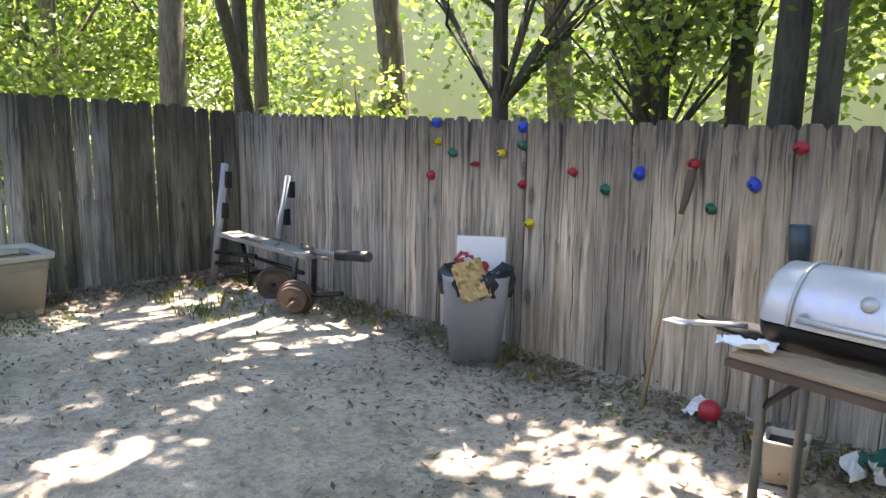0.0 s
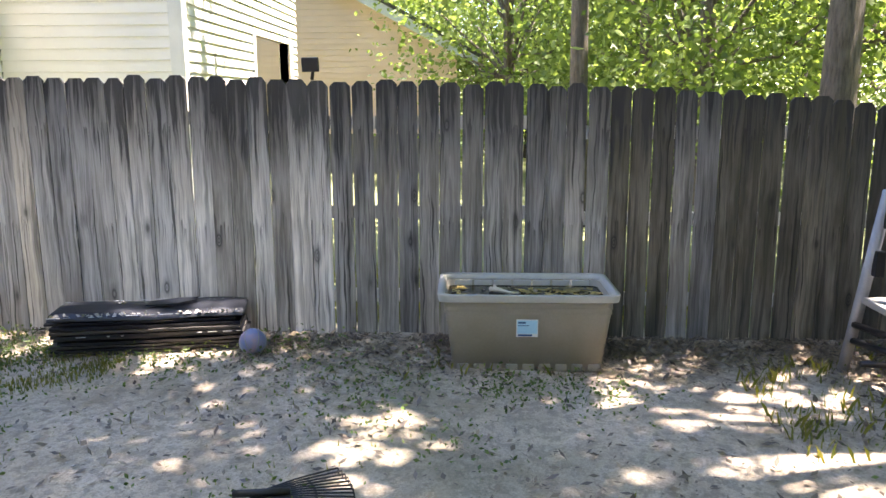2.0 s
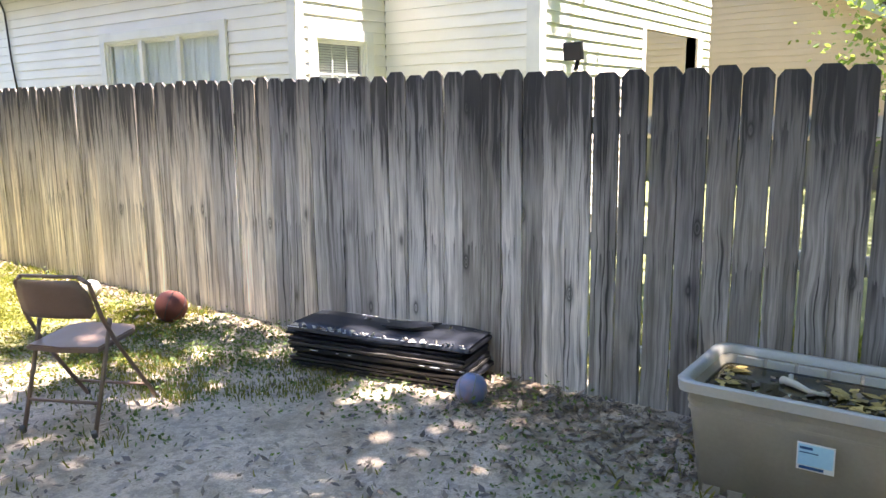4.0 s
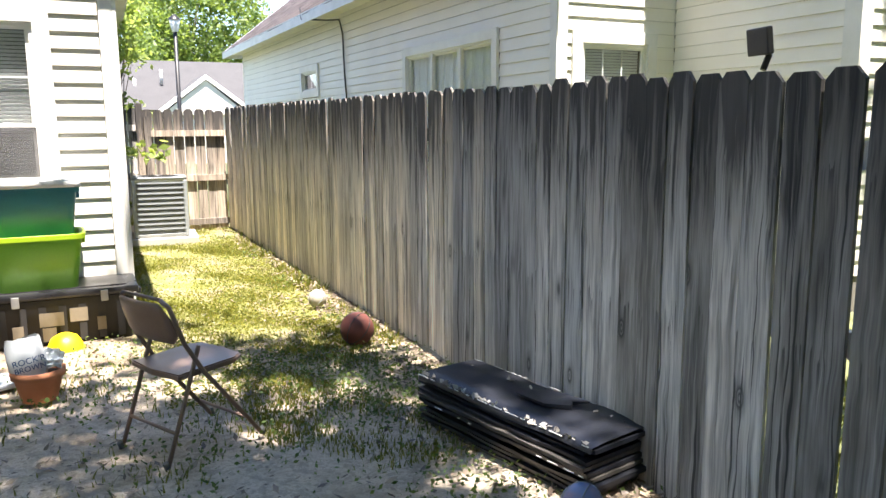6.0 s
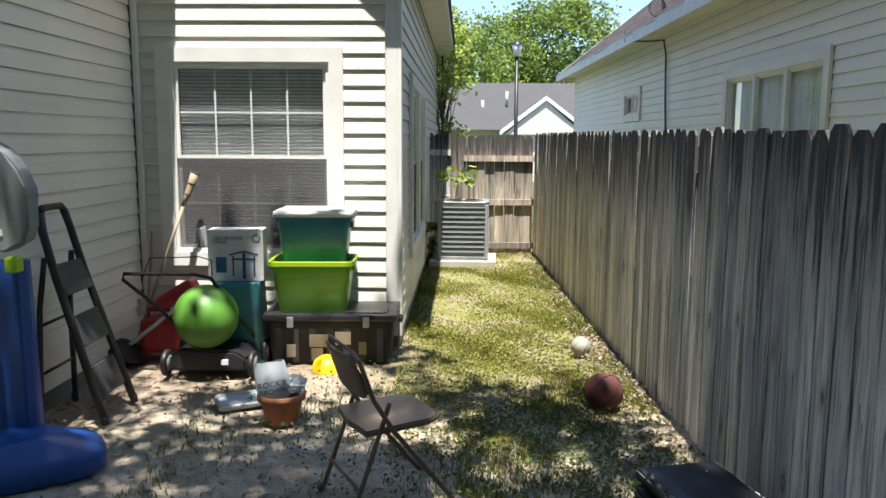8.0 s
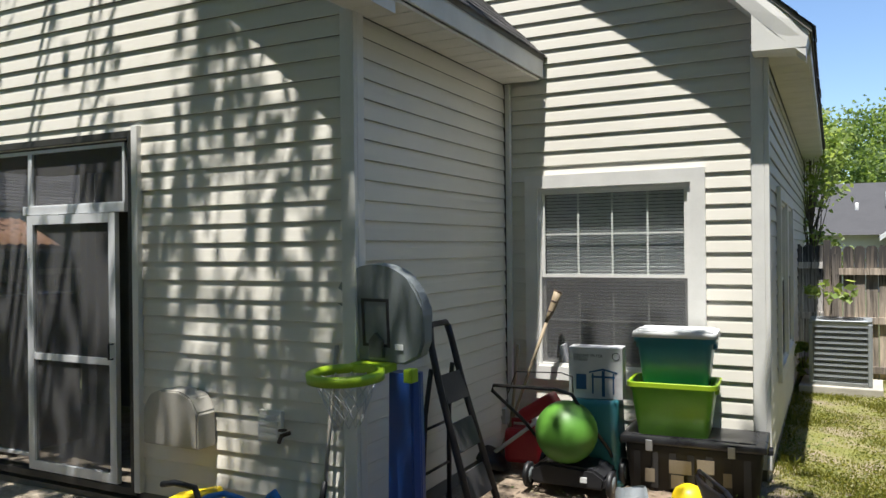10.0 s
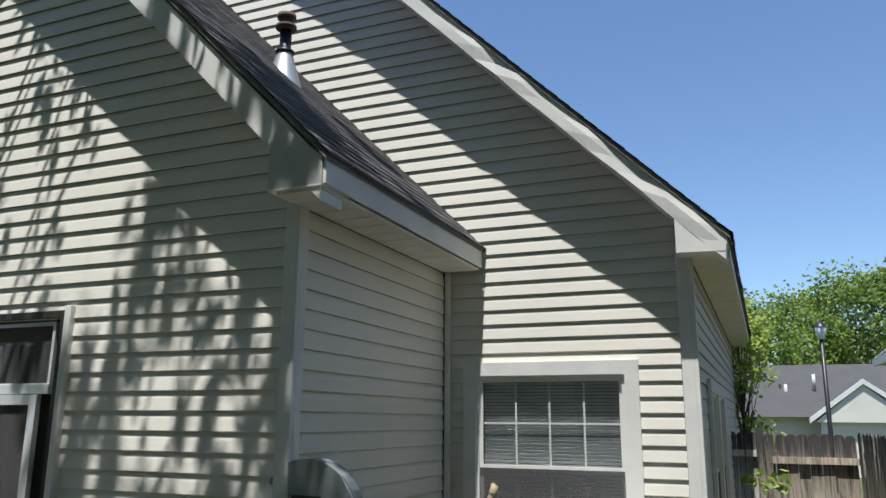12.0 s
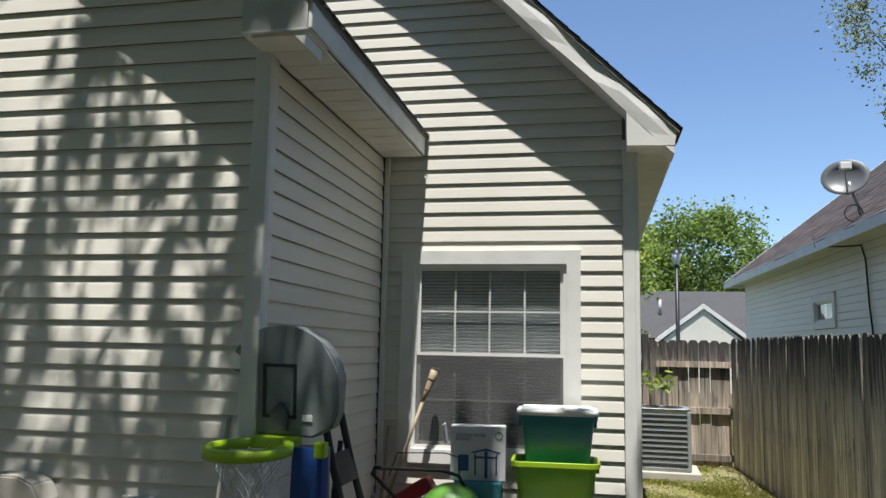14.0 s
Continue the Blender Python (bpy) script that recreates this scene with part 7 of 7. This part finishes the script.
box(bm, -0.09, 0.09, -0.06, 0.06, -0.035, 0.035, pose(0.16, 0.02, 0.46, 0, -18, 10), bev=0.02)
part("grip", bm, BLACK, t)
bm = bmesh.new()
lathe(bm, [(0.0, 0.05), (0.1, 0.04), (0.2, 0.0), (0.19, -0.01), (0.0, 0.0)], 18, pose(-0.38, -0.12, 0.1, 0, 30, 0))
part("guard", bm, BLACK, t)
t = thing("garden_torch", "bamboo tiki torch leaning against the window", "garden torch", at_house(-1.97, -0.42, 0))
bm = bmesh.new()
tube(bm, [(-0.06, -0.02, 0.0), (0.13, 0.12, 0.62), (0.33, 0.25, 1.26)], 0.014, 8)
part("pole", bm, BAMBOO, t)
bm = bmesh.new()
tube(bm, [(0.31, 0.235, 1.2), (0.345, 0.255, 1.29), (0.375, 0.275, 1.38), (0.40, 0.29, 1.46)], [0.015, 0.026, 0.032, 0.037], 10)
part("torch_head", bm, BAMBOO, t, "woven bamboo head")
for k in range(3):
    bm = bmesh.new()
    c = Vector((0.345, 0.255, 1.29)).lerp(Vector((0.40, 0.29, 1.46)), k / 2)
    lathe(bm, [(0.026 + 0.005 * k, -0.006), (0.031 + 0.005 * k, 0.0), (0.026 + 0.005 * k, 0.006)], 12, pose(*c, -12, 18, 0))
    part("binding", bm, RUST, t)
t = thing("garden_pole", "pale wooden pole standing in the corner", "pole", at_house(-2.0, -0.16, 0))
bm = bmesh.new()
tube(bm, [(-0.04, 0, 0), (0.0, 0.05, 0.5), (0.03, 0.1, 0.98)], 0.014, 8)
part("pole", bm, BAMBOO, t)


LADDER = plain("worn_black_enamel", (0.045, 0.042, 0.044), 0.45, 0.3, dirt=0.4)


def step_ladder():
    t = thing("step_ladder", "folded black step ladder leaning on the siding", "ladder", at_house(-1.78, -1.66, 0, 0))
    # the front frame stands out from the wall, the back frame stands by it
    for y in (-0.19, 0.19):
        bm = bmesh.new()
        tube(bm, [(0.21, y * 1.1, 0.0), (-0.06, y * 0.9, 0.9), (-0.13, y * 0.85, 1.18), (-0.15, y * 0.7, 1.29)], 0.025, 8)
        part("front_rail", bm, LADDER, t)
        bm = bmesh.new()
        tube(bm, [(-0.19, y * 1.1, 0.0), (-0.17, y * 0.95, 0.7), (-0.13, y * 0.85, 1.02)], 0.018, 8)
        part("rear_rail", bm, LADDER, t)
        for x in (0.21, -0.19):
            bm = bmesh.new()
            tube(bm, [(x, y * 1.1, -0.002), (x - 0.005, y * 1.1, 0.05)], 0.022, 8)
            part("foot", bm, BLACK, t)
    bm = bmesh.new()
    tube(bm, [(-0.15, -0.135, 1.285), (-0.155, -0.11, 1.315), (-0.155, 0.11, 1.315), (-0.15, 0.135, 1.285)], 0.022, 8)
    part("top_grip", bm, BLACK, t)
    for s, tilt in ((0.24, 70), (0.56, 70), (0.88, 70)):
        bm = bmesh.new()
        x, z = 0.21 - 0.27 * s / 0.9 * 0.9, s
        box(bm, -0.1, 0.1, -0.165, 0.165, -0.014, 0.014, pose(x - 0.02, 0, z, 0, tilt, 0), bev=0.006)
        part("tread", bm, plain("ribbed_tread", (0.05, 0.048, 0.05), 0.6), t)
    for z in (0.3, 0.6):
        bm = bmesh.new()
        tube(bm, [(-0.18, -0.19, z), (-0.18, 0.19, z)], 0.01, 6)
        part("crossbar", bm, BLACK_M, t)


step_ladder()


def basketball_hoop():
    t = thing("toy_basketball_hoop", "blue toy basketball stand with grey backboard", "basketball hoop", pose(3.36, 2.30, 0, 0, 0, 0))
    bm = bmesh.new()
    rings = []
    for z, w, d, r in ((0.0, 0.80, 0.46, 0.17), (0.015, 0.84, 0.50, 0.19), (0.10, 0.83, 0.49, 0.19), (0.135, 0.76, 0.43, 0.17), (0.165, 0.60, 0.34, 0.14), (0.215, 0.36, 0.27, 0.10), (0.222, 0.28, 0.22, 0.09)):
        rings.append([bm.verts.new((cx * (w / 2 - r) + r * math.cos(radians(a0 + 15 * q)), cy * (d / 2 - r) + r * math.sin(radians(a0 + 15 * q)), z)) for cx, cy, a0 in ((1, 1, 0), (-1, 1, 90), (-1, -1, 180), (1, -1, 270)) for q in range(7)])
    for a, b in zip(rings, rings[1:]):
        for q in range(28):
            bm.faces.new((a[q], a[(q + 1) % 28], b[(q + 1) % 28], b[q])).smooth = True
    bm.faces.new(rings[0][::-1])
    bm.faces.new(rings[-1])
    part("base", bm, BLUE, t, "rounded blue water-filled base", m=pose(0.07, -0.14, 0, 0, 0, 34))
    bm = bmesh.new()
    pts = [(-0.085, -0.06), (0.085, -0.06), (0.1, 0.0), (0.085, 0.06), (-0.085, 0.06), (-0.1, 0.0)]
    a = [bm.verts.new((x * 1.15, y * 1.15, 0.1)) for x, y in pts]
    b = [bm.verts.new((x, y, 1.1)) for x, y in pts]
    for i in range(6):
        bm.faces.new((a[i], a[(i + 1) % 6], b[(i + 1) % 6], b[i]))
    bm.faces.new(b)
    bmesh.ops.bevel(bm, geom=[e for e in bm.edges if abs(e.verts[0].co.z - e.verts[1].co.z) > 0.5], offset=0.008, segments=2, affect="EDGES")
    part("post", bm, BLUE, t, m=pose(0.0, 0.03, 0, 0, 0, -8))
    bb = pose(-0.17, 0.0, 1.43, 3, 0, -8)
    bm = bmesh.new()
    out = [(-0.345, -0.14), (-0.31, -0.22), (-0.2, -0.275), (0.2, -0.275), (0.31, -0.22), (0.345, -0.14), (0.35, 0.02)] + [(0.35 * math.cos(a), 0.02 + 0.30 * math.sin(a)) for a in np.linspace(0.12, math.pi - 0.12, 18)] + [(-0.35, 0.02)]
    prism(bm, out, -0.028, 0.07)
    bmesh.ops.bevel(bm, geom=[e for e in bm.edges if abs(e.verts[0].co.y - e.verts[1].co.y) < 0.01], offset=0.012, segments=3, affect="EDGES")
    board = part("backboard", bm, GREY_P, t, "grey rounded plastic backboard", m=bb)
    part("target_square", frame_bm(-0.085, 0.085, -0.16, 0.095, 0.018, -0.034, -0.029), BLACK, board)
    bm = bmesh.new()
    box(bm, 0.14, 0.2, -0.0335, -0.0285, -0.19, -0.155, bev=0.002)
    part("badge", bm, WHITE_P, board)
    bm = bmesh.new()
    prism(bm, [(-0.04, -0.24), (0.06, -0.24), (0.06, -0.14), (0.01, -0.09), (-0.04, -0.14)], -0.055, -0.03)
    part("rim_bracket", bm, plain("dark_grey_plastic", (0.08, 0.09, 0.09), 0.45), board)
    rc = Vector((-0.02, -0.30, -0.30))
    bm = bmesh.new()
    n = 40
    rings = []
    for k in range(n):
        a = k * math.tau / n
        rings.append([bm.verts.new((rc.x + r * math.cos(a), rc.y + r * math.sin(a), rc.z + z)) for r, z in ((0.19, -0.028), (0.225, -0.028), (0.228, 0.024), (0.19, 0.028))])
    for k in range(n):
        p, q = rings[k], rings[(k + 1) % n]
        for i in range(4):
            bm.faces.new((p[i], p[(i + 1) % 4], q[(i + 1) % 4], q[i])).smooth = True
    box(bm, rc.x - 0.12, rc.x + 0.15, rc.y + 0.17, rc.y + 0.3, rc.z - 0.02, rc.z + 0.03, bev=0.012)
    rim = part("rim", bm, LIME_R, board, "lime green plastic rim")
    bm = bmesh.new()
    for k in range(12):
        for s in (1, -1):
            pts = []
            for j in range(6):
                a = (k + s * j * 0.5) * math.tau / 12
                r = 0.185 - 0.022 * j
                pts.append(rc + Vector((r * math.cos(a), r * math.sin(a), -0.02 - 0.055 * j)))
            tube(bm, pts, 0.0032, 4)
    part("net", bm, NETTING, rim)["kind"] = "stuff"
    bm = bmesh.new()
    box(bm, 0.06, 0.12, -0.12, -0.04, 1.06, 1.14, bev=0.01)
    part("clamp", bm, LIME_R, t)


basketball_hoop()


def trike():
    t = thing("toy_tricycle", "blue and grey plastic tricycle with lime seat", "tricycle", pose(2.50, 1.80, 0, 0, 0, 0))
    bm = bmesh.new()
    tube(bm, [(0.12, 0.0, 0.34), (0.05, -0.02, 0.3), (-0.08, -0.05, 0.17), (-0.2, -0.1, 0.06)], [0.045, 0.05, 0.045, 0.04], 12)
    part("frame", bm, plain("blue_grey_plastic", (0.20, 0.25, 0.36), 0.35), t)
    bm = bmesh.new()
    tube(bm, [(-0.21, -0.04, 0.36), (-0.17, -0.03, 0.38), (-0.08, 0.0, 0.405), (0.04, 0.0, 0.39), (0.12, 0.0, 0.36), (0.2, 0.0, 0.37), (0.25, 0.0, 0.43), (0.29, -0.01, 0.46), (0.36, -0.03, 0.4)], [0.02, 0.022, 0.018, 0.018, 0.032, 0.02, 0.018, 0.022, 0.021], 10)
    part("handlebar", bm, BLUE_L, t)
    bm = bmesh.new()
    tube(bm, [(0.15, 0, 0.37), (0.17, 0, 0.24), (0.2, 0, 0.12)], [0.035, 0.05, 0.03], 10)
    part("fork", bm, plain("blue_grey_plastic_dark", (0.07, 0.09, 0.15), 0.4), t)
    for x, y, r in ((0.25, 0.0, 0.13), (-0.28, -0.2, 0.1), (-0.1, 0.2, 0.1)):
        bm = bmesh.new()
        lathe(bm, [(r * 0.3, -0.03), (r * 0.85, -0.034), (r, -0.02), (r, 0.02), (r * 0.85, 0.034), (r * 0.3, 0.03)], 26, pose(x, y, r, 82, 0, 62))
        w = part("wheel", bm, plain("dark_grey_tyre", (0.05, 0.055, 0.07), 0.6), t)
        bm = bmesh.new()
        lathe(bm, [(0.0, -0.036), (r * 0.45, -0.035), (r * 0.45, 0.035), (0.0, 0.036)], 16, pose(x, y, r, 82, 0, 62))
        part("hub", bm, BLUE_L, w)
    bm = bmesh.new()
    pts = [(r * math.cos(a), r * math.sin(a)) for a in np.linspace(0.2, 2.2, 10) for r in (0.165,)]
    tube(bm, [(0.25 + x * 0.5, x * 0.8 * 0, 0.13 + z) for x, z in pts], 0.04, 8)
    part("fender", bm, BLUE_L, t)
    bm = bmesh.new()
    lathe(bm, [(0.0, 0.0), (0.09, 0.0), (0.12, 0.03), (0.115, 0.06), (0.06, 0.035), (0.0, 0.03)], 20, pose(-0.12, 0.06, 0.12, 4, -6, 0), sx=1.25)
    part("seat", bm, plain("pale_lime_plastic", (0.42, 0.5, 0.09), 0.45), t)
    return t


trike()
t = thing("toy_truck", "blue and yellow toy truck heaped by the wall", "toy", pose(2.05, 2.02, 0, 0, 0, 10))
bm = bmesh.new()
box(bm, -0.2, 0.14, -0.12, 0.12, 0.12, 0.3, pose(0, 0, 0, 0, -12, 0), bev=0.03)
part("tipper", bm, YELLOW, t)
bm = bmesh.new()
box(bm, 0.02, 0.36, -0.13, 0.13, 0.06, 0.17, bev=0.03)
part("body", bm, BLUE_L, t)
bm = bmesh.new()
tube(bm, [(-0.2, -0.14, 0.38), (-0.1, -0.15, 0.4), (0.04, -0.15, 0.38), (0.1, -0.15, 0.22), (0.16, -0.15, 0.1)], 0.02, 8)
part("handle", bm, BLACK, t)
for x in (-0.12, 0.22):
    bm = bmesh.new()
    lathe(bm, [(0.0, -0.03), (0.07, -0.03), (0.07, 0.03), (0.0, 0.03)], 18, pose(x, -0.14, 0.07, 90, 0, 0))
    part("wheel", bm, BLACK, t)


# ---- air conditioner ----
def air_conditioner():
    t = thing("air_conditioner", "grey outdoor air conditioner unit on a concrete pad", "air conditioner", pose(5.92, 9.22, 0, 0, 0, -4))
    bm = bmesh.new()
    box(bm, -0.46, 0.46, -0.42, 0.42, -0.02, 0.09, bev=0.012)
    part("pad", bm, CONCRETE, t, "cracked pale concrete pad")
    bm = bmesh.new()
    box(bm, -0.3, 0.3, -0.28, 0.28, 0.12, 0.84)
    part("coil", bm, AC_D, t)
    bm = bmesh.new()
    tub(bm, 0.70, 0.66, 0.055, 0.98, 0.06, 0.2, z0=0.84)
    part("top", bm, AC_M, t)
    bm = bmesh.new()
    tub(bm, 0.68, 0.64, 0.05, 1.0, 0.05, 0.03, z0=0.09)
    part("base", bm, AC_M, t)
    for x in (-0.325, 0.325):
        for y in (-0.305, 0.305):
            bm = bmesh.new()
            box(bm, x - 0.025, x + 0.025, y - 0.025, y + 0.025, 0.1, 0.86, bev=0.012)
            part("corner_post", bm, AC_M, t)
    # ten louvred bands on the front and on both sides
    for turn, half, out in ((0, 0.30, 0.322), (90, 0.28, 0.342), (-90, 0.28, 0.342)):
        m = pose(0, 0, 0, 0, 0, turn)
        for k in range(10):
            z = 0.155 + k * 0.0685
            bm = bmesh.new()
            prism(bm, [(-half, z + 0.046), (half, z + 0.046), (half, z + 0.066), (-half, z + 0.066)], -out, -out + 0.016)
            prism(bm, [(-half, z + 0.044), (half, z + 0.044), (half, z + 0.046), (-half, z + 0.046)], -out - 0.008, -out + 0.012)
            part("louvre", bm, AC_M, t, m=m)
            bm = bmesh.new()
            for q in range(22):
                x = -half + 0.012 + q * (2 * half - 0.024) / 21
                box(bm, x - 0.004, x + 0.004, -out + 0.002, -out + 0.01, z, z + 0.046)
            part("grille", bm, AC_M, t, m=m)
    for k in range(9):
        bm = bmesh.new()
        r = 0.05 + k * 0.028
        tube(bm, [(r * math.cos(a * math.tau / 24), r * math.sin(a * math.tau / 24), 0.897) for a in range(25)], 0.004, 5, cap=False)
        part("fan_guard_ring", bm, BLACK_M, t)


air_conditioner()
